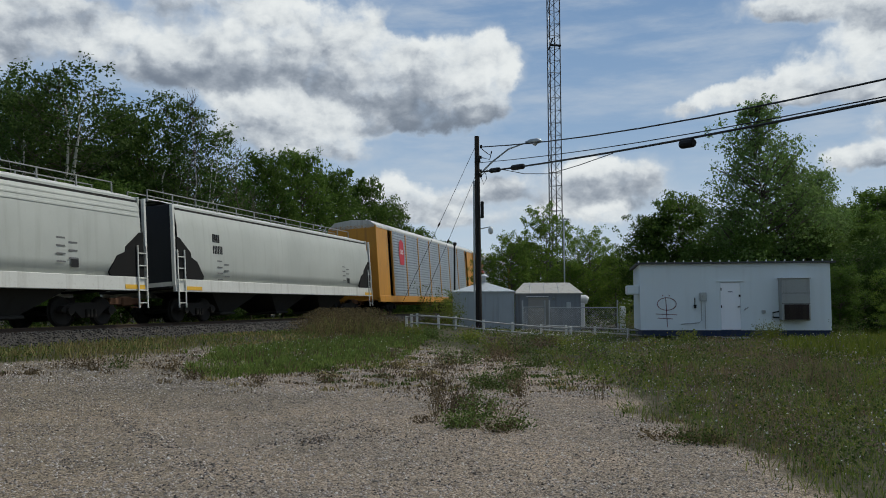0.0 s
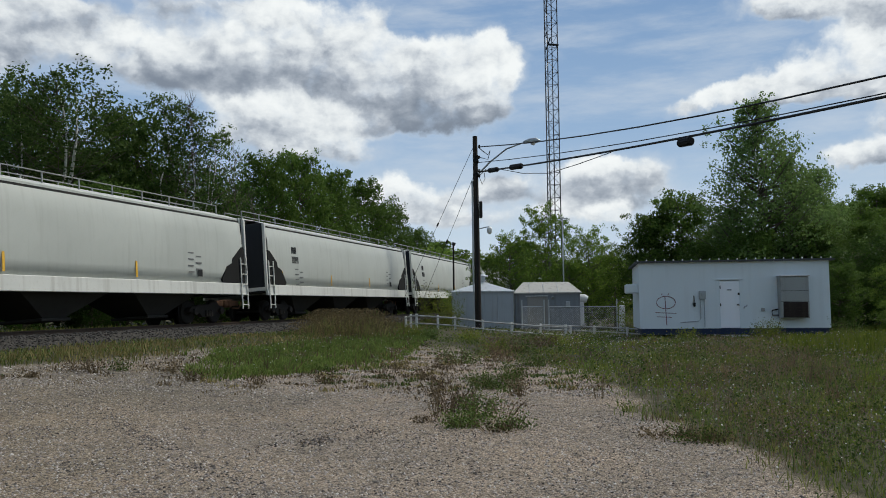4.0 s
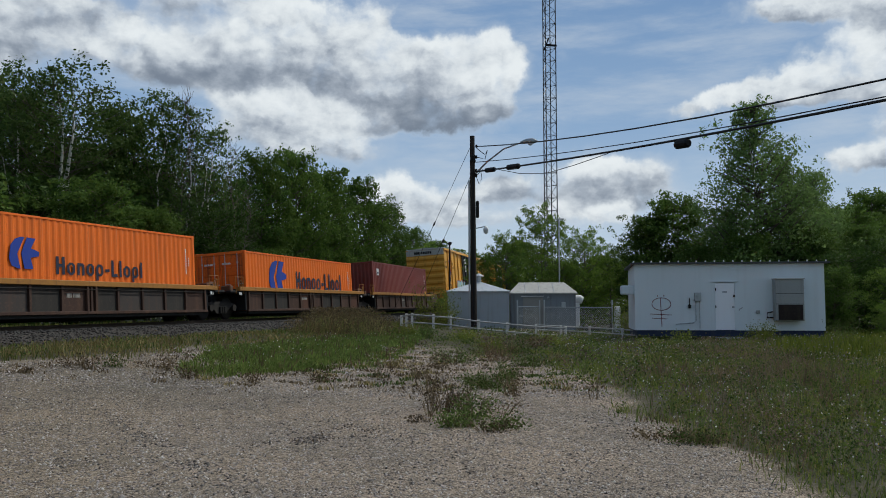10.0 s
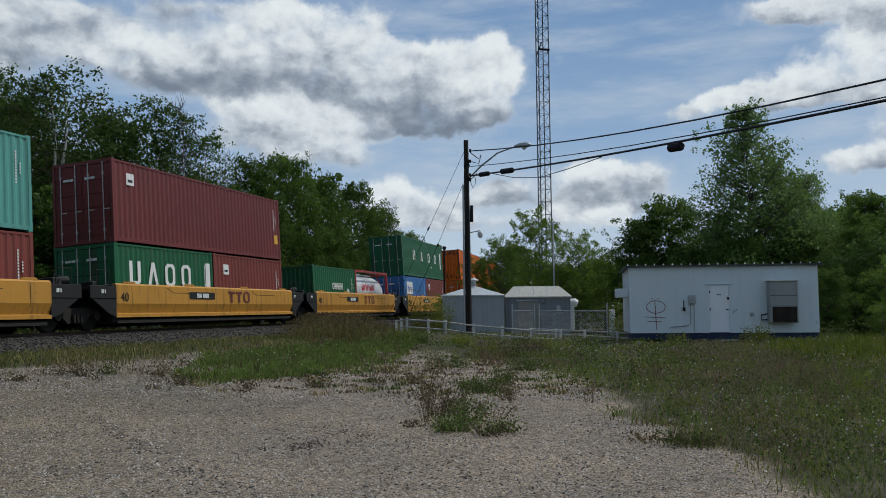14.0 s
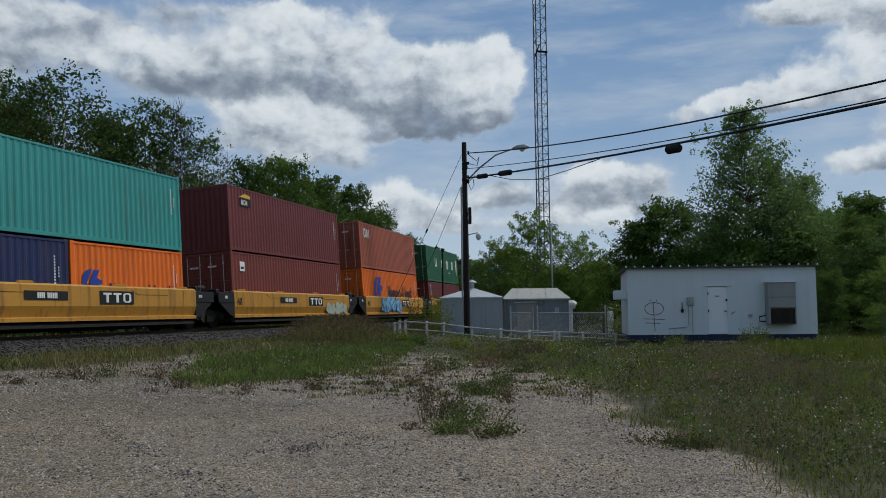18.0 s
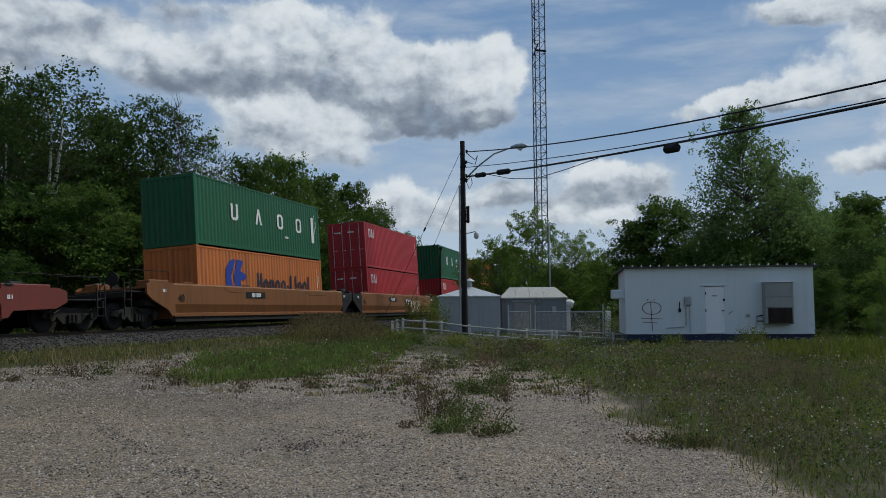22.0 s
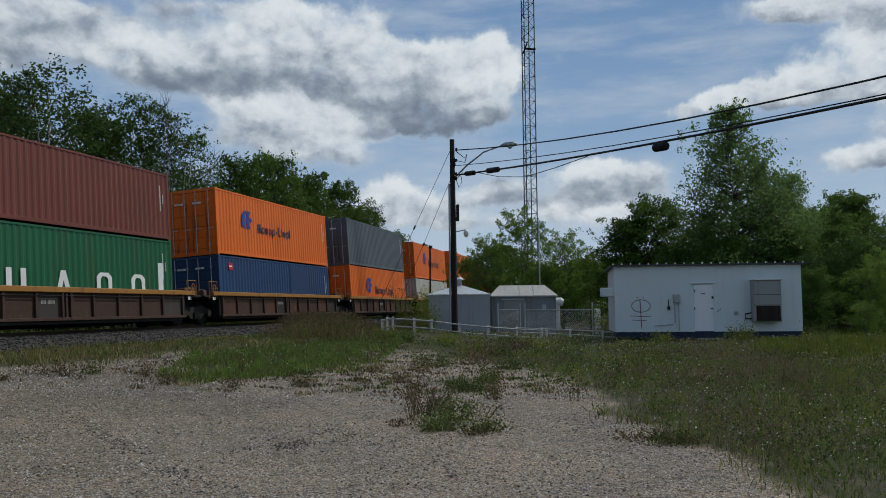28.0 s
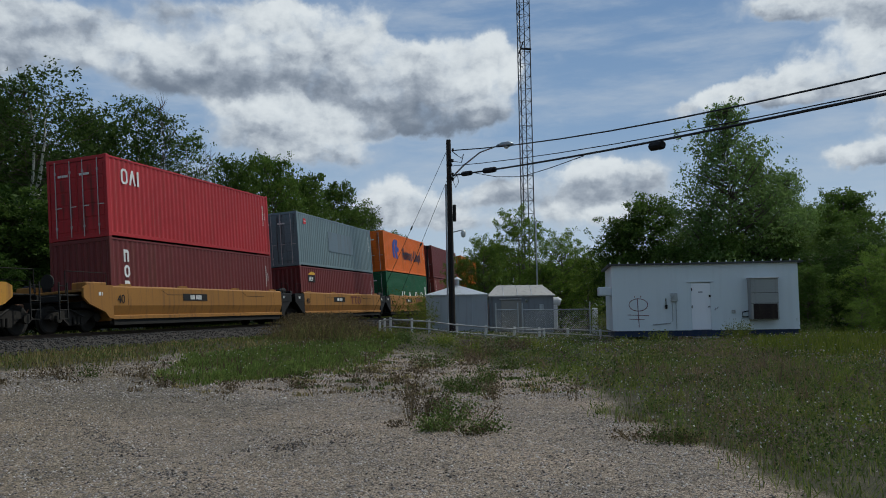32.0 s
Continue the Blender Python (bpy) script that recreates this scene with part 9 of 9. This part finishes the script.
# bearing, height, half width, half height (tens of degrees), body, tone
PUFFS_WEST = [(-2.81, 1.67, 0.52, 0.21, 1, 0), (-2.65, 1.81, 0.42, 0.14, 0.8, -0.15), (-2.17, 1.65, 0.23, 0.14, 1, 0.35), (-2.39, 1.86, 0.25, 0.08, 0.35, 0.1), (-3.07, 1.34, 0.44, 0.24, 0.9, 0), (-3.34, 1.55, 0.39, 0.29, 1, 0.1),
    (-1.77, 1.95, 0.56, 0.13, 0.9, 0.15), (-1.54, 1.74, 0.45, 0.16, 1.05, 0.45), (-1.87, 1.57, 0.26, 0.15, 0.8, -0.05), (-1.57, 1.52, 0.41, 0.12, 0.95, -0.55), (-1.17, 1.68, 0.23, 0.15, 0.7, 0.1), (-2.27, 1.25, 0.11, 0.14, 0.5, 0.3),
    (-2.11, 1.41, 0.26, 0.11, 0.45, -0.1)]
PUFFS_MIDDLE = [(-0.59, 1.92, 0.28, 0.19, 1.05, 0.6), (-0.90, 1.82, 0.34, 0.21, 1, 0.35), (-1.13, 1.91, 0.27, 0.16, 0.8, 0.3), (-0.82, 1.64, 0.41, 0.16, 0.75, -0.1), (-1.20, 1.36, 0.40, 0.15, 0.8, 0.15), (-1.35, 1.19, 0.38, 0.20, 0.95, 0.15),
    (-0.97, 1.24, 0.32, 0.16, 0.8, 0.2), (-0.70, 1.14, 0.34, 0.19, 0.95, 0.5), (-0.89, 1.02, 0.37, 0.10, 0.7, -0.1), (-0.35, 1.03, 0.27, 0.09, 0.45, 0)]
PUFFS_CENTRE = [(-0.35, 1.67, 0.29, 0.14, 1, 0.45), (0.01, 1.71, 0.29, 0.15, 1.05, 0.5), (0.36, 1.78, 0.17, 0.12, 1, 0.7), (0.44, 1.54, 0.16, 0.23, 1, 0.75), (0.21, 1.54, 0.27, 0.18, 1.05, 0.45), (-0.49, 1.50, 0.27, 0.16, 0.9, 0.1),
    (-0.23, 1.37, 0.37, 0.16, 1.1, -0.45), (0.01, 1.26, 0.43, 0.09, 1, -0.85), (0.36, 1.33, 0.17, 0.10, 0.8, 0.1), (0.60, 1.68, 0.10, 0.17, 0.4, 0.2), (-0.35, 1.22, 0.27, 0.06, 0.7, -0.5), (0.87, 1.28, 0.18, 0.06, 0.6, 0.3)]
PUFFS_LOW = [(-0.34, 0.76, 0.33, 0.14, 1.09, 0.55), (-0.07, 0.66, 0.31, 0.13, 0.98, 0.35), (-0.50, 0.64, 0.26, 0.11, 0.8, 0.2), (0.28, 0.82, 0.26, 0.10, 0.69, 0.15), (0.44, 0.85, 0.26, 0.14, 0.8, -0.1), (1.02, 0.92, 0.29, 0.14, 1.21, 0.6),
    (1.17, 0.82, 0.37, 0.11, 1.03, -0.25), (0.79, 0.81, 0.26, 0.11, 0.86, 0.1), (1.50, 0.90, 0.17, 0.08, 0.63, 0.25), (0.86, 0.67, 0.40, 0.08, 0.69, 0.05), (1.11, 0.59, 0.16, 0.07, 1.09, 0.7), (1.39, 0.72, 0.48, 0.10, 0.57, -0.1),
    (0.32, 0.58, 0.71, 0.08, 0.69, 0.3), (1.57, 0.49, 0.86, 0.08, 0.63, 0.25)]
PUFFS_EAST = [(2.20, 1.86, 0.28, 0.10, 1.05, 0.55), (2.53, 1.84, 0.35, 0.11, 1, 0.3), (2.82, 1.76, 0.23, 0.14, 1, -0.1), (2.30, 1.77, 0.20, 0.05, 0.7, -0.3), (2.62, 1.57, 0.23, 0.15, 1.1, 0.75), (2.80, 1.42, 0.31, 0.17, 1, 0.3),
    (2.42, 1.46, 0.23, 0.13, 1, 0.6), (2.19, 1.38, 0.24, 0.10, 0.9, 0.5), (1.87, 1.32, 0.26, 0.09, 0.95, 0.55), (1.67, 1.30, 0.14, 0.06, 0.7, 0.4), (2.35, 1.33, 0.43, 0.07, 0.8, -0.1), (2.66, 0.92, 0.25, 0.08, 1.05, 0.6),
    (2.74, 0.86, 0.23, 0.05, 0.8, -0.1), (2.79, 1.08, 0.11, 0.07, 0.5, 0.3), (3.04, 1.30, 0.33, 0.23, 1, 0.1), (3.06, 0.90, 0.33, 0.11, 0.9, 0.2)]
CLOUDS = PUFFS_WEST + PUFFS_MIDDLE + PUFFS_CENTRE + PUFFS_LOW + PUFFS_EAST
backdrop = sky_sheet()
DRIFT = (0.0, 1.75)      # the clouds drift to the right, degrees


def drift(t):
    return pose(0, 0, 0, 0, 0, -(DRIFT[1] * (t - 6.0) / 26.0))


# ---------------------------------------------------------------- what moves
def motions():
    """The train runs along the curve; its loads ride with it."""
    walk(backdrop, [(t, drift(t)) for t in (0, 8, 16, 24, 32)])
    for ob, s0, z in moving:
        walk(ob, [(t, on_track(s0 + run(t)) @ pose(0, 0, z)) for t in range(0, 33)])


motions()
